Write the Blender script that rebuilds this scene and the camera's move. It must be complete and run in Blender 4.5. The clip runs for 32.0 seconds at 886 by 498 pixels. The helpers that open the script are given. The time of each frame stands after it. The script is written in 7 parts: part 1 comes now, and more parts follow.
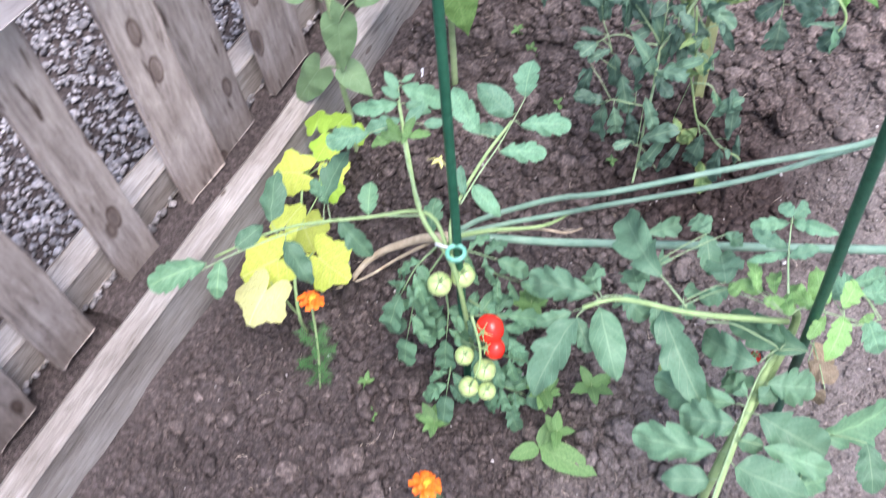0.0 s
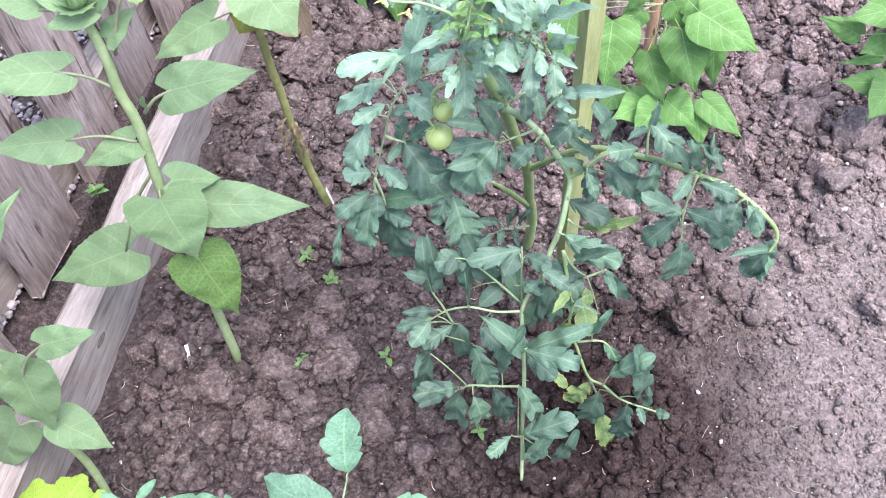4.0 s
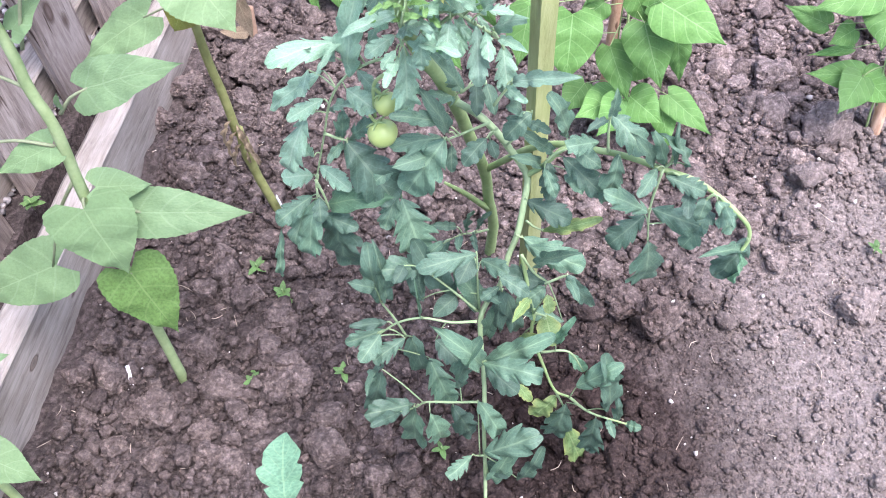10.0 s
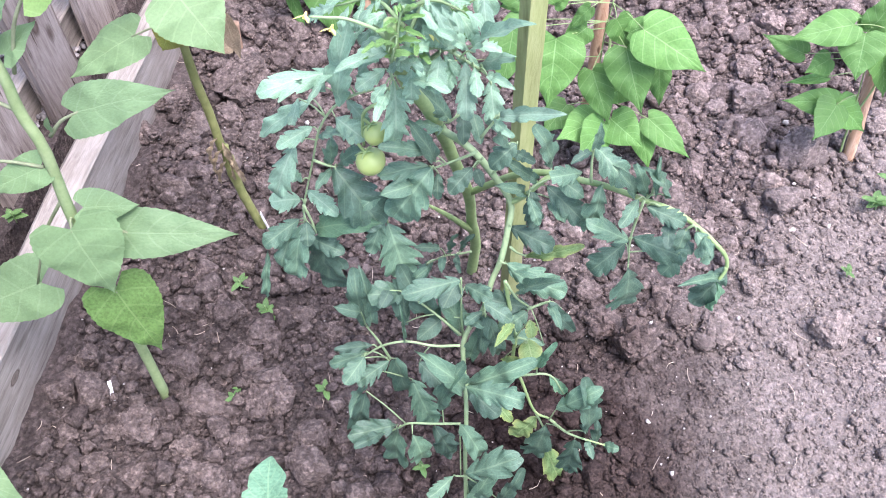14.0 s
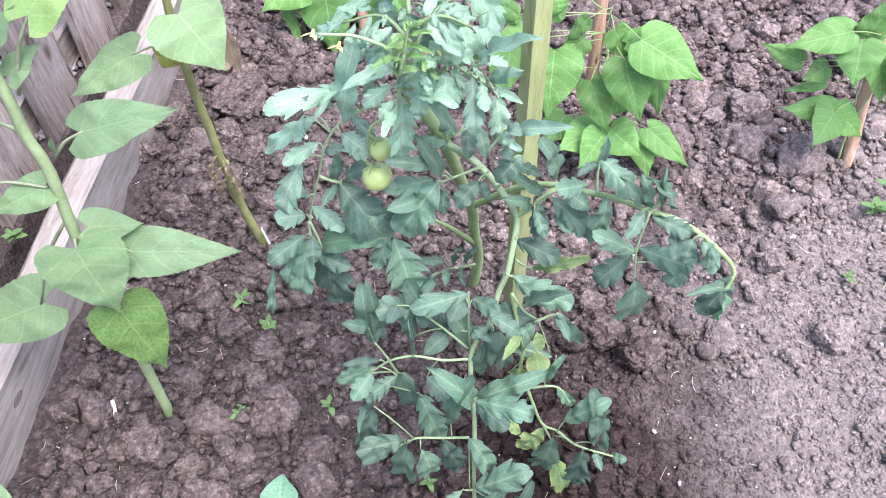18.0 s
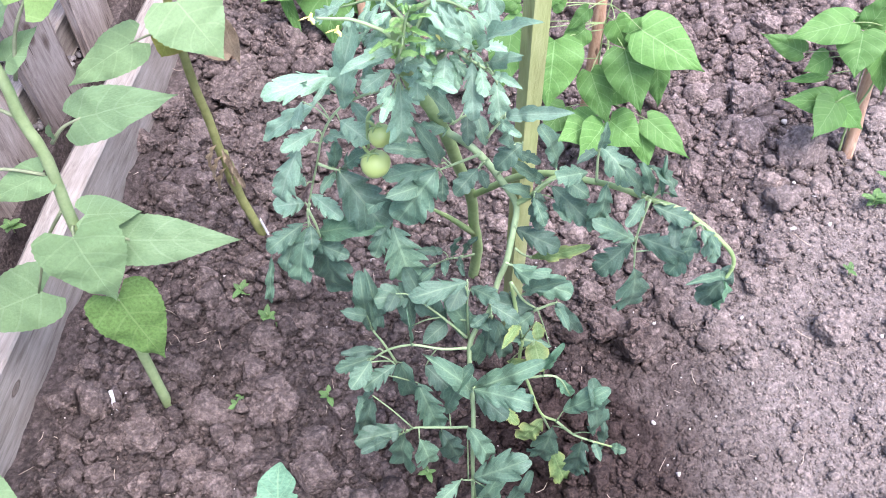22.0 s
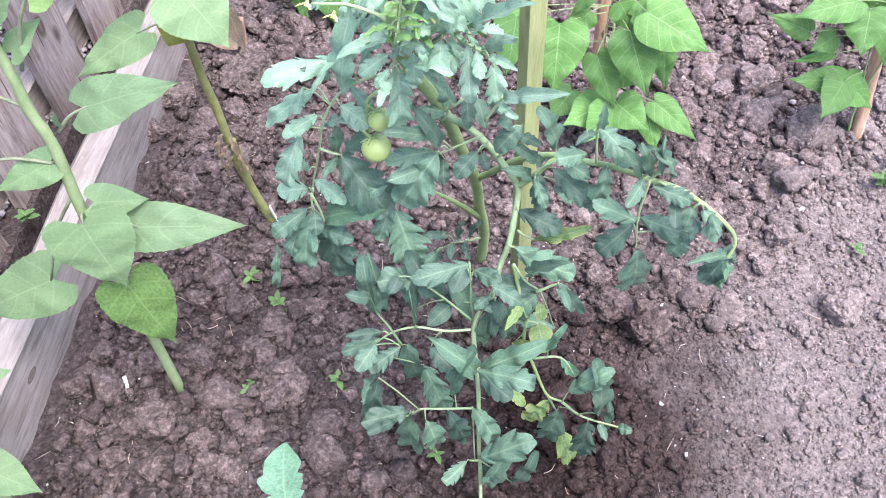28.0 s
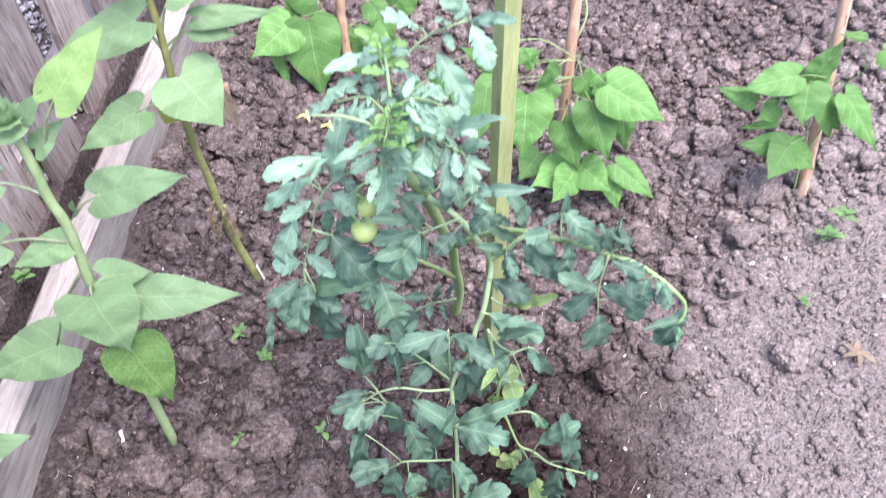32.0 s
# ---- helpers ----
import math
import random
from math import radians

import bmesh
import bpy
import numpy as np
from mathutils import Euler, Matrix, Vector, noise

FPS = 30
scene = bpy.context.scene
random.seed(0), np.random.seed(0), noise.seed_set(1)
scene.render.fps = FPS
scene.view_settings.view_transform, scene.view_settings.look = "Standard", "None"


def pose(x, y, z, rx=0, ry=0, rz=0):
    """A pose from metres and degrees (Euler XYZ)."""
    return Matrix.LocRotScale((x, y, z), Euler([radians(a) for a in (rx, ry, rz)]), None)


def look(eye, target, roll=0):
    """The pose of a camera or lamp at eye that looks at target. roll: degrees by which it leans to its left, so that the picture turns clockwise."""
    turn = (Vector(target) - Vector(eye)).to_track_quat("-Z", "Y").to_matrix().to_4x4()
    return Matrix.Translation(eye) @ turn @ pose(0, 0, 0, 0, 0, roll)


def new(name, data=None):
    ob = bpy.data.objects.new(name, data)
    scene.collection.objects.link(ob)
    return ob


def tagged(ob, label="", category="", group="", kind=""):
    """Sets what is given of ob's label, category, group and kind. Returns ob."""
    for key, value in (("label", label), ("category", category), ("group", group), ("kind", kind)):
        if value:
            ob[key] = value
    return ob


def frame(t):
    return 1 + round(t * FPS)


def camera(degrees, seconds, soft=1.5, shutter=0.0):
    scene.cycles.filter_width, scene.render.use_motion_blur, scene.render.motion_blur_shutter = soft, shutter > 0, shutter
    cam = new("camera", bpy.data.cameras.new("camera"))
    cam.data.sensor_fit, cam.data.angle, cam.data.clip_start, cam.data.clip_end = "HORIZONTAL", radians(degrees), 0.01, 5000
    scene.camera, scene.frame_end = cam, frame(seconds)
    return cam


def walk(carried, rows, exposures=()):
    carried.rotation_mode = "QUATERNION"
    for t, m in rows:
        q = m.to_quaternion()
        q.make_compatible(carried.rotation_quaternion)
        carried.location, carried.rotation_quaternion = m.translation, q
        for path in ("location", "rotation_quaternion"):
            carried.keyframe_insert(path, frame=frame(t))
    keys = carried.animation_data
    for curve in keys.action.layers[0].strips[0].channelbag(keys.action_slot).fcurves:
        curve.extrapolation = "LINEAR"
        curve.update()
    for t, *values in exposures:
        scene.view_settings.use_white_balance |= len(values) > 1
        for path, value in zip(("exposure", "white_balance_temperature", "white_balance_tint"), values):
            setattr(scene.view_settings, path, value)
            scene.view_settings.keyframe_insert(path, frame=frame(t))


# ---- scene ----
cam = camera(53.7, 32.0, 1.0, 0.4)
PATH = [
    (0, (0.357, -1.139, 1.634), (-0.163, -0.159, -0.031), -8.3),
    (0.5, (0.26, -0.993, 1.65), (-0.161, 0.089, 0.021), -6.9),
    (1, (0.21, -0.799, 1.675), (-0.161, 0.353, 0.082), -10.1),
    (1.2, (0.169, -0.733, 1.693), (-0.097, 0.481, 0.125), -8.9),
    (1.3, (0.147, -0.702, 1.696), (-0.04, 0.55, 0.148), -7.8),
    (1.5, (0.115, -0.682, 1.673), (0.163, 0.591, 0.132), -3.8),
    (2, (0.108, -0.602, 1.586), (0.135, 0.585, -0.023), -4.5),
    (2.5, (0.174, -0.509, 1.481), (0.03, 0.658, -0.136), -9.9),
    (3, (0.176, -0.465, 1.398), (-0.013, 0.739, -0.187), -5.6),
    (3.5, (0.181, -0.46, 1.38), (0.015, 0.717, -0.229), -5.2),
    (5.5, (0.221, -0.421, 1.346), (0.077, 0.766, -0.257), -6.1),
    (6, (0.219, -0.422, 1.339), (0.091, 0.791, -0.245), -6.4),
    (6.5, (0.215, -0.419, 1.327), (0.1, 0.78, -0.27), -4.0),
    (7, (0.22, -0.423, 1.325), (0.089, 0.798, -0.254), -4.4),
    (7.5, (0.221, -0.423, 1.311), (0.107, 0.793, -0.272), -3.5),
    (8, (0.227, -0.418, 1.316), (0.143, 0.801, -0.267), -3.0),
    (8.5, (0.224, -0.415, 1.313), (0.157, 0.803, -0.271), -2.6),
    (9, (0.221, -0.414, 1.311), (0.16, 0.796, -0.28), -2.2),
    (9.5, (0.218, -0.411, 1.305), (0.13, 0.789, -0.293), -3.5),
    (10, (0.215, -0.404, 1.301), (0.112, 0.794, -0.298), -4.3),
    (10.5, (0.213, -0.396, 1.301), (0.128, 0.817, -0.288), -3.2),
    (11, (0.208, -0.387, 1.313), (0.123, 0.839, -0.265), -2.8),
    (11.5, (0.205, -0.389, 1.314), (0.123, 0.821, -0.277), -2.9),
    (12, (0.208, -0.392, 1.306), (0.136, 0.802, -0.297), -2.8),
    (12.5, (0.205, -0.39, 1.305), (0.151, 0.796, -0.304), -1.4),
    (13, (0.203, -0.389, 1.313), (0.158, 0.793, -0.3), -0.5),
    (13.5, (0.205, -0.392, 1.32), (0.156, 0.809, -0.278), -1.2),
    (14, (0.207, -0.397, 1.329), (0.155, 0.814, -0.262), -1.6),
    (14.5, (0.203, -0.404, 1.328), (0.138, 0.811, -0.259), -2.1),
    (16.5, (0.195, -0.397, 1.324), (0.145, 0.824, -0.258), -1.6),
    (17, (0.195, -0.395, 1.323), (0.156, 0.833, -0.254), -1.0),
    (17.5, (0.195, -0.394, 1.325), (0.162, 0.841, -0.247), -1.3),
    (18, (0.192, -0.394, 1.331), (0.154, 0.837, -0.245), -2.0),
    (18.5, (0.189, -0.399, 1.33), (0.148, 0.836, -0.242), -1.8),
    (19, (0.192, -0.397, 1.329), (0.15, 0.837, -0.244), -2.0),
    (19.5, (0.192, -0.396, 1.323), (0.155, 0.832, -0.255), -2.2),
    (20, (0.19, -0.394, 1.319), (0.158, 0.829, -0.263), -1.9),
    (20.5, (0.188, -0.397, 1.315), (0.148, 0.819, -0.273), -2.0),
    (21, (0.193, -0.397, 1.317), (0.146, 0.817, -0.271), -2.3),
    (21.5, (0.193, -0.396, 1.322), (0.151, 0.824, -0.262), -2.1),
    (22, (0.193, -0.398, 1.322), (0.155, 0.825, -0.26), -1.9),
    (22.5, (0.194, -0.402, 1.316), (0.154, 0.823, -0.264), -2.1),
    (23, (0.196, -0.404, 1.318), (0.147, 0.823, -0.261), -2.4),
    (23.5, (0.199, -0.401, 1.322), (0.143, 0.825, -0.258), -2.5),
    (24, (0.199, -0.399, 1.327), (0.143, 0.824, -0.254), -2.8),
    (24.5, (0.202, -0.396, 1.337), (0.136, 0.834, -0.238), -3.6),
    (25, (0.205, -0.397, 1.337), (0.135, 0.821, -0.248), -3.7),
    (25.5, (0.206, -0.395, 1.335), (0.134, 0.814, -0.256), -3.6),
    (27.5, (0.199, -0.403, 1.346), (0.118, 0.807, -0.244), -3.2),
    (28, (0.211, -0.409, 1.326), (0.133, 0.792, -0.272), -4.1),
    (28.5, (0.202, -0.412, 1.352), (0.141, 0.788, -0.247), -3.5),
    (29, (0.199, -0.418, 1.346), (0.129, 0.769, -0.262), -3.3),
    (29.5, (0.203, -0.414, 1.362), (0.123, 0.789, -0.234), -3.5),
    (30, (0.201, -0.416, 1.37), (0.133, 0.796, -0.22), -2.9),
    (30.5, (0.199, -0.413, 1.367), (0.148, 0.789, -0.231), -2.2),
    (31, (0.202, -0.407, 1.364), (0.166, 0.787, -0.241), -2.0),
    (31.5, (0.201, -0.412, 1.37), (0.169, 0.787, -0.231), -2.3),
    (32, (0.203, -0.436, 1.447), (0.194, 0.818, -0.111), -2.0),
]
walk(cam, [(t, look(eye, target, roll)) for t, eye, target, roll in PATH],
     exposures=[(0, 1.25, 5960, 14), (1.5, 1.27, 6080, 12), (2.2, 1.3, 6120, 12), (3, 1.53, 6040, 18), (3.5, 1.56, 6000, 18), (5.5, 1.6, 6000, 18), (9, 1.63, 6000, 18), (25, 1.64, 6000, 18), (31, 1.64, 6000, 18), (32, 1.66, 6000, 18)])

# ---- light ----
world = bpy.data.worlds.new("overcast_sky")
scene.world = world
world.use_nodes = True
wn = world.node_tree.nodes
sky = wn.new("ShaderNodeTexSky")
sky.sky_type, sky.sun_disc = "NISHITA", False
sky.sun_elevation, sky.sun_rotation = radians(66), radians(132)
sky.air_density, sky.dust_density, sky.ozone_density = 1.0, 4.0, 1.0
wn["Background"].inputs["Strength"].default_value = 0.15
world.node_tree.links.new(sky.outputs["Color"], wn["Background"].inputs["Color"])
sun_data = bpy.data.lights.new("sun", "SUN")
sun_data.energy, sun_data.angle, sun_data.color = 1.7, radians(35), (1.0, 0.96, 0.92)
sun = new("sun", sun_data)
sun.matrix_world = look((1.4, -1.3, 5.0), (0, 0, 0))

# ---- materials ----


def nodes_of(name, rough=0.8, spec=0.3):
    m = bpy.data.materials.new(name)
    m.use_nodes = True
    b = m.node_tree.nodes["Principled BSDF"]
    b.inputs["Roughness"].default_value = rough
    b.inputs["Specular IOR Level"].default_value = spec
    return m, m.node_tree.nodes, m.node_tree.links, b


def ramp(n, l, fac, stops):
    r = n.new("ShaderNodeValToRGB")
    el = r.color_ramp.elements
    while len(el) < len(stops):
        el.new(0.5)
    for e, (p, c) in zip(el, stops):
        e.position, e.color = p, (*c, 1)
    l.new(fac, r.inputs["Fac"])
    return r.outputs["Color"]


def tex(n, l, kind, scale, vec, detail=4.0, rough=0.6, out=None):
    t = n.new("ShaderNodeTexNoise" if kind == "noise" else "ShaderNodeTexVoronoi")
    t.inputs["Scale"].default_value = scale
    t.inputs["Detail"].default_value = detail
    t.inputs["Roughness"].default_value = rough
    l.new(vec, t.inputs["Vector"])
    return t.outputs[out or ("Fac" if kind == "noise" else "Distance")]


def mix(n, l, fac, a, b, mode="MIX"):
    x = n.new("ShaderNodeMix")
    x.data_type, x.blend_type = "RGBA", mode
    for sock, v in ((x.inputs[0], fac), (x.inputs[6], a), (x.inputs[7], b)):
        if isinstance(v, (int, float)):
            sock.default_value = v
        elif isinstance(v, tuple):
            sock.default_value = (*v, 1)
        else:
            l.new(v, sock)
    return x.outputs[2]


def maths(n, l, op, a, b=None, c=None):
    x = n.new("ShaderNodeMath")
    x.operation = op
    for i, v in enumerate((a, b, c)):
        if v is None:
            continue
        if isinstance(v, (int, float)):
            x.inputs[i].default_value = v
        else:
            l.new(v, x.inputs[i])
    return x.outputs[0]


def bump(n, l, b, height, strength=0.5, dist=0.005):
    x = n.new("ShaderNodeBump")
    x.inputs["Strength"].default_value, x.inputs["Distance"].default_value = strength, dist
    l.new(height, x.inputs["Height"])
    l.new(x.outputs["Normal"], b.inputs["Normal"])


def soil_material(name, dark, mid, light, per_island=False, dryness=0.60):
    m, n, l, b = nodes_of(name, 1.0, 0.04)
    geo = n.new("ShaderNodeNewGeometry")
    pos = geo.outputs["Position"]
    grain = tex(n, l, "noise", 90, pos, 6, 0.7)
    col = ramp(n, l, grain, [(0.25, dark), (0.5, mid), (0.78, light)])
    crumb = n.new("ShaderNodeTexVoronoi")
    crumb.inputs["Scale"].default_value = 190
    l.new(pos, crumb.inputs["Vector"])
    cs = n.new("ShaderNodeSeparateColor")
    l.new(crumb.outputs["Color"], cs.inputs[0])
    speck = ramp(n, l, cs.outputs[0], [(0.0, (0.80, 0.79, 0.79)), (0.6, (1.0, 0.99, 0.99)), (1.0, (1.26, 1.25, 1.24))])
    col = mix(n, l, 1.0, col, speck, "MULTIPLY")
    patch = ramp(n, l, tex(n, l, "noise", 4.5, pos, 3), [(0.3, (0.72, 0.70, 0.70)), (0.7, (1.15, 1.12, 1.12))])
    col = mix(n, l, 1.0, col, patch, "MULTIPLY")
    if per_island:
        isl = ramp(n, l, geo.outputs["Random Per Island"], [(0.0, (0.74, 0.72, 0.71)), (0.6, (1.0, 0.98, 0.96)), (1.0, (1.30, 1.27, 1.23))])
        col = mix(n, l, 1.0, col, isl, "MULTIPLY")
    # fine straw and grit specks
    spk = ramp(n, l, tex(n, l, "voronoi", 70, pos, 0), [(0.05, (1, 1, 1)), (0.09, (0, 0, 0))])
    msk = ramp(n, l, tex(n, l, "noise", 23, pos, 2), [(0.60, (0, 0, 0)), (0.66, (1, 1, 1))])
    f = mix(n, l, 1.0, spk, msk, "MULTIPLY")
    col = mix(n, l, f, col, (0.42, 0.37, 0.33))
    # watered soil by the plant stays dark, the trodden path dries pale
    xyz = n.new("ShaderNodeSeparateXYZ")
    l.new(pos, xyz.inputs[0])
    wob = maths(n, l, "MULTIPLY", maths(n, l, "SUBTRACT", tex(n, l, "noise", 9, pos, 3), 0.5), 0.22)
    reach = maths(n, l, "SUBTRACT", xyz.outputs[0], maths(n, l, "MULTIPLY", maths(n, l, "MAXIMUM", xyz.outputs[1], 0.0), 0.75))
    near = maths(n, l, "ADD", xyz.outputs[0], maths(n, l, "MULTIPLY", xyz.outputs[1], 0.9))
    # soil tone rises from near left to far right
    bed_tone = ramp(n, l, maths(n, l, "MULTIPLY", maths(n, l, "ADD", near, wob), 0.5), [(0.12, (0.86, 0.85, 0.85)), (0.36, (1.08, 1.08, 1.08)), (0.72, (1.44, 1.43, 1.43))])
    col = mix(n, l, 1.0, col, bed_tone, "MULTIPLY")
    dry = ramp(n, l, maths(n, l, "ADD", reach, wob), [(0.16, (0, 0, 0)), (0.40, (1, 1, 1))])
    col = mix(n, l, maths(n, l, "MULTIPLY", dry, dryness), col, mix(n, l, 1.0, (0.340, 0.294, 0.274), mix(n, l, 1.0, ramp(n, l, grain, [(0.3, (0.74, 0.74, 0.74)), (0.7, (1.16, 1.16, 1.16))]), speck, "MULTIPLY"), "MULTIPLY"))
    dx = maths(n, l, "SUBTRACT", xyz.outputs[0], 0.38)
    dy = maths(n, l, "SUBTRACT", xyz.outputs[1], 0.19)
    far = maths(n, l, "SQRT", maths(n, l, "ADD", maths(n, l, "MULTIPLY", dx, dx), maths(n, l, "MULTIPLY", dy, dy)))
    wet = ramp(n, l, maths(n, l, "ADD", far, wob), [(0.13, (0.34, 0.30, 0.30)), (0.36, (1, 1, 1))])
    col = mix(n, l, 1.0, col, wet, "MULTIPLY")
    l.new(col, b.inputs["Base Color"])
    rough = maths(n, l, "ADD", tex(n, l, "noise", 150, pos, 5, 0.8), maths(n, l, "MULTIPLY", tex(n, l, "noise", 420, pos, 3, 0.7), 0.7))
    rough = maths(n, l, "SUBTRACT", rough, maths(n, l, "MULTIPLY", crumb.outputs["Distance"], 0.9))
    bump(n, l, b, rough, 1.0, 0.0040)
    return m


def wood_material(name, dark, mid, light, axis=1, wear=1.0):
    """Weathered timber with grain along one axis of the object, knots and grey bloom."""
    m, n, l, b = nodes_of(name, 0.85, 0.2)
    tc = n.new("ShaderNodeTexCoord")
    oi = n.new("ShaderNodeObjectInfo")
    mp = n.new("ShaderNodeMapping")
    sc = [1.0, 1.0, 1.0]
    sc[axis] = 0.11
    mp.inputs["Scale"].default_value = sc
    off = n.new("ShaderNodeCombineXYZ")
    l.new(maths(n, l, "MULTIPLY", oi.outputs["Random"], 37.0), off.inputs[0])
    l.new(maths(n, l, "MULTIPLY", oi.outputs["Random"], 11.0), off.inputs[2])
    l.new(tc.outputs["Object"], mp.inputs["Vector"])
    l.new(off.outputs[0], mp.inputs["Location"])
    v = mp.outputs["Vector"]
    grain = tex(n, l, "noise", 105, v, 6, 0.75)
    grain.node.inputs["Distortion"].default_value = 0.5
    broad = tex(n, l, "noise", 14, v, 3, 0.5)
    broad.node.inputs["Distortion"].default_value = 1.2
    g = maths(n, l, "ADD", maths(n, l, "MULTIPLY", grain, 0.65), maths(n, l, "MULTIPLY", broad, 0.35))
    col = ramp(n, l, g, [(0.34, dark), (0.47, mid), (0.62, light)])
    cracks = ramp(n, l, tex(n, l, "noise", 60, v, 3, 0.5), [(0.30, tuple(1 - wear * (1 - c) for c in (0.28, 0.24, 0.22))), (0.36, (1, 1, 1))])
    col = mix(n, l, 1.0, col, cracks, "MULTIPLY")
    stain = ramp(n, l, tex(n, l, "noise", 6, tc.outputs["Object"], 3), [(0.35, (0.78, 0.74, 0.72)), (0.65, (1.08, 1.06, 1.05))])
    col = mix(n, l, 1.0, col, stain, "MULTIPLY")
    mk = n.new("ShaderNodeMapping")
    sk = [9.0, 9.0, 9.0]
    sk[axis] = 4.6
    mk.inputs["Scale"].default_value = sk
    l.new(off.outputs[0], mk.inputs["Location"])
    l.new(tc.outputs["Object"], mk.inputs["Vector"])
    kd = tex(n, l, "voronoi", 1.0, mk.outputs["Vector"], 0)
    knot = ramp(n, l, maths(n, l, "ADD", kd, maths(n, l, "MULTIPLY", grain, 0.03)), [(0.08 * wear, (0.44, 0.40, 0.39)), (0.16 * wear, (0.60, 0.55, 0.53)), (0.185 * wear, (0.34, 0.29, 0.27)), (0.225 * wear, (1, 1, 1))])
    col = mix(n, l, 1.0, col, knot, "MULTIPLY")
    tint = ramp(n, l, oi.outputs["Random"], [(0.0, (0.74, 0.73, 0.73)), (1.0, (1.28, 1.24, 1.20))])
    col = mix(n, l, 1.0, col, tint, "MULTIPLY")
    l.new(col, b.inputs["Base Color"])
    bump(n, l, b, g, 0.8, 0.004)
    return m


def leaf_material(name, base, vein, edge=None, rough=0.5, random_tint=0.25, vein_width=0.05, sides=9.0, spot=None, mottle=0.28, halo=0.0):
    """Leaf blade: midrib and side veins drawn along its own length, blotches, slight see-through."""
    m, n, l, b = nodes_of(name, rough, 0.35)
    tc, oi = n.new("ShaderNodeTexCoord"), n.new("ShaderNodeObjectInfo")
    sep = n.new("ShaderNodeSeparateXYZ")
    l.new(tc.outputs["UV"], sep.inputs[0])
    u, v = sep.outputs[0], sep.outputs[1]
    av = maths(n, l, "ABSOLUTE", maths(n, l, "SUBTRACT", v, 0.5))
    mid = maths(n, l, "LESS_THAN", av, vein_width * 0.5)
    ph = maths(n, l, "FRACT", maths(n, l, "SUBTRACT", maths(n, l, "MULTIPLY", u, sides), maths(n, l, "MULTIPLY", av, sides * 0.55)))
    side = maths(n, l, "MULTIPLY", maths(n, l, "LESS_THAN", ph, 0.10), 0.55)
    vm = maths(n, l, "MAXIMUM", mid, side)
    blot = tex(n, l, "noise", 30, tc.outputs["Object"], 4)
    dark = tuple(c * (1 - mottle) for c in base)
    lite = tuple(min(1, c * (1 + mottle)) for c in base)
    col = ramp(n, l, blot, [(0.3, dark), (0.5, base), (0.72, lite)])
    if edge:
        ev = maths(n, l, "MULTIPLY", maths(n, l, "POWER", maths(n, l, "MULTIPLY", av, 2.0), 3.0), blot)
        col = mix(n, l, maths(n, l, "MULTIPLY", ev, 1.6), col, edge)
    if spot:
        sm = ramp(n, l, tex(n, l, "noise", 55, tc.outputs["Object"], 3), [(0.60, (0, 0, 0)), (0.66, (1, 1, 1))])
        col = mix(n, l, sm, col, spot)
    if halo:
        near = maths(n, l, "POWER", maths(n, l, "SUBTRACT", 1.0, maths(n, l, "MULTIPLY", av, 2.0)), 2.5)
        col = mix(n, l, maths(n, l, "MULTIPLY", near, halo), col, vein)
    col = mix(n, l, maths(n, l, "MULTIPLY", vm, 0.7), col, vein)
    t = ramp(n, l, oi.outputs["Random"], [(0.0, (1 - random_tint,) * 3), (1.0, (1 + random_tint, 1 + random_tint, 1 + random_tint * 0.6))])
    col = mix(n, l, 1.0, col, t, "MULTIPLY")
    l.new(col, b.inputs["Base Color"])
    bump(n, l, b, maths(n, l, "SUBTRACT", blot, maths(n, l, "MULTIPLY", vm, 0.6)), 0.5, 0.002)
    tr = n.new("ShaderNodeBsdfTranslucent")
    l.new(col, tr.inputs["Color"])
    sh = n.new("ShaderNodeMixShader")
    sh.inputs[0].default_value = 0.22
    out = n["Material Output"]
    l.new(b.outputs[0], sh.inputs[1])
    l.new(tr.outputs[0], sh.inputs[2])
    l.new(sh.outputs[0], out.inputs["Surface"])
    return m


def plain_material(name, a, c, scale=40, rough=0.6, spec=0.3, bumpy=0.3, stretch=None, random_tint=0.0):
    """Two tones of one colour in fine mottling, with light relief."""
    m, n, l, b = nodes_of(name, rough, spec)
    tc = n.new("ShaderNodeTexCoord")
    v = tc.outputs["Object"]
    if stretch:
        mp = n.new("ShaderNodeMapping")
        mp.inputs["Scale"].default_value = stretch
        l.new(v, mp.inputs["Vector"])
        v = mp.outputs["Vector"]
    f = tex(n, l, "noise", scale, v, 5, 0.65)
    col = ramp(n, l, f, [(0.3, a), (0.7, c)])
    if random_tint:
        oi = n.new("ShaderNodeNewGeometry")
        t = ramp(n, l, oi.outputs["Random Per Island"], [(0.0, (1 - random_tint,) * 3), (1.0, (1 + random_tint,) * 3)])
        col = mix(n, l, 1.0, col, t, "MULTIPLY")
    l.new(col, b.inputs["Base Color"])
    bump(n, l, b, f, bumpy, 0.003)
    return m


def worn_plastic(name, a, c, scuff):
    """Coated metal: two close tones with pale scuffs."""
    m, n, l, b = nodes_of(name, 0.42, 0.4)
    v = n.new("ShaderNodeTexCoord").outputs["Object"]
    col = ramp(n, l, tex(n, l, "noise", 60, v, 4), [(0.35, a), (0.65, c)])
    f = ramp(n, l, tex(n, l, "noise", 34, v, 6, 0.7), [(0.62, (0, 0, 0)), (0.70, (1, 1, 1))])
    l.new(mix(n, l, maths(n, l, "MULTIPLY", f, 0.55), col, scuff), b.inputs["Base Color"])
    bump(n, l, b, tex(n, l, "noise", 160, v, 3), 0.3, 0.002)
    return m


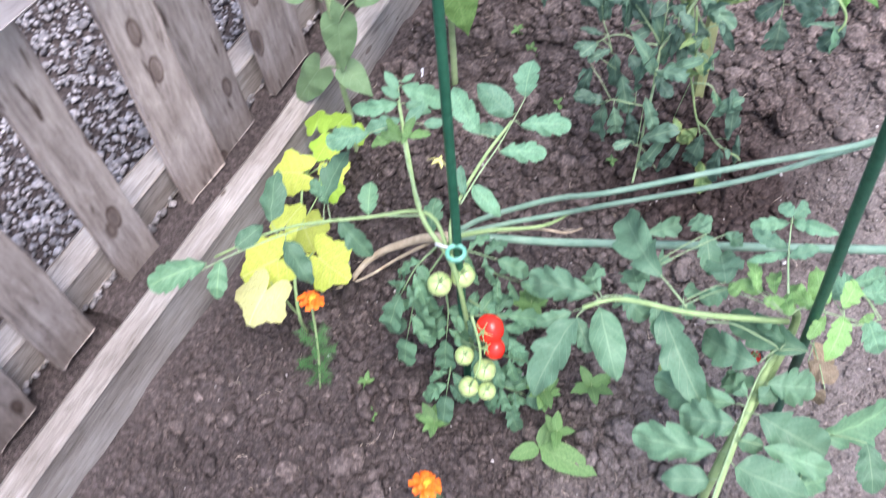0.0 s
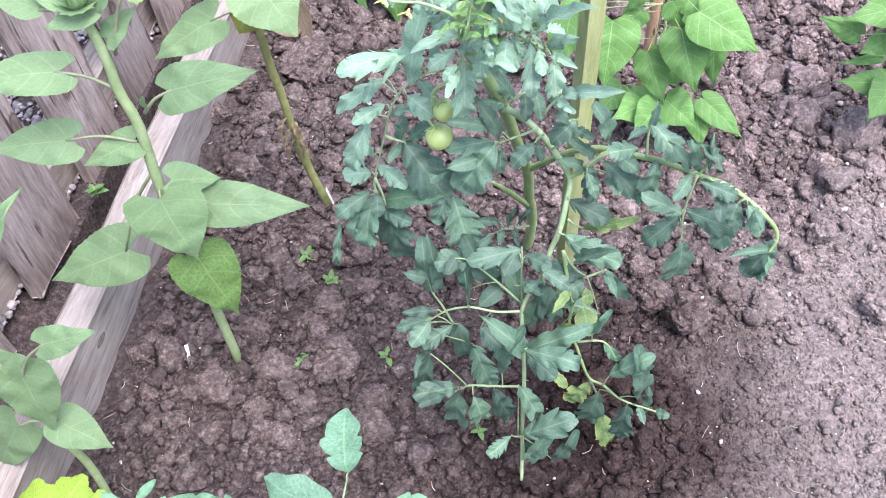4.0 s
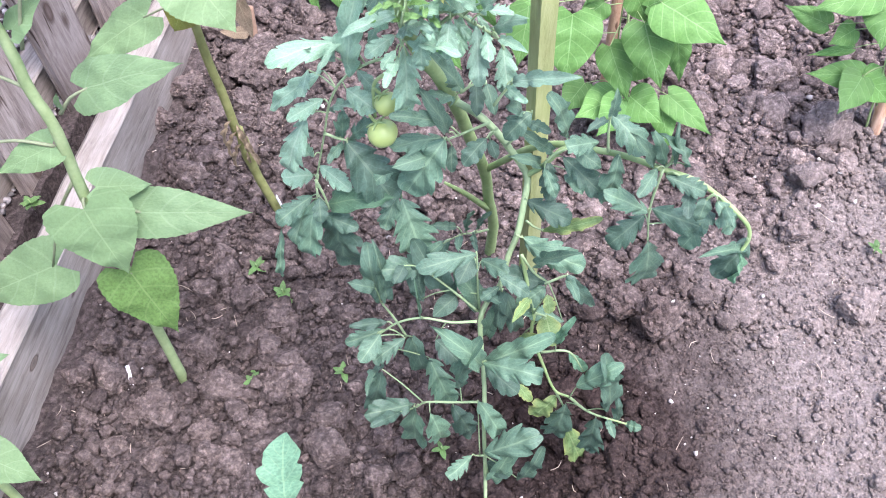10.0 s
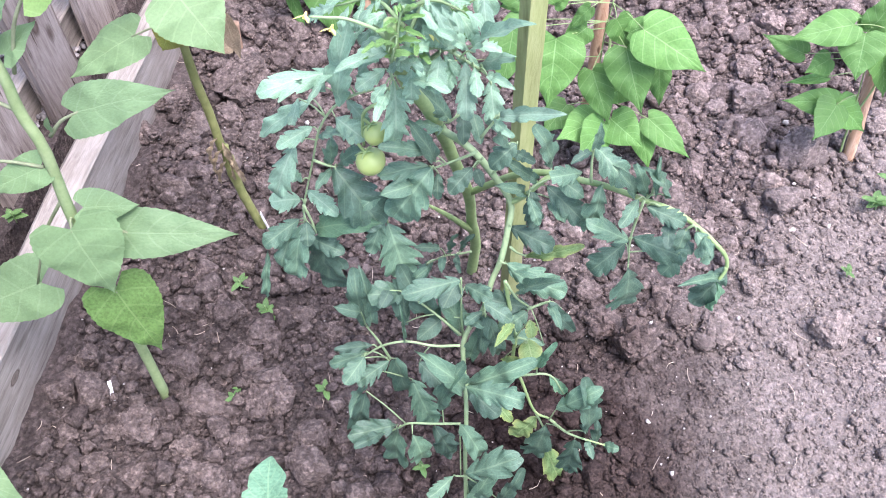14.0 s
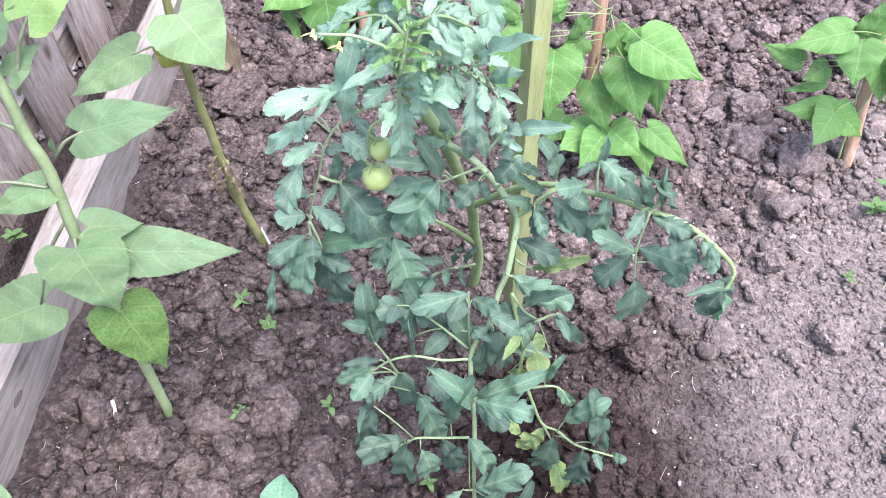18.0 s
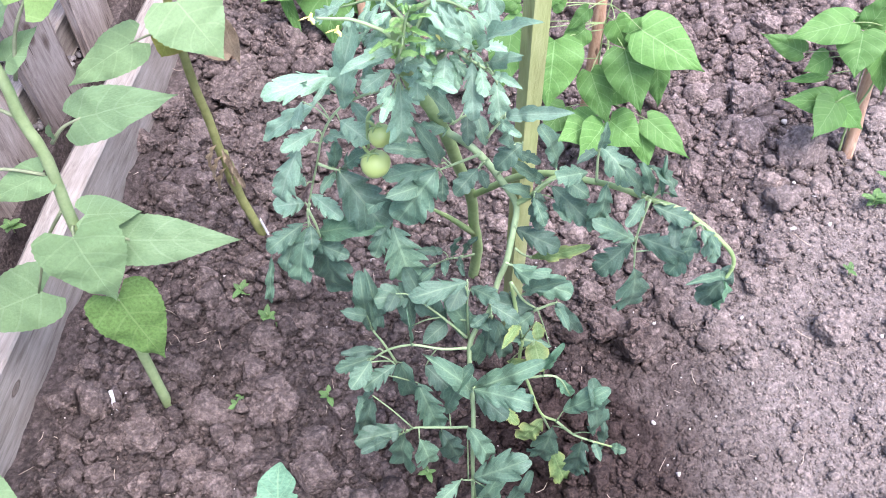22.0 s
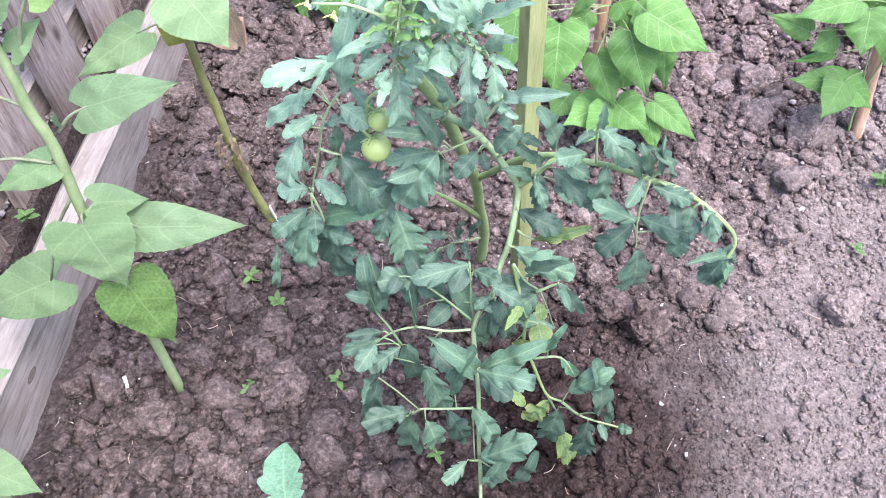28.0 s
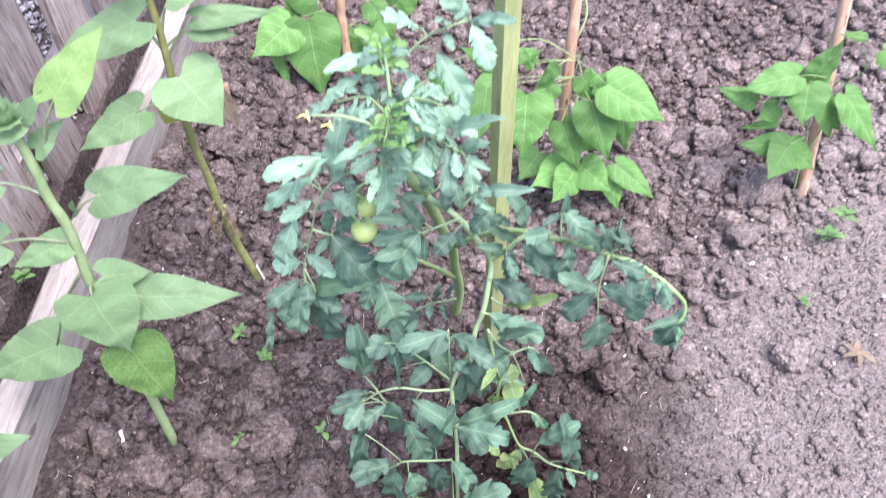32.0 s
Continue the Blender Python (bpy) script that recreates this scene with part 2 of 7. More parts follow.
# ground is darker than clods: moister soil, with shade of the gaps added
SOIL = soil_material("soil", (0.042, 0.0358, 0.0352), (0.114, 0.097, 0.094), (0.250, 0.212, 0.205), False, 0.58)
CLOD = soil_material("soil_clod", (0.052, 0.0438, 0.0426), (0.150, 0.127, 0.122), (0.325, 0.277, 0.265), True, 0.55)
GRAVEL = plain_material("gravel_stone", (0.15, 0.138, 0.142), (0.40, 0.37, 0.375), 60, 0.8, 0.3, 0.4, None, 0.45)
PICKET = wood_material("weathered_picket", (0.135, 0.115, 0.107), (0.30, 0.265, 0.25), (0.47, 0.43, 0.41), 2, 1.0)
RAIL = wood_material("weathered_rail", (0.16, 0.142, 0.130), (0.30, 0.278, 0.258), (0.43, 0.405, 0.385), 1, 0.45)
STAKE = wood_material("pale_stake", (0.28, 0.335, 0.14), (0.355, 0.42, 0.19), (0.43, 0.49, 0.255), 2, 0.3)
# top rail's colour is raised to stand in for sky light on its face
TOP_RAIL = wood_material("bleached_rail", (0.34, 0.32, 0.325), (0.45, 0.43, 0.44), (0.55, 0.53, 0.54), 1, 0.5)
BAMBOO = wood_material("bamboo_cane", (0.30, 0.18, 0.12), (0.46, 0.31, 0.22), (0.60, 0.46, 0.35), 2)
GREEN_STAKE = worn_plastic("green_plastic", (0.010, 0.066, 0.037), (0.020, 0.098, 0.056), (0.15, 0.27, 0.20))
WHITE_CAP = plain_material("pale_green_cap", (0.55, 0.66, 0.60), (0.72, 0.80, 0.75), 200, 0.6)
TAG = plain_material("white_label", (0.55, 0.54, 0.58), (0.74, 0.73, 0.77), 80, 0.5)
STONE = plain_material("pale_pebble", (0.36, 0.32, 0.31), (0.60, 0.56, 0.54), 60, 0.8, 0.3, 0.5)
NAIL = plain_material("rusty_nail", (0.06, 0.03, 0.02), (0.14, 0.07, 0.045), 200, 0.7)

# ---- mesh helpers ----


def mesh_of(name, verts, faces, uvs=None, smooth=True):
    me = bpy.data.meshes.new(name)
    me.from_pydata([tuple(v) for v in verts], [], faces)
    if uvs is not None:
        layer = me.uv_layers.new(name="UVMap")
        for loop in me.loops:
            layer.data[loop.index].uv = uvs[loop.vertex_index]
    if smooth:
        me.polygons.foreach_set("use_smooth", [True] * len(me.polygons))
    return me


def put(name, me, material, parent=None, m=None, label=""):
    """One mesh object, as a part of its parent where there is one."""
    if material and not me.materials:
        me.materials.append(material)
    ob = new(name, me)
    if parent is not None:
        ob.parent = parent
    if m is not None:
        ob.matrix_basis = m
    return tagged(ob, label)


def thing(name, at, label, category, group="", kind=""):
    ob = new(name)
    ob.empty_display_size = 0.05
    ob.location = at
    return tagged(ob, label, category, group, kind)


def spline(points, steps=6):
    """Points of a smooth line through the given ones."""
    p = [Vector(q) for q in points]
    p = [p[0] * 2 - p[1]] + p + [p[-1] * 2 - p[-2]]
    out = []
    for i in range(1, len(p) - 2):
        a, b, c, d = p[i - 1:i + 3]
        for k in range(steps):
            t = k / steps
            out.append(0.5 * (2 * b + (c - a) * t + (2 * a - 5 * b + 4 * c - d) * t * t + (3 * b - a - 3 * c + d) * t ** 3))
    out.append(p[-2])
    return out


def tube_data(points, r0, r1, seg=7, steps=5, bumpy=0.0, bulge=()):
    """A tapered round stem along a smooth line: vertices and faces."""
    pts = spline(points, steps)
    n = len(pts)
    verts, faces = [], []
    ref = Vector((0.3, 1, 0.2)).normalized()
    for i, p in enumerate(pts):
        d = (pts[min(i + 1, n - 1)] - pts[max(i - 1, 0)]).normalized()
        x = ref.cross(d)
        if x.length < 0.05:
            x = Vector((1, 0, 0)).cross(d)
        x.normalize()
        y = d.cross(x)
        t = i / (n - 1)
        r = r0 + (r1 - r0) * t
        for b, w, h in bulge:
            r *= 1 + h * math.exp(-((t - b) / w) ** 2)
        for k in range(seg):
            a = 2 * math.pi * k / seg
            rr = r * (1 + bumpy * noise.noise((p * 60) + Vector((a, 0, 0))))
            verts.append(p + (x * math.cos(a) + y * math.sin(a)) * rr)
    for i in range(n - 1):
        for k in range(seg):
            k2 = (k + 1) % seg
            faces.append((i * seg + k, i * seg + k2, (i + 1) * seg + k2, (i + 1) * seg + k))
    faces.append(tuple(reversed(range(seg))))
    faces.append(tuple((n - 1) * seg + k for k in range(seg)))
    return verts, faces


def tube(name, points, r0, r1, material, parent=None, seg=7, steps=5, bumpy=0.0, bulge=(), label=""):
    v, f = tube_data(points, r0, r1, seg, steps, bumpy, bulge)
    return put(name, mesh_of(name, v, f), material, parent, None, label)


def join_data(chunks):
    V, Fc = [], []
    for v, f in chunks:
        o = len(V)
        V += v
        Fc += [tuple(i + o for i in q) for q in f]
    return V, Fc


# ---- ground ----
SLOPE = 0.088                     # the fence's line: x grows by this much along y


def smooth01(a, b, x):
    t = min(1, max(0, (x - a) / (b - a)))
    return t * t * (3 - 2 * t)


def path_weight(x, y):
    """How far a spot belongs to the trodden path beside the bed."""
    edge = 0.42 + 0.06 * noise.noise(Vector((y * 5.7, 3.1, 0))) + 0.85 * max(0.0, y - 0.28) + 0.6 * max(0.0, y - 0.57) - 0.1 * min(0.0, y)
    return smooth01(edge - 0.05, edge + 0.17, x)


def ground_height(x, y):
    fence_x = -0.60 + SLOPE * y
    if x < fence_x:
        if x > fence_x - 0.15:
            return -0.075 + 0.02 * noise.noise(Vector((x * 9, y * 9, 1)))
        return -0.012 + 0.012 * noise.noise(Vector((x * 3, y * 3, 1)))
    p = Vector((x, y, 0))
    w = path_weight(x, y)
    smooth_near = smooth01(-0.15, -0.6, y) * smooth01(-0.1, -0.35, x)
    rough = (1 - 0.92 * w) * (1 - 0.6 * smooth_near)
    h = 0.020 * noise.noise(p * 4.0) + rough * (0.018 * noise.noise(p * 10.0) + 0.009 * noise.noise(p * 23.0)) + 0.0030 * noise.noise(p * 21)
    h -= 0.02 * math.exp(-((x - 0.42) ** 2 + (y - 0.24) ** 2) / 0.03)      # watered hollow by the plant
    h -= 0.008 * w
    return h


def build_ground():
    xs = [-40, -12, -5, -2.2] + [-1.5 + 0.1 * i for i in range(8)] + [-0.70 + 0.009 * i for i in range(239)] + [1.48, 1.6, 1.8, 2.2, 3.2, 6, 14, 40]
    ys = [-40, -12, -5, -2.5, -1.7, -1.4] + [-1.2 + 0.0095 * i for i in range(305)] + [1.74, 1.82, 1.95, 2.1, 2.4, 3, 5, 12, 40]
    rng = random.Random(2)

    def spot(x, y):
        if not (-1.6 < x < 2.3 and -1.8 < y < 3):
            return (x, y, -0.01)
        near = -0.65 < x < 1.45 and -1.15 < y < 1.68
        k = (0.0030 * (1 - 0.45 * path_weight(x, y)) if x > -0.55 + SLOPE * y else 0.001) if near else 0.0
        return (x + rng.uniform(-k, k), y + rng.uniform(-k, k), ground_height(x, y) + rng.uniform(-k, k))
    V = [spot(x, y) for y in ys for x in xs]
    nx = len(xs)
    Fc = [(j * nx + i, j * nx + i + 1, (j + 1) * nx + i + 1, (j + 1) * nx + i) for j in range(len(ys) - 1) for i in range(nx - 1)]
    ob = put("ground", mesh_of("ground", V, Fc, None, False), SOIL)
    tagged(ob, "purplish grey-brown dug garden soil, crumbly and lumpy", "soil", "", "structure")


build_ground()


def ico(sub):
    bm = bmesh.new()
    bmesh.ops.create_icosphere(bm, subdivisions=sub, radius=1)
    v = np.array([q.co[:] for q in bm.verts])
    f = np.array([[q.index for q in p.verts] for p in bm.faces])
    bm.free()
    return v, f


ICO1, ICO2, ICO3, ICO4 = ico(1), ico(2), ico(3), ico(4)


def lump_shape(base, seed, rough=0.35, flat=0.75, fine=0.0):
    """A rounded lump, broken up by coarse and fine knocks."""
    v, f = base
    out = []
    for q in v:
        p = Vector(q)
        d = 1 + rough * noise.noise(p * 1.3 + Vector((seed * 5.1, seed, 0))) + 0.5 * rough * noise.noise(p * 3.1 + Vector((0, seed * 3.3, 2)))
        if fine:
            d += 0.75 * fine * noise.noise(p * 11.0 + Vector((seed, 4, 1))) + 0.4 * fine * noise.noise(p * 21.0 + Vector((seed, 2, 7))) + fine * noise.noise(p * 6.3 + Vector((seed, 1, 9))) - fine * 0.8 * abs(noise.noise(p * 3.7 + Vector((3, seed, 5))))
            d -= 0.55 * fine * (noise.voronoi(p * 2.6 + Vector((seed * 2.0, 7, seed)))[0][0] - 0.4)
        out.append((q[0] * d, q[1] * d, q[2] * d * flat))
    out = np.array(out)
    cut = np.random.default_rng(int(seed) + 300)
    for _ in range(7):
        way = cut.normal(size=3)
        way /= np.linalg.norm(way)
        over = np.maximum(0.0, out @ way - cut.uniform(0.55, 0.85))
        out = out - 0.85 * over[:, None] * way
    return out, f


CLOD_SHAPES = [lump_shape(ICO3, s, 0.50, 0.85, 0.22) for s in range(12)]
MID_SHAPES = [lump_shape(ICO2, s + 50, 0.6, 0.85, 0.20) for s in range(12)]
SMALL_SHAPES = [lump_shape(ICO1, s + 20, 0.65) for s in range(10)]


def scatter_mesh(name, spots, shapes, material, label, category):
    """spots: x, y, z, radius. One joined mesh of many small lumps, each turned and stretched its own way."""
    rng = np.random.default_rng(5)
    V, Fc, o = [], [], 0
    for x, y, z, r in spots:
        v, f = shapes[rng.integers(len(shapes))]
        a, b2 = rng.uniform(0, 6.28), rng.uniform(-0.5, 0.5)
        ca, sa, cb, sb = math.cos(a), math.sin(a), math.cos(b2), math.sin(b2)
        R = np.array([[ca, -sa, 0], [sa, ca, 0], [0, 0, 1]]) @ np.array([[1, 0, 0], [0, cb, -sb], [0, sb, cb]])
        s = r * np.array([rng.uniform(0.75, 1.3), rng.uniform(0.75, 1.2), rng.uniform(0.7, 1.05)])
        V.append((v * s) @ R.T + (x, y, z))
        Fc.append(f + o)
        o += len(v)
    V, Fc = np.concatenate(V), np.concatenate(Fc)
    me = bpy.data.meshes.new(name)
    me.vertices.add(len(V))
    me.vertices.foreach_set("co", V.ravel())
    me.loops.add(len(Fc) * 3)
    me.loops.foreach_set("vertex_index", Fc.ravel().astype(np.int32))
    me.polygons.add(len(Fc))
    me.polygons.foreach_set("loop_start", np.arange(0, len(Fc) * 3, 3, dtype=np.int32))
    me.update()
    me.validate()
    ob = put(name, me, material)
    return tagged(ob, label, category, "", "stuff")


# ---- fence ----


def plank(name, length, width, thick, material, parent, m, seed, axis=1, wane=0.008, label="", cuts=14):
    """A worn board along one axis with uneven edges and eased arrises."""
    e = min(0.2, 0.004 / thick)
    ew = min(0.1, 0.004 / width)
    ring = []
    for sx, sy in ((-1, -1), (1, -1), (1, 1), (-1, 1)):
        a = (sx * (0.5 - ew), sy * 0.5)
        b = (sx * 0.5, sy * (0.5 - e))
        ring += [a, b] if sx * sy > 0 else [b, a]
    V, Fc = [], []
    k = len(ring)
    for i in range(cuts + 1):
        t = i / cuts
        s = t * length
        for (a, b) in ring:
            side = 1 if a > 0 else -1
            da = wane * noise.noise(Vector((s * 5, seed * 3.7 + side * 9, 0.3)))
            db = wane * 0.4 * noise.noise(Vector((s * 4, seed * 2.1, b * 5)))
            w, q = a * width + da, b * thick + db
            end = 0.006 * noise.noise(Vector((a * 6, b * 9, seed))) if i in (0, cuts) else 0
            V.append((w, q, s + end) if axis == 2 else (q, s + end, w))
    for i in range(cuts):
        for j in range(k):
            j2 = (j + 1) % k
            q = (i * k + j, i * k + j2, (i + 1) * k + j2, (i + 1) * k + j)
            Fc.append(q if axis == 2 else q[::-1])
    a, b = tuple(reversed(range(k))), tuple(cuts * k + j for j in range(k))
    Fc += [a, b] if axis == 2 else [a[::-1], b[::-1]]
    return put(name, mesh_of(name, V, Fc, None, False), material, parent, m, label)


FENCE_TURN = -math.degrees(math.atan(SLOPE))


def fence_x(x0, y):
    return x0 + SLOPE * y


def build_fence():
    f = thing("picket_fence", (-0.77, 0, 0), "low weathered grey picket fence of rough sawn boards", "fence")
    f.rotation_euler = (0, 0, radians(FENCE_TURN))
    pickets = [(-1.02, 0.13), (-0.86, 0.12), (-0.66, 0.115), (-0.425, 0.11), (-0.165, 0.14), (-0.02, 0.145), (0.232, 0.165),
               (0.53, 0.20), (0.80, 0.17), (1.04, 0.16), (1.28, 0.15), (1.5, 0.15), (1.74, 0.15)]
    for i, (y, w) in enumerate(pickets):
        h = 0.92 + 0.03 * math.sin(i * 2.3)
        lean = 1.5 * math.sin(i * 1.9 + 0.5)
        m = pose(-0.004 - 0.003 * (i % 3), y, -0.02, 0, 0, 90) @ pose(0, 0, 0, 0, lean, 0)
        plank("picket", h, w, 0.026, PICKET, f, m, i + 1, 2, 0.010)
    # top rail leans back so its face catches more sky
    plank("top_rail", 3.2, 0.15, 0.032, TOP_RAIL, f, pose(0.030, -1.25, 0.845, -3.4, -10), 31, 1, 0.008, "grey top rail with sky light put into its pale colour", 24)
    for i, (y, dz) in enumerate([(-0.16, 0.02), (0.1, -0.02), (0.24, 0.0), (0.27, 0.012), (0.52, -0.02), (0.56, 0.02), (-0.45, 0.0)]):
        v, fc = tube_data([(0.039, y, 0.77 - 0.06 * y + dz), (0.044, y, 0.77 - 0.06 * y + dz)], 0.004, 0.004, 8, 1)
        put("nail_head", mesh_of("nail_head", v, fc), NAIL, f)
    plank("back_rail", 3.2, 0.10, 0.075, RAIL, f, pose(-0.075, -1.25, 0.045), 37, 1, 0.010, "split pale bottom rail behind the pickets", 30)
    return f


build_fence()


def build_edging():
    e = plank("bed_edging_board", 3.3, 0.24, 0.062, RAIL, None, pose(-0.583 + SLOPE * -1.35, -1.35, 0.015, 0, 0, FENCE_TURN), 51, 1, 0.006, "", 40)
    tagged(e, "pale grey weathered timber edging board along the bed", "board")


build_edging()

# ---- stakes and canes ----


def rod(name, a, b, r, material, label, category, group="", seg=12, nodes=0, cap=None, square=False):
    a, b = Vector(a), Vector(b)
    n = 24
    pts = [a.lerp(b, i / 4) for i in range(5)]
    t = thing(name, a, label, category, group)
    bul = [((k + 0.5) / nodes, 0.012, 0.16) for k in range(nodes)] if nodes else ()
    local = [p - a for p in pts]
    v, f = tube_data(local, r, r * 0.94, 4 if square else seg, 10, 0.04, bul)
    put("shaft", mesh_of("shaft", v, f, None, not square), material, t)
    if cap:
        d = (b - a).normalized()
        v, f = tube_data([b - a - d * 0.001, b - a + d * 0.003, b - a + d * 0.004], r * 1.04, r * 0.96, 14, 3)
        put("cap", mesh_of("cap", v, f), cap, t, None, "pale worn end cap")
        v, f = tube_data([b - a + d * 0.003, b - a + d * 0.0046, b - a + d * 0.0048], r * 0.22, r * 0.2, 10, 2)
        put("hole", mesh_of("hole", v, f), NAIL, t)
    return t


rod("plant_stake", (0.016, -0.475, -0.05), (-0.023, -0.313, 1.355), 0.0080, GREEN_STAKE, "tall dark green plastic-coated plant stake with a pale cap", "stake", "green stakes", 12, 0, WHITE_CAP)
rod("plant_stake", (0.600, -0.335, -0.03), (0.505, -0.482, 1.0), 0.0080, GREEN_STAKE, "dark green plastic-coated plant stake beside a tomato plant", "stake", "green stakes", 12, 0, WHITE_CAP)
rod("wooden_stake", (0.281, 0.45, -0.05), (0.276, 0.34, 1.10), 0.0160, STAKE, "yellowish green square wooden stake supporting a tomato", "stake", "", 4, 0, None, True)
rod("bamboo_cane", (0.452, 0.92, -0.03), (0.492, 1.12, 0.72), 0.0118, BAMBOO, "brown bamboo cane with climbing bean", "cane", "bean canes", 10, 4)
rod("bamboo_cane", (0.989, 0.845, -0.03), (0.955, 1.03, 0.80), 0.0118, BAMBOO, "brown bamboo cane with young bean plant", "cane", "bean canes", 10, 4)
rod("bamboo_cane", (-0.030, 1.30, -0.03), (-0.045, 1.40, 0.70), 0.0118, BAMBOO, "brown bamboo cane behind the beans", "cane", "bean canes", 10, 4)

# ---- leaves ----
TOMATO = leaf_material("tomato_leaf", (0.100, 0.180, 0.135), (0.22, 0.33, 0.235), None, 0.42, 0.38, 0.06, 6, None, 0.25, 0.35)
TOMATO_SOFT = leaf_material("tomato_leaf_soft", (0.115, 0.225, 0.135), (0.22, 0.36, 0.21), None, 0.5, 0.25, 0.05, 6, None, 0.2, 0.25)
TOMATO_PALE = leaf_material("tomato_leaf_young", (0.155, 0.302, 0.192), (0.25, 0.41, 0.25), None, 0.5, 0.2, 0.05, 6)
TOMATO_YELLOW = leaf_material("tomato_leaf_old", (0.19, 0.30, 0.12), (0.32, 0.42, 0.20), (0.36, 0.40, 0.14), 0.6, 0.2, 0.05, 6)
SUNLEAF = leaf_material("sunflower_leaf", (0.178, 0.282, 0.140), (0.25, 0.36, 0.20), None, 0.6, 0.12, 0.022, 5, None, 0.10)
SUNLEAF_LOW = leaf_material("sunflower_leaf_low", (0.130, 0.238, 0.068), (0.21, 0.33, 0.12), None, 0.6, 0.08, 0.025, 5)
# brighter copy for one top leaf, the light on it painted in
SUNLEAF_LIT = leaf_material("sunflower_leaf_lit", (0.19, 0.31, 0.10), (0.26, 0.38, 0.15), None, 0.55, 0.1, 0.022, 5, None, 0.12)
SUNLEAF_OLD = leaf_material("sunflower_leaf_old", (0.24, 0.28, 0.06), (0.34, 0.38, 0.12), (0.30, 0.26, 0.08), 0.6, 0.1, 0.022, 5, (0.20, 0.14, 0.05), 0.12)
TOMATO_LIME = leaf_material("tomato_leaf_shoot", (0.21, 0.38, 0.13), (0.30, 0.46, 0.20), None, 0.5, 0.2, 0.06, 6)
TOMATO_FRONT = leaf_material("tomato_leaf_front", (0.132, 0.248, 0.152), (0.23, 0.36, 0.23), None, 0.5, 0.16, 0.05, 6, None, 0.16, 0.2)
BEANLEAF = leaf_material("bean_leaf", (0.118, 0.256, 0.070), (0.24, 0.41, 0.17), None, 0.55, 0.22, 0.024, 6, None, 0.14)
CUKELEAF = leaf_material("cucumber_leaf_yellow", (0.50, 0.56, 0.10), (0.58, 0.62, 0.20), (0.42, 0.50, 0.08), 0.6, 0.18, 0.03, 6)
CUKE_PALE = leaf_material("cucumber_leaf_faded", (0.62, 0.62, 0.26), (0.66, 0.66, 0.36), (0.40, 0.34, 0.14), 0.7, 0.12, 0.03, 6, (0.36, 0.30, 0.14))
CUKE_GREEN = leaf_material("cucumber_leaf_lime", (0.30, 0.47, 0.055), (0.40, 0.55, 0.12), None, 0.6, 0.2, 0.03, 6)
WEEDLEAF = leaf_material("weed_leaf", (0.130, 0.240, 0.085), (0.20, 0.32, 0.13), None, 0.55, 0.25, 0.05, 5)
STEM = plain_material("green_stem", (0.22, 0.32, 0.125), (0.32, 0.43, 0.20), 60, 0.6, 0.3, 0.3)
SUNSTEM = plain_material("sunflower_stem", (0.24, 0.33, 0.15), (0.36, 0.46, 0.24), 50, 0.7, 0.25, 0.4)
SUNSTEM_OLD = plain_material("sunflower_stem_brown", (0.17, 0.185, 0.065), (0.29, 0.305, 0.125), 40, 0.75, 0.2, 0.5)
PETIOLE = plain_material("sunflower_petiole", (0.17, 0.20, 0.12), (0.27, 0.31, 0.19), 60, 0.7, 0.25, 0.3)
ONION = plain_material("onion_stalk", (0.17, 0.29, 0.21), (0.30, 0.43, 0.33), 30, 0.55, 0.35, 0.2)
DRY_BROWN = plain_material("dry_brown", (0.22, 0.14, 0.10), (0.36, 0.25, 0.18), 40, 0.85, 0.2, 0.5)
DRY = plain_material("dry_sheath", (0.42, 0.32, 0.22), (0.66, 0.56, 0.42), 40, 0.8, 0.2, 0.5)
PETAL_WHITE = plain_material("onion_flower", (0.66, 0.60, 0.66), (0.84, 0.80, 0.82), 150, 0.7)
ORANGE = plain_material("marigold_petal", (0.80, 0.10, 0.008), (0.95, 0.22, 0.015), 90, 0.6, 0.3, 0.3)
ORANGE_CORE = plain_material("marigold_core", (0.85, 0.32, 0.02), (0.95, 0.45, 0.04), 200, 0.7)
YELLOW_PETAL = plain_material("yellow_petal", (0.72, 0.66, 0.16), (0.82, 0.78, 0.30), 90, 0.6)
RED_FRUIT = plain_material("ripe_tomato", (0.62, 0.020, 0.012), (0.74, 0.04, 0.018), 12, 0.25, 0.5, 0.03)
RACHIS = plain_material("leaf_rachis", (0.13, 0.20, 0.10), (0.20, 0.29, 0.14), 60, 0.6)
RACHIS_PALE = plain_material("leaf_rachis_pale", (0.22, 0.31, 0.16), (0.32, 0.43, 0.24), 60, 0.6)
# crown leaflets: pale bluish sky sheen is put into the base colour
TOMATO_SKYLIT = leaf_material("tomato_leaf_upper", (0.228, 0.375, 0.272), (0.37, 0.52, 0.39), None, 0.42, 0.25, 0.06, 6, None, 0.2, 0.3)
GREEN_FRUIT = plain_material("green_tomato", (0.33, 0.44, 0.15), (0.46, 0.55, 0.24), 14, 0.3, 0.5, 0.03)
LIME_FRUIT = plain_material("lime_tomato", (0.34, 0.44, 0.14), (0.44, 0.53, 0.20), 14, 0.3, 0.5, 0.03)


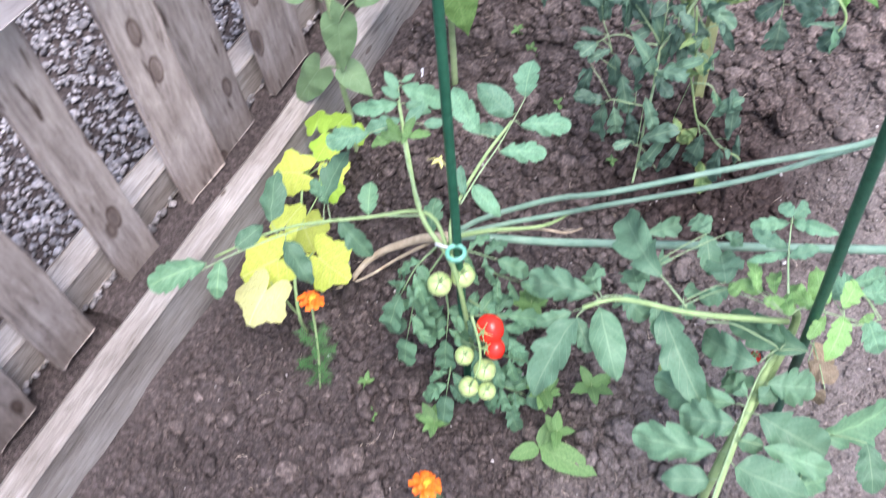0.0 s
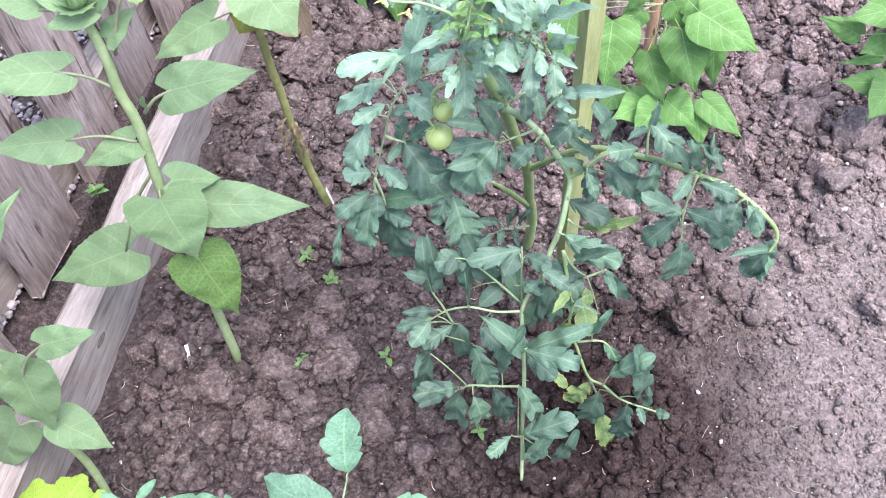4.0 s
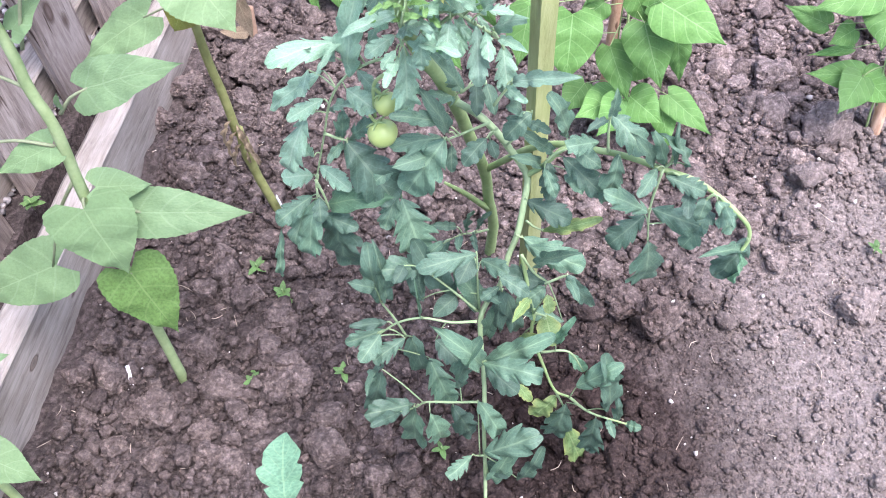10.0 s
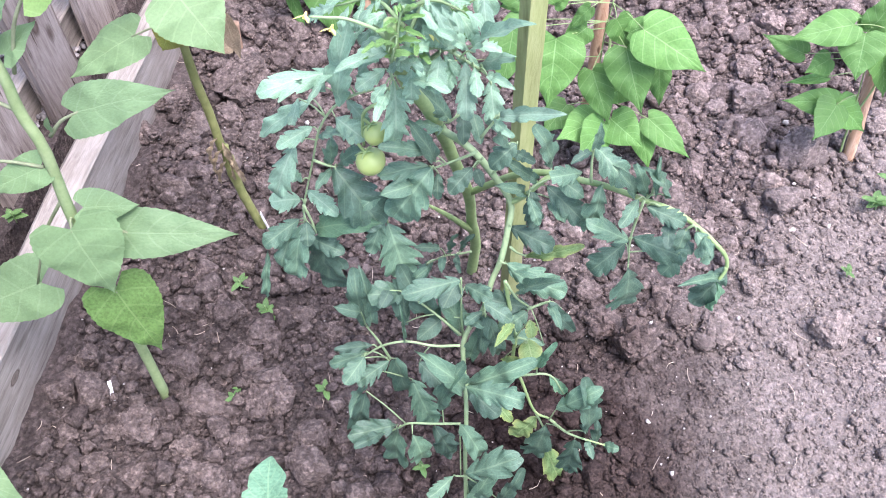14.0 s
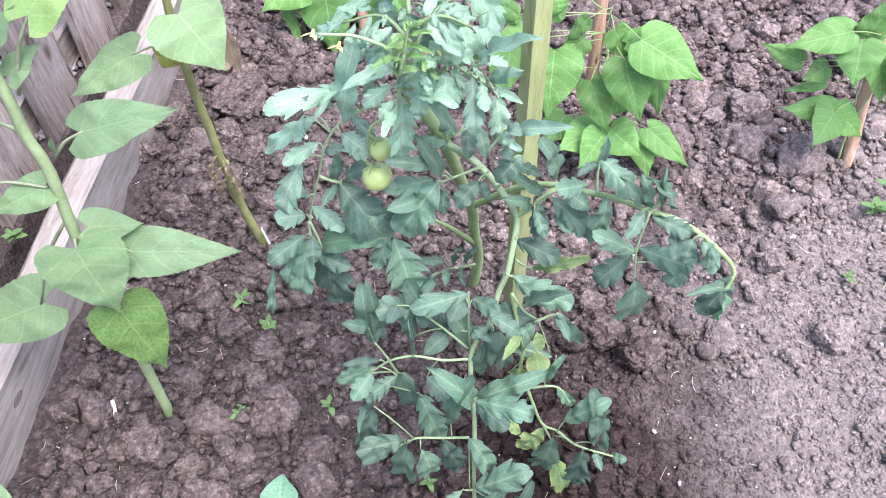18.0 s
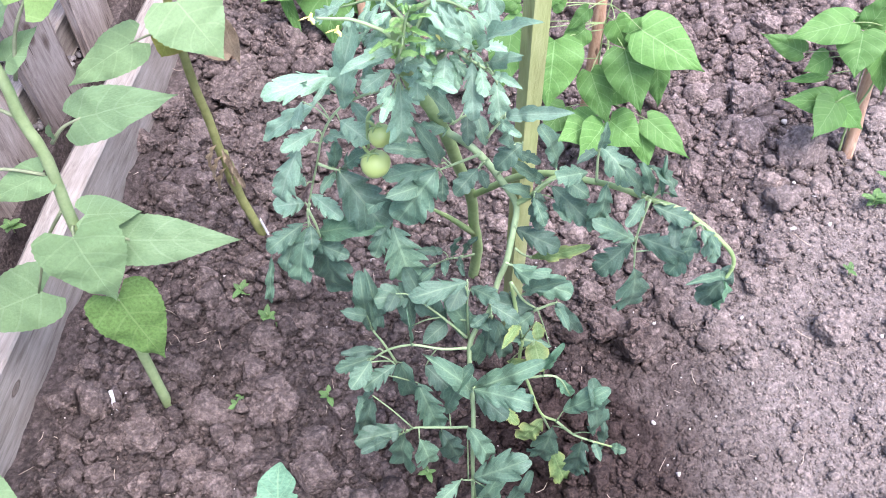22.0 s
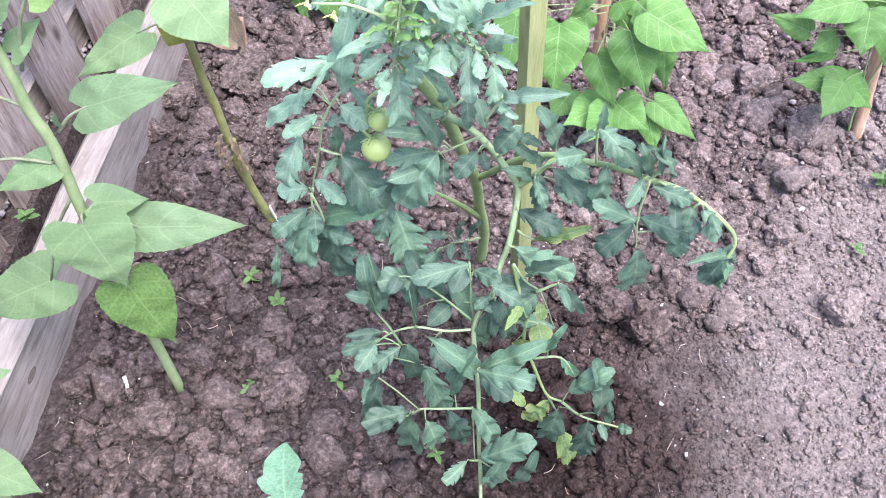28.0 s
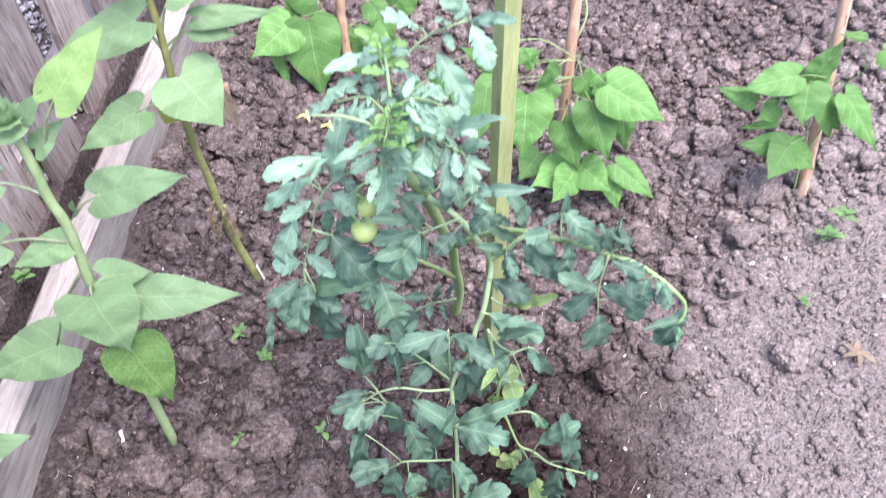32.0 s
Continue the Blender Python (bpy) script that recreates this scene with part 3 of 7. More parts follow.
def blade(name, outline, nu=12, nv=2, fold=0.25, droop=0.25, wave=0.03, seed=0, tail=0.0, curl=0.0, quilt=0.0, ribs=6):
    """A leaf blade of length 1 along +y, facing +z. outline: half width at u on the side s, tail: how far the base lobes reach back,
    curl: how far the rim rolls under, quilt: how far the blade swells between its ribs."""
    V, U, Fc = [], [], []
    cols = 2 * nv + 1
    for i in range(nu + 1):
        u = i / nu
        for j in range(cols):
            s = (j - nv) / nv
            w = outline(u, -1 if s < 0 else 1)
            x = s * w
            y = u - tail * abs(s) * (1 - u) ** 2 if tail > 0 else u - tail * abs(x) * 2.4
            z = fold * abs(x) - droop * (u ** 2) - curl * s * s * w + droop * 0.3 * u
            z += wave * noise.noise(Vector((x * 6, y * 6, seed * 4.4))) + wave * 0.7 * abs(s) * math.sin(u * 17 + seed)
            z += quilt * abs(math.sin(math.pi * (u * ribs - abs(s) * ribs * 0.3))) * min(1.0, abs(s) * 4) * (1 - abs(s) * 0.6)
            V.append((x, y, z))
            U.append((u, 0.5 + s * 0.5))
    for i in range(nu):
        for j in range(cols - 1):
            a = i * cols + j
            Fc.append((a, a + 1, a + cols + 1, a + cols))
    return mesh_of(name, V, Fc, U)


def tomato_outline(width):
    """Egg-shaped and pointed, with a smooth rim."""
    def f(u, side=1):
        return max(0.006, width * 1.85 * (u ** 0.5) * ((1 - u) ** 0.78) if 0 < u < 1 else 0.0)
    return f


def outlined(knots, width, teeth=0, depth=0.0):
    """Half width through evenly spaced knots, smoothed, with an optional fine toothed rim."""
    line = spline([(k, q, 0) for k, q in knots], 8)
    xs, ws = [q.x for q in line], [max(0.0, q.y) for q in line]

    def f(u, side=1):
        w = width * float(np.interp(u, xs, ws))
        if teeth:
            w *= 1 - depth * ((u * teeth + 0.3 * side) % 1.0)
        return max(0.004, w)
    return f


SUN_KNOTS = ((0.0, 0.45), (0.02, 0.66), (0.06, 0.86), (0.14, 0.98), (0.26, 1.0), (0.40, 0.92), (0.56, 0.71), (0.72, 0.44), (0.86, 0.19), (0.94, 0.07), (1.0, 0.0))
BEAN_KNOTS = ((0.0, 0.36), (0.03, 0.64), (0.09, 0.87), (0.20, 1.0), (0.34, 0.98), (0.50, 0.82), (0.66, 0.55), (0.80, 0.26), (0.90, 0.11), (1.0, 0.0))
SPEAR_KNOTS = ((0.0, 0.35), (0.12, 0.75), (0.28, 1.0), (0.5, 0.9), (0.75, 0.48), (0.9, 0.18), (1.0, 0.0))


def cut_lobes(width, sinuses, depth, seed=0):
    """Tomato leaflet: rounded lobes leaning to the tip between narrow cuts, the two sides not alike."""
    def f(u, side=1):
        env = width * 2.35 * (u ** 0.72) * ((1 - u) ** 0.80) if 0 < u < 1 else 0.0
        for k, at in enumerate(sinuses):
            c = at + (0.035 if side > 0 else -0.02) * math.sin(seed * 2.3 + k * 1.9)
            d = depth * (1.15 - 0.75 * at) * (1 + 0.25 * side * math.sin(seed + k))
            t = u - c
            env *= 1 - max(0.0, d) * math.exp(-(t / 0.014) ** 2 if t < 0 else -t / 0.075)
        env *= 1 + 0.015 * math.sin(u * 46 + side + seed)
        return max(0.006, env)
    return f


TOM = [blade("tomato_leaflet", cut_lobes(0.27, (0.20, 0.38, 0.57, 0.75), 0.42, 1), 44, 3, 0.30, 0.30, 0.05, 1, -0.34, 0.45),
       blade("tomato_leaflet", cut_lobes(0.24, (0.22, 0.46, 0.70), 0.32, 2), 30, 2, 0.35, 0.35, 0.05, 2, -0.22, 0.35),
       blade("tomato_leaflet", cut_lobes(0.29, (0.17, 0.36, 0.56, 0.74), 0.54, 3), 44, 3, 0.40, 0.25, 0.06, 3, -0.40, 0.55),
       blade("tomato_leaflet", tomato_outline(0.26), 12, 2, 0.35, 0.40, 0.06, 4, -0.06, 0.25),
       blade("tomato_leaflet", cut_lobes(0.28, (0.22, 0.44, 0.68), 0.36, 5), 44, 3, 0.20, 0.35, 0.07, 5, -0.30, 0.60),
       blade("tomato_leaflet", cut_lobes(0.24, (0.28, 0.58), 0.36, 6), 26, 2, 0.55, 0.55, 0.05, 6, -0.16, 0.30),
       blade("tomato_leaflet", cut_lobes(0.30, (0.19, 0.42, 0.66), 0.48, 7), 40, 3, 0.25, 0.45, 0.06, 7, -0.38, 0.70),
       blade("tomato_leaflet", tomato_outline(0.25), 14, 2, 0.20, 0.25, 0.08, 8, -0.10, 0.55)]
TOM_SHALLOW = (TOM[1], TOM[4], TOM[5], TOM[7])
TOM_CUT, TOM_PLAIN = (TOM[0], TOM[2], TOM[4], TOM[6]), (TOM[1], TOM[3], TOM[5], TOM[7], TOM[1])
SUNF = [blade("sunflower_leaf", outlined(SUN_KNOTS, 0.43, 15, 0.05), 45, 5, 0.10, 0.16, 0.022, s, 0.17, 0.12, 0.006, 5) for s in (1, 2, 3, 4)]
SUN_NARROW = [blade("sunflower_leaf", outlined(SPEAR_KNOTS, 0.21), 16, 2, 0.4, 0.15, 0.03, s, 0.03, 0.1) for s in (4, 5)]
BEAN = [blade("bean_leaflet", outlined(BEAN_KNOTS, 0.43), 26, 5, 0.10, 0.16, 0.03, s, 0.10, 0.15, 0.020, 6) for s in (6, 7, 8, 9)]


def palmate(name, seed):
    """Cucumber leaf: five pointed lobes round its stalk, of length 1 along +y, gently domed."""
    rng = random.Random(seed)
    n, rings = 60, 4
    V, U, Fc = [(0, 0.34, 0.05)], [(0.34, 0.5)], []
    for r in range(1, rings + 1):
        for k in range(n):
            a = 2 * math.pi * k / n
            lobe = abs(math.cos(2.5 * (a - math.pi / 2)))
            q = (0.47 + 0.14 * lobe ** 1.8) * (1 - 0.62 * math.exp(-((a - 1.5 * math.pi) / 0.20) ** 2)) * (1 + 0.03 * math.sin(k * 2.1 + seed))
            x, y = q * math.cos(a) * r / rings, 0.34 + q * math.sin(a) * r / rings
            V.append((x, y, 0.05 - 0.22 * (r / rings) ** 2 * q + 0.04 * noise.noise(Vector((x * 5, y * 5, seed)))))
            U.append((y, 0.5 + x * 0.8))
    for k in range(n):
        k2 = (k + 1) % n
        Fc.append((0, 1 + k, 1 + k2))
        for r in range(rings - 1):
            a = 1 + r * n
            Fc.append((a + k, a + n + k, a + n + k2, a + k2))
    return mesh_of(name, V, Fc, U)


CUKE = [palmate("cucumber_leaf", q) for q in (9, 10, 11)]
OVAL = [blade("weed_leaf", tomato_outline(0.27), 7, 1, 0.25, 0.3, 0.03, s) for s in (11, 12)]


def aim(at, way, up, size, width=1.0):
    """Pose of a blade at a point, along way, its face turned to up."""
    y = Vector(way).normalized()
    z = Vector(up)
    z = z - y * z.dot(y)
    if z.length < 1e-4:
        z = Vector((0, -1, 0.2)) - y * Vector((0, -1, 0.2)).dot(y)
    z.normalize()
    x = y.cross(z)
    m = Matrix((x * size * width, y * size, z * size)).transposed().to_4x4()
    m.translation = at
    return m


def place_blade(name, mesh, material, parent, at, way, up, size, width=1.0):
    """Blades with one shape and one colour share their mesh."""
    key = mesh.name + "|" + material.name
    me = bpy.data.meshes.get(key)
    if me is None:
        me = mesh.copy()
        me.name = key
        me.materials.append(material)
    ob = new(name, me)
    ob.parent = parent
    ob.matrix_basis = aim(at, way, up, size, width)
    return ob


RNG = random.Random(11)


def compound_leaf(plant, base, tip, leaflet=0.07, pairs=3, arch=0.03, material=None, first=0.22, droop=0.4, face=(0, -0.35, 1), stem=None, end_size=1.25):
    """Tomato leaf: a green rachis from base to tip with lobed leaflets in pairs and one at the end."""
    o = plant.location
    b, t = Vector(base) - o, Vector(tip) - o
    mid = (b + t) / 2 + Vector((0, 0, arch)) + Vector((RNG.uniform(-0.01, 0.01),) * 2 + (0,))
    q = spline([b, mid, t], 6)
    main = plant is main_tomato
    leaflet *= 1.10 if main else 1.22
    v, f = tube_data([b, mid, t], 0.0026, 0.0010, 5, 5)
    leaf = put("leaf", mesh_of("leaf", v, f), stem or RACHIS, plant)
    up = Vector(face)
    for k in range(pairs):
        s = first + (0.92 - first) * (k + 0.5) / pairs
        i = min(len(q) - 2, int(s * (len(q) - 1)))
        p = q[i].lerp(q[i + 1], s * (len(q) - 1) - i)
        d = (q[i + 1] - q[i]).normalized()
        side = d.cross(up).normalized()
        for sg in (1, -1):
            r = RNG.uniform(0.75, 1.15)
            w = side * sg * RNG.uniform(0.7, 1.0) + d * RNG.uniform(0.3, 0.7) + Vector((0, 0, -droop * RNG.uniform(0.5, 1.3)))
            place_blade("leaflet", RNG.choice(TOM if main else TOM_SHALLOW), material or (TOMATO if main else TOMATO_SOFT), leaf, p + side * sg * 0.004, w, up + Vector((RNG.uniform(-.5, .5), RNG.uniform(-.5, .5), 0)), leaflet * r * (0.8 + 0.3 * math.sin(s * 3)), RNG.uniform(0.8, 1.1))
        if RNG.random() < 0.7:
            sg = RNG.choice((1, -1))
            place_blade("leaflet", TOM[3], material or (TOMATO if main else TOMATO_SOFT), leaf, p - d * 0.015, side * sg + d * 0.3 - Vector((0, 0, 0.3)), up, leaflet * 0.45)
    d = (q[-1] - q[-2]).normalized()
    place_blade("leaflet", RNG.choice(TOM_CUT if main else TOM_SHALLOW), material or (TOMATO if main else TOMATO_SOFT), leaf, q[-1], d + Vector((0, 0, -0.3 * droop)), up, leaflet * end_size, 1.2)
    return leaf


def petiole_to(q, at, r=0.0008):
    """A short stalk from the nearest point of a line of points."""
    near = min(q, key=lambda k: (k - at).length)
    if (near - at).length < 0.004:
        return None
    return tube_data([near, near.lerp(at, 0.5) + Vector((0, 0, 0.004)), at], r * 1.3, r, 5, 3)


def grown_leaf(plant, line, leaflets, material=None, shapes=None, r=0.0019, tilt=0.35, name="leaflet", up=(0, -0.58, 0.82), rachis=None):
    """A leaf on its rachis; each leaflet runs from its base to its tip, with its breadth as a share of its length."""
    o = plant.location
    pts = [Vector(k) - o for k in line]
    q = spline(pts, 6)
    chunks = [tube_data(pts, r, r * 0.55, 6, 5)]
    for b, t, w in leaflets:
        c = petiole_to(q, Vector(b) - o)
        if c:
            chunks.append(c)
    v, f = join_data(chunks)
    leaf = put("leaf", mesh_of("leaf", v, f), rachis or RACHIS_PALE, plant)
    for b, t, w in leaflets:
        b, t = Vector(b) - o, Vector(t) - o
        face = Vector(up) + Vector((RNG.uniform(-tilt, tilt), RNG.uniform(-tilt, tilt) * 0.6, RNG.uniform(-0.2, 0.3)))
        mesh = RNG.choice(shapes) if shapes else RNG.choice((TOM_CUT if plant is main_tomato else TOM_SHALLOW) if (t - b).length > (0.024 if material is TOMATO_SKYLIT else 0.040) and w > 0.36 else TOM_PLAIN)
        place_blade(name, mesh, material or TOMATO, leaf, b, t - b, face, (t - b).length * (1.0 if shapes else 1.12 if plant is main_tomato else 1.16), w / (0.86 if shapes else 0.45 if plant is main_tomato else 0.42))
    return leaf


def fruit(plant, at, r, material, calyx_way=(0, 0, 1), flat=0.9):
    o = plant.location
    V, Fc = [], []
    n, k = 10, 18
    for i in range(n + 1):
        a = math.pi * i / n
        for j in range(k):
            b = 2 * math.pi * j / k
            rr = r * (1 + 0.02 * math.cos(5 * b) * math.sin(a))
            z = math.cos(a) * r * flat
            z -= 0.14 * r * math.exp(-(a / 0.35) ** 2)
            V.append((rr * math.sin(a) * math.cos(b), rr * math.sin(a) * math.sin(b), z))
    for i in range(n):
        for j in range(k):
            j2 = (j + 1) % k
            Fc.append((i * k + j, (i + 1) * k + j, (i + 1) * k + j2, i * k + j2))
    m = Vector(calyx_way).to_track_quat("Z", "Y").to_matrix().to_4x4()
    m.translation = Vector(at) - o
    fr = put("tomato_fruit", mesh_of("tomato_fruit", V, Fc), material, plant, m)
    chunks = []
    for j in range(5):
        a = j * 1.2566 + 0.3
        c, s = math.cos(a), math.sin(a)
        chunks.append(tube_data([(0, 0, r * flat * 0.86), (c * r * 0.35, s * r * 0.35, r * flat * 0.98), (c * r * 0.75, s * r * 0.75, r * flat * 0.9)], 0.0022, 0.0006, 4, 3))
    chunks.append(tube_data([(0, 0, r * flat * 0.85), (0.002, 0, r * flat * 1.3), (0.006, 0.003, r * flat * 1.9)], 0.002, 0.0018, 5, 3))
    v, f = join_data(chunks)
    put("calyx", mesh_of("calyx", v, f), STEM, fr)
    return fr


def stem(plant, points, r0, r1, material=None, name="stem", bulge=()):
    o = plant.location
    return tube(name, [Vector(p) - o for p in points], r0, r1, material or STEM, plant, 8, 6, 0.10, bulge)


# ---- tomato in the middle of the bed ----
main_tomato = thing("tomato_plant", (0.215, 0.565, 0.0), "bushy tomato plant with drooping dark green leaves and green fruit", "tomato plant", "tomato plants")


def build_main_tomato():
    p = main_tomato
    stem(p, [(0.215, 0.565, -0.03), (0.224, 0.535, 0.116), (0.216, 0.495, 0.234), (0.211, 0.460, 0.337), (0.193, 0.400, 0.469), (0.179, 0.350, 0.574), (0.163, 0.300, 0.668), (0.150, 0.275, 0.716), (0.141, 0.250, 0.768), (0.139, 0.235, 0.804), (0.139, 0.225, 0.840)], 0.0098, 0.0060)
    stem(p, [(0.177, 0.335, 0.599), (0.200, 0.320, 0.595), (0.218, 0.310, 0.584), (0.239, 0.300, 0.558), (0.261, 0.290, 0.519), (0.258, 0.270, 0.492), (0.250, 0.250, 0.455), (0.240, 0.240, 0.427), (0.230, 0.215, 0.401), (0.215, 0.200, 0.388), (0.205, 0.185, 0.369), (0.205, 0.170, 0.339), (0.208, 0.145, 0.309), (0.209, 0.120, 0.279), (0.208, 0.100, 0.237), (0.209, 0.075, 0.140), (0.209, 0.050, 0.103)], 0.0046, 0.0027, RACHIS_PALE)
    stem(p, [(0.211, 0.458, 0.343), (0.237, 0.420, 0.404), (0.262, 0.380, 0.466), (0.289, 0.340, 0.519), (0.319, 0.310, 0.549), (0.339, 0.290, 0.562), (0.370, 0.275, 0.567), (0.411, 0.260, 0.561), (0.443, 0.250, 0.555), (0.469, 0.240, 0.542), (0.497, 0.230, 0.519), (0.513, 0.225, 0.499), (0.516, 0.220, 0.482), (0.510, 0.215, 0.466)], 0.0052, 0.0020)
    stem(p, [(0.154, 0.420, 0.359), (0.182, 0.440, 0.311), (0.214, 0.500, 0.204)], 0.0024, 0.0058)
    stem(p, [(0.261, 0.290, 0.519), (0.280, 0.290, 0.536), (0.300, 0.290, 0.563), (0.318, 0.300, 0.559)], 0.0036, 0.0030)
    stem(p, [(0.273, 0.200, 0.358), (0.271, 0.190, 0.318), (0.285, 0.180, 0.272), (0.305, 0.170, 0.209), (0.328, 0.165, 0.194), (0.359, 0.160, 0.158), (0.410, 0.150, 0.143)], 0.0026, 0.0013)
    stem(p, [(0.255, 0.220, 0.455), (0.265, 0.210, 0.396), (0.273, 0.200, 0.358)], 0.0026, 0.0026)
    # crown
    grown_leaf(p, [(0.141, 0.290, 0.703), (0.109, 0.290, 0.702), (0.081, 0.290, 0.690), (0.060, 0.290, 0.671), (0.043, 0.290, 0.639), (0.032, 0.290, 0.598), (0.020, 0.290, 0.555), (0.010, 0.290, 0.519)], [((0.074, 0.283, 0.731), (0.017, 0.249, 0.750), 0.37), ((0.073, 0.289, 0.681), (0.080, 0.256, 0.780), 0.31), ((0.064, 0.277, 0.732), (0.049, 0.250, 0.726), 0.25), ((0.040, 0.307, 0.672), (-0.023, 0.289, 0.642), 0.31), ((0.025, 0.302, 0.678), (0.022, 0.270, 0.678), 0.40), ((0.036, 0.294, 0.642), (0.011, 0.263, 0.652), 0.48), ((0.019, 0.281, 0.632), (-0.012, 0.247, 0.588), 0.43), ((0.014, 0.283, 0.563), (0.006, 0.268, 0.595), 0.50), ((0.002, 0.304, 0.508), (-0.018, 0.286, 0.528), 0.79), ((0.014, 0.303, 0.525), (0.045, 0.271, 0.530), 0.52), ((0.065, 0.286, 0.666), (0.093, 0.264, 0.660), 0.73), ((0.078, 0.301, 0.678), (0.096, 0.284, 0.662), 0.61), ((0.039, 0.306, 0.614), (0.066, 0.271, 0.664), 0.23), ((0.093, 0.296, 0.714), (0.104, 0.275, 0.754), 0.29), ((0.059, 0.293, 0.702), (0.053, 0.260, 0.739), 0.27)], TOMATO_SKYLIT)
    grown_leaf(p, [(0.034, 0.280, 0.604), (0.048, 0.280, 0.596), (0.057, 0.280, 0.593)], [((0.055, 0.282, 0.591), (0.105, 0.247, 0.531), 0.59), ((0.056, 0.298, 0.575), (0.079, 0.281, 0.618), 0.41), ((0.051, 0.284, 0.586), (0.041, 0.254, 0.595), 0.40), ((0.057, 0.297, 0.526), (0.090, 0.274, 0.513), 0.56), ((0.046, 0.296, 0.578), (0.059, 0.279, 0.615), 0.40)], None)
    grown_leaf(p, [(0.015, 0.280, 0.536), (0.010, 0.280, 0.515), (0.011, 0.280, 0.494), (0.025, 0.280, 0.471)], [((0.025, 0.283, 0.468), (0.024, 0.256, 0.378), 0.58), ((0.001, 0.286, 0.491), (-0.039, 0.259, 0.479), 0.54), ((0.010, 0.271, 0.503), (-0.016, 0.241, 0.426), 0.41), ((-0.006, 0.293, 0.475), (-0.030, 0.257, 0.441), 0.49), ((0.014, 0.267, 0.510), (0.016, 0.245, 0.494), 0.77), ((0.014, 0.275, 0.467), (0.047, 0.251, 0.475), 0.61), ((-0.047, 0.281, 0.436), (-0.064, 0.253, 0.354), 0.15)], None)
    grown_leaf(p, [(0.017, 0.260, 0.549), (0.023, 0.260, 0.518), (0.025, 0.260, 0.496)], [((0.017, 0.280, 0.480), (0.080, 0.248, 0.536), 0.33)], TOMATO_SOFT)
    grown_leaf(p, [(0.142, 0.280, 0.555), (0.113, 0.280, 0.550), (0.110, 0.280, 0.522), (0.111, 0.280, 0.490)], [((0.111, 0.279, 0.493), (0.131, 0.247, 0.431), 0.70), ((0.108, 0.287, 0.505), (0.090, 0.257, 0.466), 0.46), ((0.108, 0.277, 0.553), (0.086, 0.258, 0.548), 0.62)], None)
    grown_leaf(p, [(0.218, 0.270, 0.628), (0.189, 0.270, 0.612), (0.168, 0.270, 0.601)], [((0.168, 0.266, 0.606), (0.122, 0.243, 0.546), 0.62), ((0.164, 0.287, 0.586), (0.133, 0.252, 0.623), 0.37), ((0.166, 0.257, 0.642), (0.135, 0.226, 0.684), 0.31), ((0.175, 0.282, 0.581), (0.173, 0.260, 0.566), 0.63), ((0.173, 0.263, 0.620), (0.163, 0.234, 0.692), 0.23), ((0.147, 0.261, 0.585), (0.123, 0.235, 0.601), 0.53)], None)
    grown_leaf(p, [(0.226, 0.280, 0.609), (0.216, 0.280, 0.594)], [((0.214, 0.266, 0.608), (0.190, 0.246, 0.594), 0.74), ((0.218, 0.296, 0.574), (0.226, 0.282, 0.561), 0.68)], None)
    grown_leaf(p, [(0.140, 0.235, 0.813), (0.137, 0.235, 0.794), (0.136, 0.235, 0.765)], [((0.136, 0.246, 0.757), (0.138, 0.232, 0.681), 0.39), ((0.136, 0.221, 0.809), (0.105, 0.191, 0.828), 0.33), ((0.128, 0.254, 0.761), (0.105, 0.235, 0.758), 0.59), ((0.130, 0.234, 0.760), (0.118, 0.220, 0.754), 0.62), ((0.142, 0.242, 0.797), (0.166, 0.224, 0.816), 0.40), ((0.142, 0.230, 0.788), (0.162, 0.198, 0.822), 0.24), ((0.141, 0.236, 0.766), (0.179, 0.202, 0.795), 0.26), ((0.140, 0.233, 0.754), (0.154, 0.219, 0.754), 0.61), ((0.132, 0.232, 0.752), (0.125, 0.195, 0.765), 0.31)], TOMATO_SKYLIT)
    grown_leaf(p, [(0.153, 0.250, 0.784), (0.182, 0.250, 0.791), (0.204, 0.250, 0.776), (0.225, 0.250, 0.759), (0.231, 0.250, 0.745)], [((0.182, 0.237, 0.793), (0.179, 0.204, 0.786), 0.56), ((0.191, 0.262, 0.776), (0.187, 0.234, 0.760), 0.52), ((0.206, 0.245, 0.778), (0.207, 0.210, 0.744), 0.43), ((0.231, 0.269, 0.735), (0.235, 0.243, 0.700), 0.55), ((0.213, 0.242, 0.792), (0.231, 0.207, 0.857), 0.25), ((0.207, 0.237, 0.800), (0.197, 0.204, 0.843), 0.26), ((0.220, 0.259, 0.762), (0.237, 0.225, 0.803), 0.30), ((0.226, 0.236, 0.770), (0.240, 0.211, 0.785), 0.34), ((0.188, 0.244, 0.796), (0.173, 0.231, 0.824), 0.48), ((0.214, 0.239, 0.776), (0.218, 0.215, 0.769), 0.52), ((0.169, 0.262, 0.778), (0.165, 0.235, 0.775), 0.48)], TOMATO_SKYLIT)
    grown_leaf(p, [(0.170, 0.290, 0.733), (0.184, 0.290, 0.761), (0.188, 0.290, 0.789)], [((0.184, 0.310, 0.748), (0.182, 0.284, 0.830), 0.34), ((0.197, 0.283, 0.808), (0.212, 0.256, 0.804), 0.39), ((0.222, 0.276, 0.830), (0.224, 0.249, 0.821), 0.50), ((0.187, 0.284, 0.780), (0.204, 0.268, 0.805), 0.48), ((0.165, 0.304, 0.764), (0.156, 0.279, 0.811), 0.41)], TOMATO_SKYLIT)
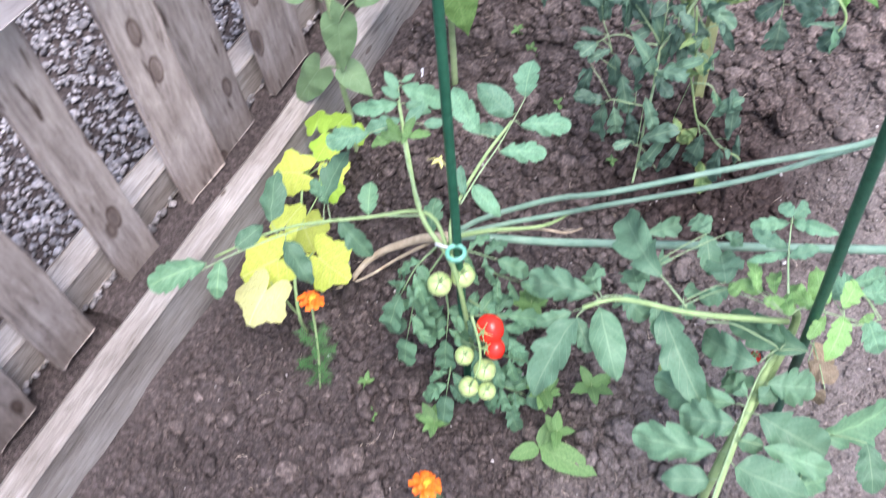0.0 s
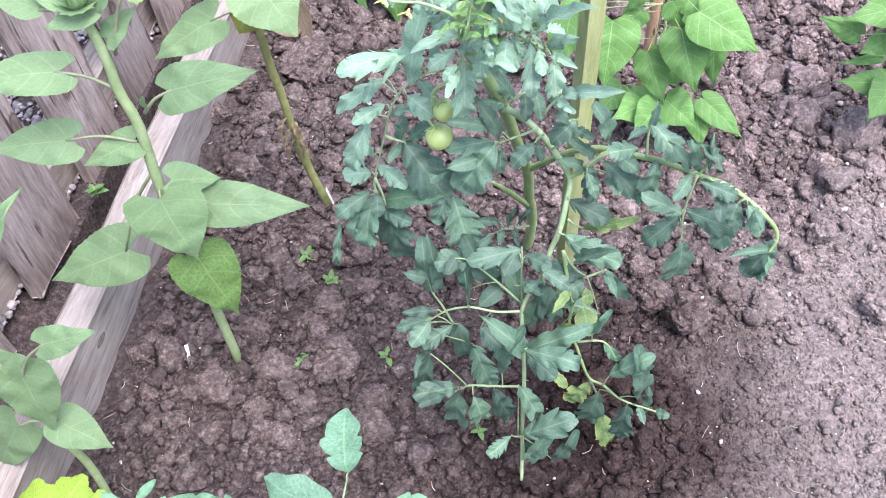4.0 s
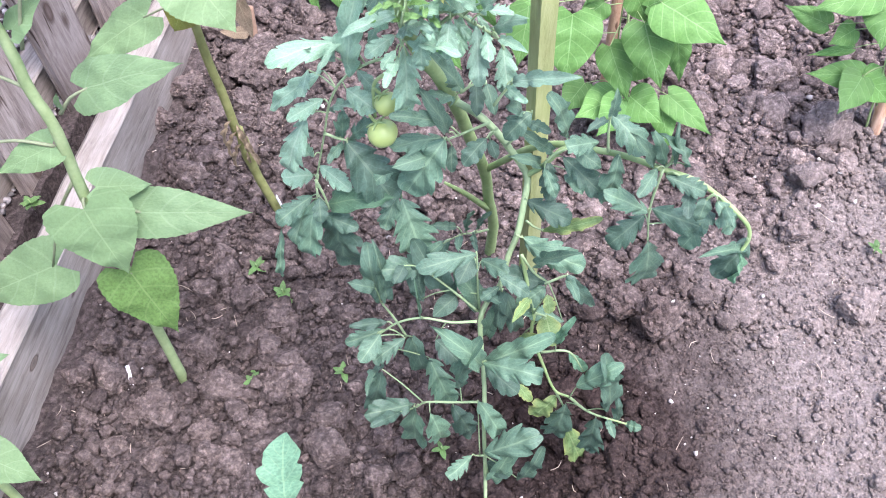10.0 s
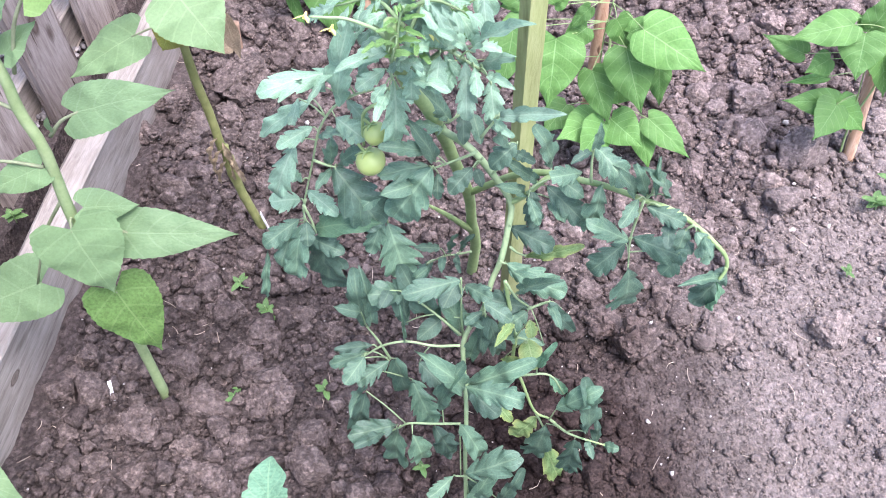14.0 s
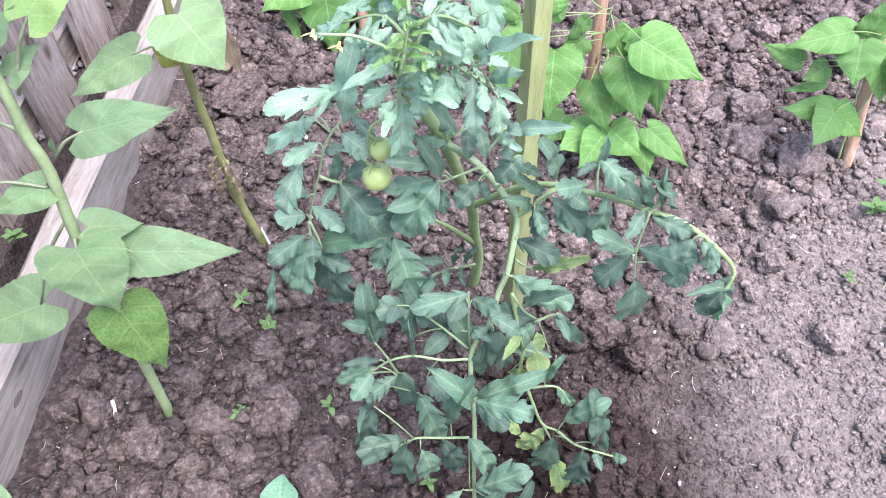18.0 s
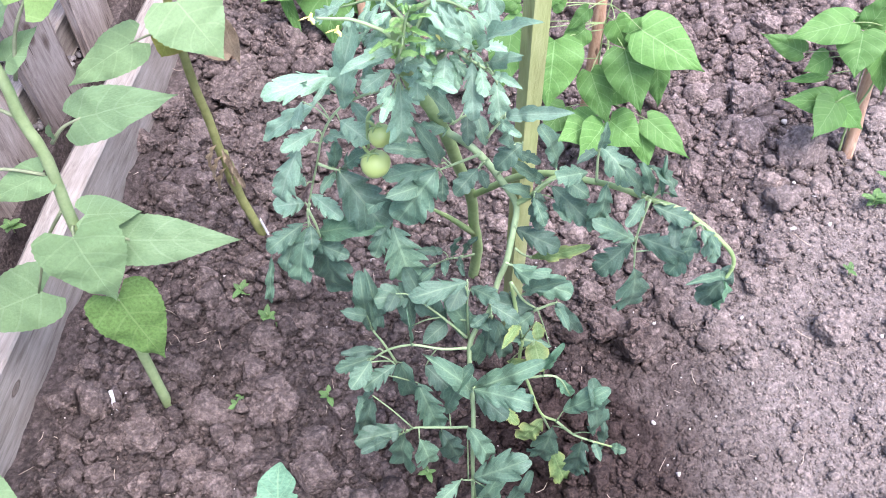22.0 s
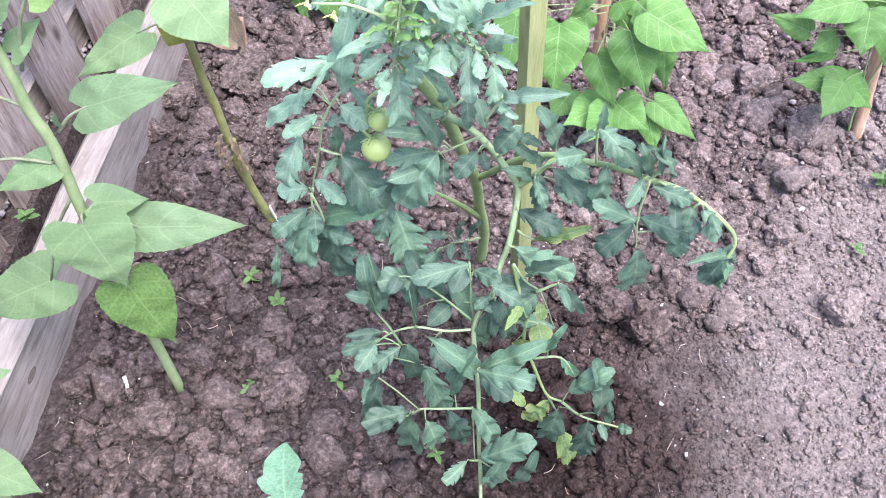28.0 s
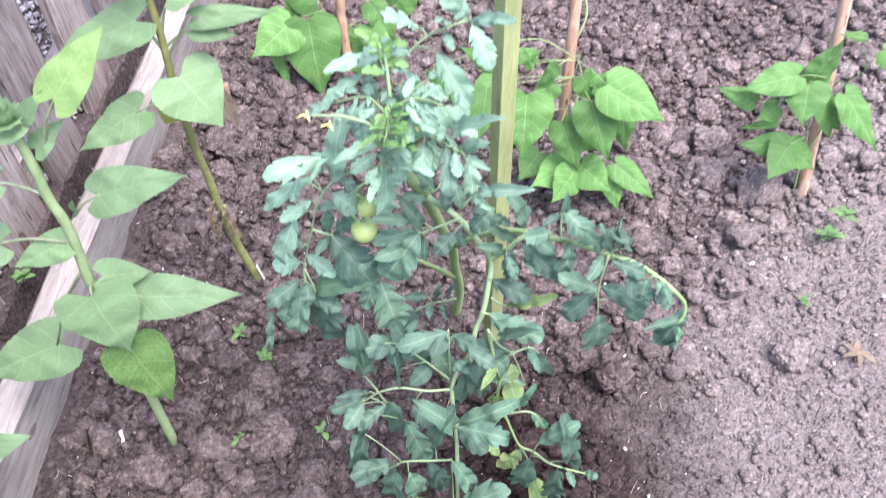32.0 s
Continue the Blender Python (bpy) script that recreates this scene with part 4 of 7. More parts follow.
    grown_leaf(p, [(0.222, 0.240, 0.682), (0.232, 0.240, 0.700), (0.241, 0.240, 0.713)], [((0.238, 0.226, 0.725), (0.276, 0.195, 0.760), 0.28), ((0.234, 0.233, 0.714), (0.243, 0.201, 0.730), 0.30)], TOMATO_SKYLIT)
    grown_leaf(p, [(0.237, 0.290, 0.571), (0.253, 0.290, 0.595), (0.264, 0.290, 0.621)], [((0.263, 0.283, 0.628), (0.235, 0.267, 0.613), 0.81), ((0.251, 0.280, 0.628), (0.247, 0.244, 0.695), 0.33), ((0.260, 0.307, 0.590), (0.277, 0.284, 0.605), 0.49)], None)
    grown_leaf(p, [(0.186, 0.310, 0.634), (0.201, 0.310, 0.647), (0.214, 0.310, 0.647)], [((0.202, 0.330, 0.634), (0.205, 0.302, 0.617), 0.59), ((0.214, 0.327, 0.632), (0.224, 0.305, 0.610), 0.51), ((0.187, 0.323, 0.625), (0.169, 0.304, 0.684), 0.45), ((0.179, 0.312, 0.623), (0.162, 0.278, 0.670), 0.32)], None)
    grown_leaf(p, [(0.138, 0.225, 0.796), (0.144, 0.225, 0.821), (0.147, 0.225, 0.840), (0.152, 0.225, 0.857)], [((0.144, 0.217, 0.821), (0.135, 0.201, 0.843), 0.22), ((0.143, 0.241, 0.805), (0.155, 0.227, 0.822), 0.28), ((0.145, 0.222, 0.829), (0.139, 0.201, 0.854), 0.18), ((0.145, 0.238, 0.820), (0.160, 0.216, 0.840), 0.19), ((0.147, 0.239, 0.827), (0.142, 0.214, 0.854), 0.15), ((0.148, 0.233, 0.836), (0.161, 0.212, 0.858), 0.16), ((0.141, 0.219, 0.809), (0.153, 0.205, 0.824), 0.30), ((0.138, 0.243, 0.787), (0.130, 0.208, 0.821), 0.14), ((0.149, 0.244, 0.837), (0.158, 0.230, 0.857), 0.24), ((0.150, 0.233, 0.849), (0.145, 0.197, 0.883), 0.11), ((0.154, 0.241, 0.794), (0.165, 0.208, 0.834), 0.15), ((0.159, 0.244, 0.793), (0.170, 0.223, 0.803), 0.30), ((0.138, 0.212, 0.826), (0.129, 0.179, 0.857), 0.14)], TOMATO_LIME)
    grown_leaf(p, [(0.156, 0.300, 0.840), (0.167, 0.300, 0.860), (0.194, 0.300, 0.886), (0.232, 0.300, 0.901)], [((0.181, 0.307, 0.888), (0.156, 0.284, 0.924), 0.42), ((0.231, 0.311, 0.893), (0.214, 0.296, 0.934), 0.52), ((0.234, 0.293, 0.904), (0.259, 0.256, 0.938), 0.30), ((0.199, 0.317, 0.847), (0.227, 0.281, 0.812), 0.54), ((0.236, 0.316, 0.882), (0.252, 0.281, 0.864), 0.62), ((0.206, 0.313, 0.878), (0.214, 0.295, 0.874), 0.54), ((0.215, 0.316, 0.884), (0.204, 0.292, 0.915), 0.30)], TOMATO_SKYLIT)
    grown_leaf(p, [(0.147, 0.290, 0.828), (0.134, 0.290, 0.859), (0.127, 0.290, 0.874)], [((0.126, 0.306, 0.857), (0.091, 0.274, 0.870), 0.36), ((0.119, 0.299, 0.838), (0.081, 0.269, 0.832), 0.34), ((0.123, 0.306, 0.831), (0.125, 0.288, 0.810), 0.69), ((0.128, 0.292, 0.802), (0.112, 0.267, 0.767), 0.50), ((0.166, 0.276, 0.832), (0.189, 0.240, 0.807), 0.60), ((0.144, 0.296, 0.783), (0.125, 0.271, 0.773), 0.59)], TOMATO_SKYLIT)
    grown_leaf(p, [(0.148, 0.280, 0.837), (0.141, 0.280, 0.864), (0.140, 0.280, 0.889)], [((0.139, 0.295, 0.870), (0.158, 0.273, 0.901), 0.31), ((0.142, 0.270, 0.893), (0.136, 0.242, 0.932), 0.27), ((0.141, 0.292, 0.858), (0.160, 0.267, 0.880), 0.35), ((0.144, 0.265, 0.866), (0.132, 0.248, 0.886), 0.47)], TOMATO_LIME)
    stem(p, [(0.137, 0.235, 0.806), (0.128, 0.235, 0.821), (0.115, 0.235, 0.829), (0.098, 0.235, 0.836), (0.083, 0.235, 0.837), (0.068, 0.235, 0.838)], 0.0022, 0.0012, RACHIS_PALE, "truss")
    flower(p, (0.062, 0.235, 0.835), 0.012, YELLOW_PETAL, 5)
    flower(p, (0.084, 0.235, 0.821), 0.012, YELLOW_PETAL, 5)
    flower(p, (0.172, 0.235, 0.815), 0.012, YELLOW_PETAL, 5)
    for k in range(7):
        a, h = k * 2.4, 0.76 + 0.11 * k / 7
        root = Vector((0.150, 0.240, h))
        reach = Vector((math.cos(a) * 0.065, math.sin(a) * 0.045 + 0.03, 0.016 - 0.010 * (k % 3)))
        compound_leaf(p, root, root + reach, 0.024, 4, 0.014, TOMATO_SKYLIT, 0.2, 0.4)
    # branch over the path side
    grown_leaf(p, [(0.279, 0.285, 0.542), (0.290, 0.285, 0.559), (0.306, 0.285, 0.570)], [((0.303, 0.299, 0.541), (0.345, 0.264, 0.521), 0.53), ((0.284, 0.289, 0.548), (0.290, 0.261, 0.511), 0.48), ((0.305, 0.298, 0.576), (0.298, 0.268, 0.650), 0.34), ((0.339, 0.278, 0.587), (0.309, 0.253, 0.609), 0.51), ((0.313, 0.304, 0.510), (0.321, 0.269, 0.526), 0.54), ((0.280, 0.274, 0.549), (0.293, 0.252, 0.528), 0.47), ((0.292, 0.301, 0.547), (0.267, 0.276, 0.595), 0.28), ((0.316, 0.285, 0.568), (0.341, 0.269, 0.559), 0.71), ((0.279, 0.297, 0.528), (0.260, 0.262, 0.583), 0.23)], None)
    grown_leaf(p, [(0.349, 0.270, 0.580), (0.346, 0.270, 0.614), (0.346, 0.270, 0.638)], [((0.348, 0.286, 0.624), (0.385, 0.254, 0.605), 0.60), ((0.343, 0.266, 0.634), (0.326, 0.249, 0.645), 0.46), ((0.346, 0.270, 0.635), (0.348, 0.252, 0.668), 0.35)], None)
    grown_leaf(p, [(0.362, 0.270, 0.576), (0.363, 0.270, 0.570)], [((0.360, 0.261, 0.583), (0.354, 0.245, 0.516), 0.38)], None)
    grown_leaf(p, [(0.411, 0.260, 0.561), (0.418, 0.260, 0.573), (0.417, 0.260, 0.594), (0.408, 0.260, 0.611), (0.400, 0.260, 0.608)], [((0.401, 0.251, 0.572), (0.385, 0.218, 0.574), 0.52), ((0.400, 0.262, 0.565), (0.384, 0.233, 0.629), 0.22), ((0.414, 0.264, 0.563), (0.400, 0.249, 0.616), 0.32), ((0.439, 0.270, 0.556), (0.420, 0.233, 0.637), 0.20), ((0.422, 0.256, 0.573), (0.410, 0.232, 0.637), 0.12)], None)
    grown_leaf(p, [(0.421, 0.250, 0.567), (0.433, 0.250, 0.557)], [((0.413, 0.252, 0.559), (0.450, 0.232, 0.557), 0.52), ((0.443, 0.252, 0.538), (0.437, 0.217, 0.541), 0.51)], None)
    grown_leaf(p, [(0.408, 0.250, 0.571), (0.404, 0.250, 0.525), (0.404, 0.250, 0.491), (0.410, 0.250, 0.440)], [((0.407, 0.244, 0.451), (0.419, 0.227, 0.377), 0.58), ((0.400, 0.247, 0.501), (0.367, 0.229, 0.547), 0.39), ((0.405, 0.270, 0.468), (0.367, 0.248, 0.442), 0.58), ((0.408, 0.259, 0.493), (0.466, 0.236, 0.485), 0.49), ((0.466, 0.246, 0.479), (0.448, 0.231, 0.453), 0.84)], None)
    grown_leaf(p, [(0.467, 0.235, 0.547), (0.460, 0.235, 0.537), (0.457, 0.235, 0.509)], [((0.460, 0.236, 0.541), (0.454, 0.221, 0.516), 0.66), ((0.471, 0.231, 0.539), (0.496, 0.215, 0.508), 0.64), ((0.466, 0.248, 0.508), (0.470, 0.225, 0.513), 0.71), ((0.480, 0.235, 0.531), (0.481, 0.202, 0.543), 0.33)], None)
    grown_leaf(p, [(0.515, 0.220, 0.486), (0.514, 0.220, 0.470)], [((0.522, 0.232, 0.470), (0.492, 0.204, 0.431), 0.60), ((0.519, 0.228, 0.452), (0.483, 0.194, 0.504), 0.21)], None)
    grown_leaf(p, [(0.516, 0.225, 0.452), (0.512, 0.225, 0.401)], [((0.506, 0.213, 0.416), (0.513, 0.179, 0.486), 0.25)], TOMATO_PALE)
    grown_leaf(p, [(0.262, 0.270, 0.458), (0.272, 0.270, 0.446), (0.283, 0.270, 0.439)], [((0.284, 0.283, 0.421), (0.331, 0.251, 0.474), 0.25)], TOMATO_YELLOW)
    grown_leaf(p, [(0.260, 0.270, 0.502), (0.262, 0.270, 0.498)], [((0.262, 0.287, 0.477), (0.303, 0.258, 0.480), 0.55)], None)
    grown_leaf(p, [(0.248, 0.235, 0.475), (0.255, 0.235, 0.470)], [((0.256, 0.240, 0.463), (0.323, 0.212, 0.438), 0.44), ((0.260, 0.242, 0.451), (0.281, 0.207, 0.473), 0.42)], None)
    grown_leaf(p, [(0.216, 0.420, 0.250), (0.194, 0.420, 0.242), (0.172, 0.420, 0.237), (0.145, 0.420, 0.215)], [((0.168, 0.419, 0.259), (0.142, 0.405, 0.280), 0.45), ((0.181, 0.411, 0.259), (0.181, 0.390, 0.320), 0.17), ((0.172, 0.416, 0.241), (0.169, 0.387, 0.255), 0.42), ((0.192, 0.406, 0.261), (0.194, 0.369, 0.284), 0.26), ((0.157, 0.438, 0.204), (0.120, 0.421, 0.172), 0.44), ((0.199, 0.433, 0.234), (0.205, 0.415, 0.287), 0.22)], None)
    # low leaves
    grown_leaf(p, [(0.201, 0.190, 0.378), (0.177, 0.190, 0.416), (0.159, 0.190, 0.442), (0.140, 0.190, 0.467)], [((0.175, 0.208, 0.390), (0.140, 0.175, 0.493), 0.31), ((0.136, 0.195, 0.463), (0.109, 0.170, 0.498), 0.62), ((0.132, 0.195, 0.398), (0.136, 0.181, 0.480), 0.35), ((0.131, 0.202, 0.459), (0.150, 0.188, 0.508), 0.31), ((0.119, 0.179, 0.492), (0.113, 0.158, 0.495), 0.71)], None)
    grown_leaf(p, [(0.111, 0.170, 0.351), (0.099, 0.170, 0.395), (0.087, 0.170, 0.428)], [((0.083, 0.179, 0.418), (0.081, 0.160, 0.513), 0.30), ((0.091, 0.177, 0.421), (0.100, 0.160, 0.506), 0.23), ((0.084, 0.166, 0.466), (0.067, 0.151, 0.493), 0.45)], None)
    grown_leaf(p, [(0.201, 0.160, 0.402), (0.170, 0.160, 0.400), (0.136, 0.160, 0.410), (0.107, 0.160, 0.401), (0.084, 0.160, 0.378), (0.061, 0.160, 0.349)], [((0.091, 0.159, 0.402), (0.062, 0.137, 0.430), 0.31), ((0.083, 0.176, 0.358), (0.043, 0.156, 0.361), 0.47), ((0.081, 0.156, 0.379), (0.064, 0.124, 0.378), 0.76), ((0.112, 0.156, 0.370), (0.075, 0.134, 0.357), 0.52), ((0.117, 0.180, 0.334), (0.130, 0.164, 0.223), 0.32), ((0.149, 0.159, 0.361), (0.176, 0.132, 0.358), 0.79), ((0.136, 0.174, 0.291), (0.162, 0.143, 0.219), 0.47), ((0.077, 0.159, 0.293), (0.063, 0.123, 0.335), 0.29), ((0.134, 0.151, 0.423), (0.139, 0.127, 0.500), 0.06)], None)
    grown_leaf(p, [(0.202, 0.120, 0.269), (0.168, 0.120, 0.268), (0.133, 0.120, 0.268), (0.119, 0.120, 0.254), (0.097, 0.120, 0.238)], [((0.082, 0.129, 0.340), (0.059, 0.107, 0.244), 0.28), ((0.120, 0.118, 0.262), (0.102, 0.104, 0.142), 0.36), ((0.117, 0.127, 0.250), (0.075, 0.094, 0.292), 0.44), ((0.138, 0.107, 0.264), (0.158, 0.094, 0.189), 0.41), ((0.166, 0.140, 0.216), (0.196, 0.125, 0.141), 0.39), ((0.178, 0.126, 0.299), (0.180, 0.097, 0.419), 0.22), ((0.099, 0.108, 0.263), (0.082, 0.077, 0.304), 0.31)], None)
    grown_leaf(p, [(0.209, 0.080, 0.191), (0.195, 0.080, 0.191)], [((0.210, 0.073, 0.215), (0.251, 0.058, 0.279), 0.47), ((0.201, 0.096, 0.321), (0.237, 0.078, 0.245), 0.36), ((0.192, 0.070, 0.214), (0.168, 0.039, 0.224), 0.52), ((0.214, 0.075, 0.122), (0.243, 0.061, 0.213), 0.30), ((0.254, 0.071, 0.134), (0.277, 0.053, 0.218), 0.26), ((0.210, 0.089, 0.150), (0.234, 0.065, 0.161), 0.58)], None)
    grown_leaf(p, [(0.200, 0.130, 0.352), (0.212, 0.130, 0.358)], [((0.209, 0.149, 0.321), (0.263, 0.118, 0.412), 0.29), ((0.209, 0.133, 0.346), (0.243, 0.100, 0.342), 0.57), ((0.208, 0.118, 0.375), (0.261, 0.082, 0.418), 0.39), ((0.207, 0.126, 0.353), (0.185, 0.092, 0.464), 0.23)], None)
    grown_leaf(p, [(0.229, 0.180, 0.460), (0.231, 0.180, 0.434)], [((0.228, 0.167, 0.485), (0.260, 0.154, 0.473), 0.59), ((0.229, 0.175, 0.449), (0.223, 0.159, 0.368), 0.22), ((0.233, 0.190, 0.427), (0.256, 0.170, 0.348), 0.30), ((0.228, 0.188, 0.435), (0.209, 0.174, 0.433), 0.60)], None)
    grown_leaf(p, [(0.254, 0.210, 0.469), (0.270, 0.210, 0.433), (0.289, 0.210, 0.411)], [((0.291, 0.226, 0.387), (0.244, 0.206, 0.430), 0.45), ((0.286, 0.215, 0.395), (0.255, 0.194, 0.384), 0.73), ((0.313, 0.220, 0.307), (0.266, 0.197, 0.373), 0.30), ((0.273, 0.213, 0.442), (0.283, 0.179, 0.512), 0.23)], None)
    grown_leaf(p, [(0.204, 0.200, 0.359), (0.202, 0.200, 0.412), (0.202, 0.200, 0.487)], [((0.203, 0.215, 0.347), (0.193, 0.189, 0.449), 0.29), ((0.201, 0.187, 0.502), (0.158, 0.154, 0.531), 0.40), ((0.197, 0.216, 0.460), (0.183, 0.185, 0.457), 0.78), ((0.176, 0.199, 0.399), (0.150, 0.178, 0.392), 0.70), ((0.207, 0.215, 0.451), (0.223, 0.186, 0.481), 0.47), ((0.205, 0.199, 0.414), (0.222, 0.172, 0.436), 0.44), ((0.213, 0.186, 0.325), (0.218, 0.170, 0.394), 0.32)], None)
    grown_leaf(p, [(0.282, 0.190, 0.438), (0.308, 0.190, 0.454), (0.323, 0.190, 0.440)], [((0.305, 0.176, 0.475), (0.341, 0.162, 0.419), 0.27), ((0.306, 0.180, 0.464), (0.315, 0.147, 0.481), 0.31)], None)
    grown_leaf(p, [(0.282, 0.170, 0.311), (0.318, 0.170, 0.312), (0.341, 0.170, 0.261)], [((0.321, 0.185, 0.286), (0.344, 0.167, 0.261), 0.47), ((0.299, 0.163, 0.342), (0.302, 0.139, 0.413), 0.18)], TOMATO_PALE)
    grown_leaf(p, [(0.325, 0.155, 0.214), (0.357, 0.155, 0.168), (0.412, 0.155, 0.132)], [((0.334, 0.157, 0.245), (0.363, 0.137, 0.314), 0.41), ((0.376, 0.146, 0.196), (0.376, 0.129, 0.313), 0.29), ((0.404, 0.175, 0.091), (0.401, 0.155, 0.175), 0.20), ((0.416, 0.172, 0.097), (0.429, 0.158, 0.113), 0.75), ((0.366, 0.153, 0.157), (0.361, 0.137, 0.062), 0.39), ((0.324, 0.169, 0.172), (0.309, 0.146, 0.079), 0.40), ((0.380, 0.144, 0.169), (0.385, 0.122, 0.177), 0.57)], None)
    grown_leaf(p, [(0.307, 0.170, 0.204), (0.323, 0.170, 0.150), (0.330, 0.170, 0.103)], [((0.330, 0.187, 0.066), (0.368, 0.157, -0.044), 0.36), ((0.310, 0.178, 0.173), (0.281, 0.162, 0.135), 0.64)], TOMATO_YELLOW)
    grown_leaf(p, [(0.272, 0.190, 0.374), (0.287, 0.190, 0.366)], [((0.287, 0.196, 0.359), (0.294, 0.160, 0.358), 0.86), ((0.266, 0.197, 0.396), (0.253, 0.166, 0.418), 0.36), ((0.255, 0.205, 0.159), (0.274, 0.184, 0.153), 0.65), ((0.286, 0.186, 0.420), (0.290, 0.170, 0.406), 0.84), ((0.257, 0.197, 0.306), (0.276, 0.168, 0.341), 0.34)], TOMATO_YELLOW)
    fruit(p, (0.102, 0.260, 0.624), 0.0170, LIME_FRUIT, (-0.4, 0.2, 1))
    fruit(p, (0.111, 0.260, 0.667), 0.0138, LIME_FRUIT, (-0.5, 0.3, 1))
    stem(p, [(0.123, 0.270, 0.702), (0.109, 0.270, 0.697), (0.099, 0.270, 0.686), (0.096, 0.270, 0.666), (0.095, 0.270, 0.639)], 0.0022, 0.0018, None, "truss")


def flower(plant, at, r, material, petals=6):
    """A small star-shaped tomato flower."""
    o = plant.location
    V, Fc = [], []
    for k in range(petals):
        a = 6.283 * k / petals
        c, s = math.cos(a), math.sin(a)
        n = len(V)
        for q, w, z in ((0.1, 0.10, 0.3), (0.5, 0.2, 0.1), (1.0, 0.02, -0.2)):
            V += [((c * q - s * w) * r, (s * q + c * w) * r, z * r), ((c * q + s * w) * r, (s * q - c * w) * r, z * r)]
        Fc += [(n, n + 1, n + 3, n + 2), (n + 2, n + 3, n + 5, n + 4)]
    v, f = tube_data([(0, 0, 0), (0, 0, 0.3 * r), (0, 0, 0.6 * r)], 0.2 * r, 0.08 * r, 6, 2)
    V, Fc = join_data([(V, Fc), (v, f)])
    m = Matrix.Translation(Vector(at) - o) @ pose(0, 0, 0, -40, 20, 0)
    put("flower", mesh_of("flower", V, Fc, None, False), material, plant, m)


build_main_tomato()

# ---- tomato by the tall green stake ----
fruit_tomato = thing("tomato_plant", (0.03, -0.45, 0.0), "tomato plant with red and green fruit beside a green stake", "tomato plant", "tomato plants")


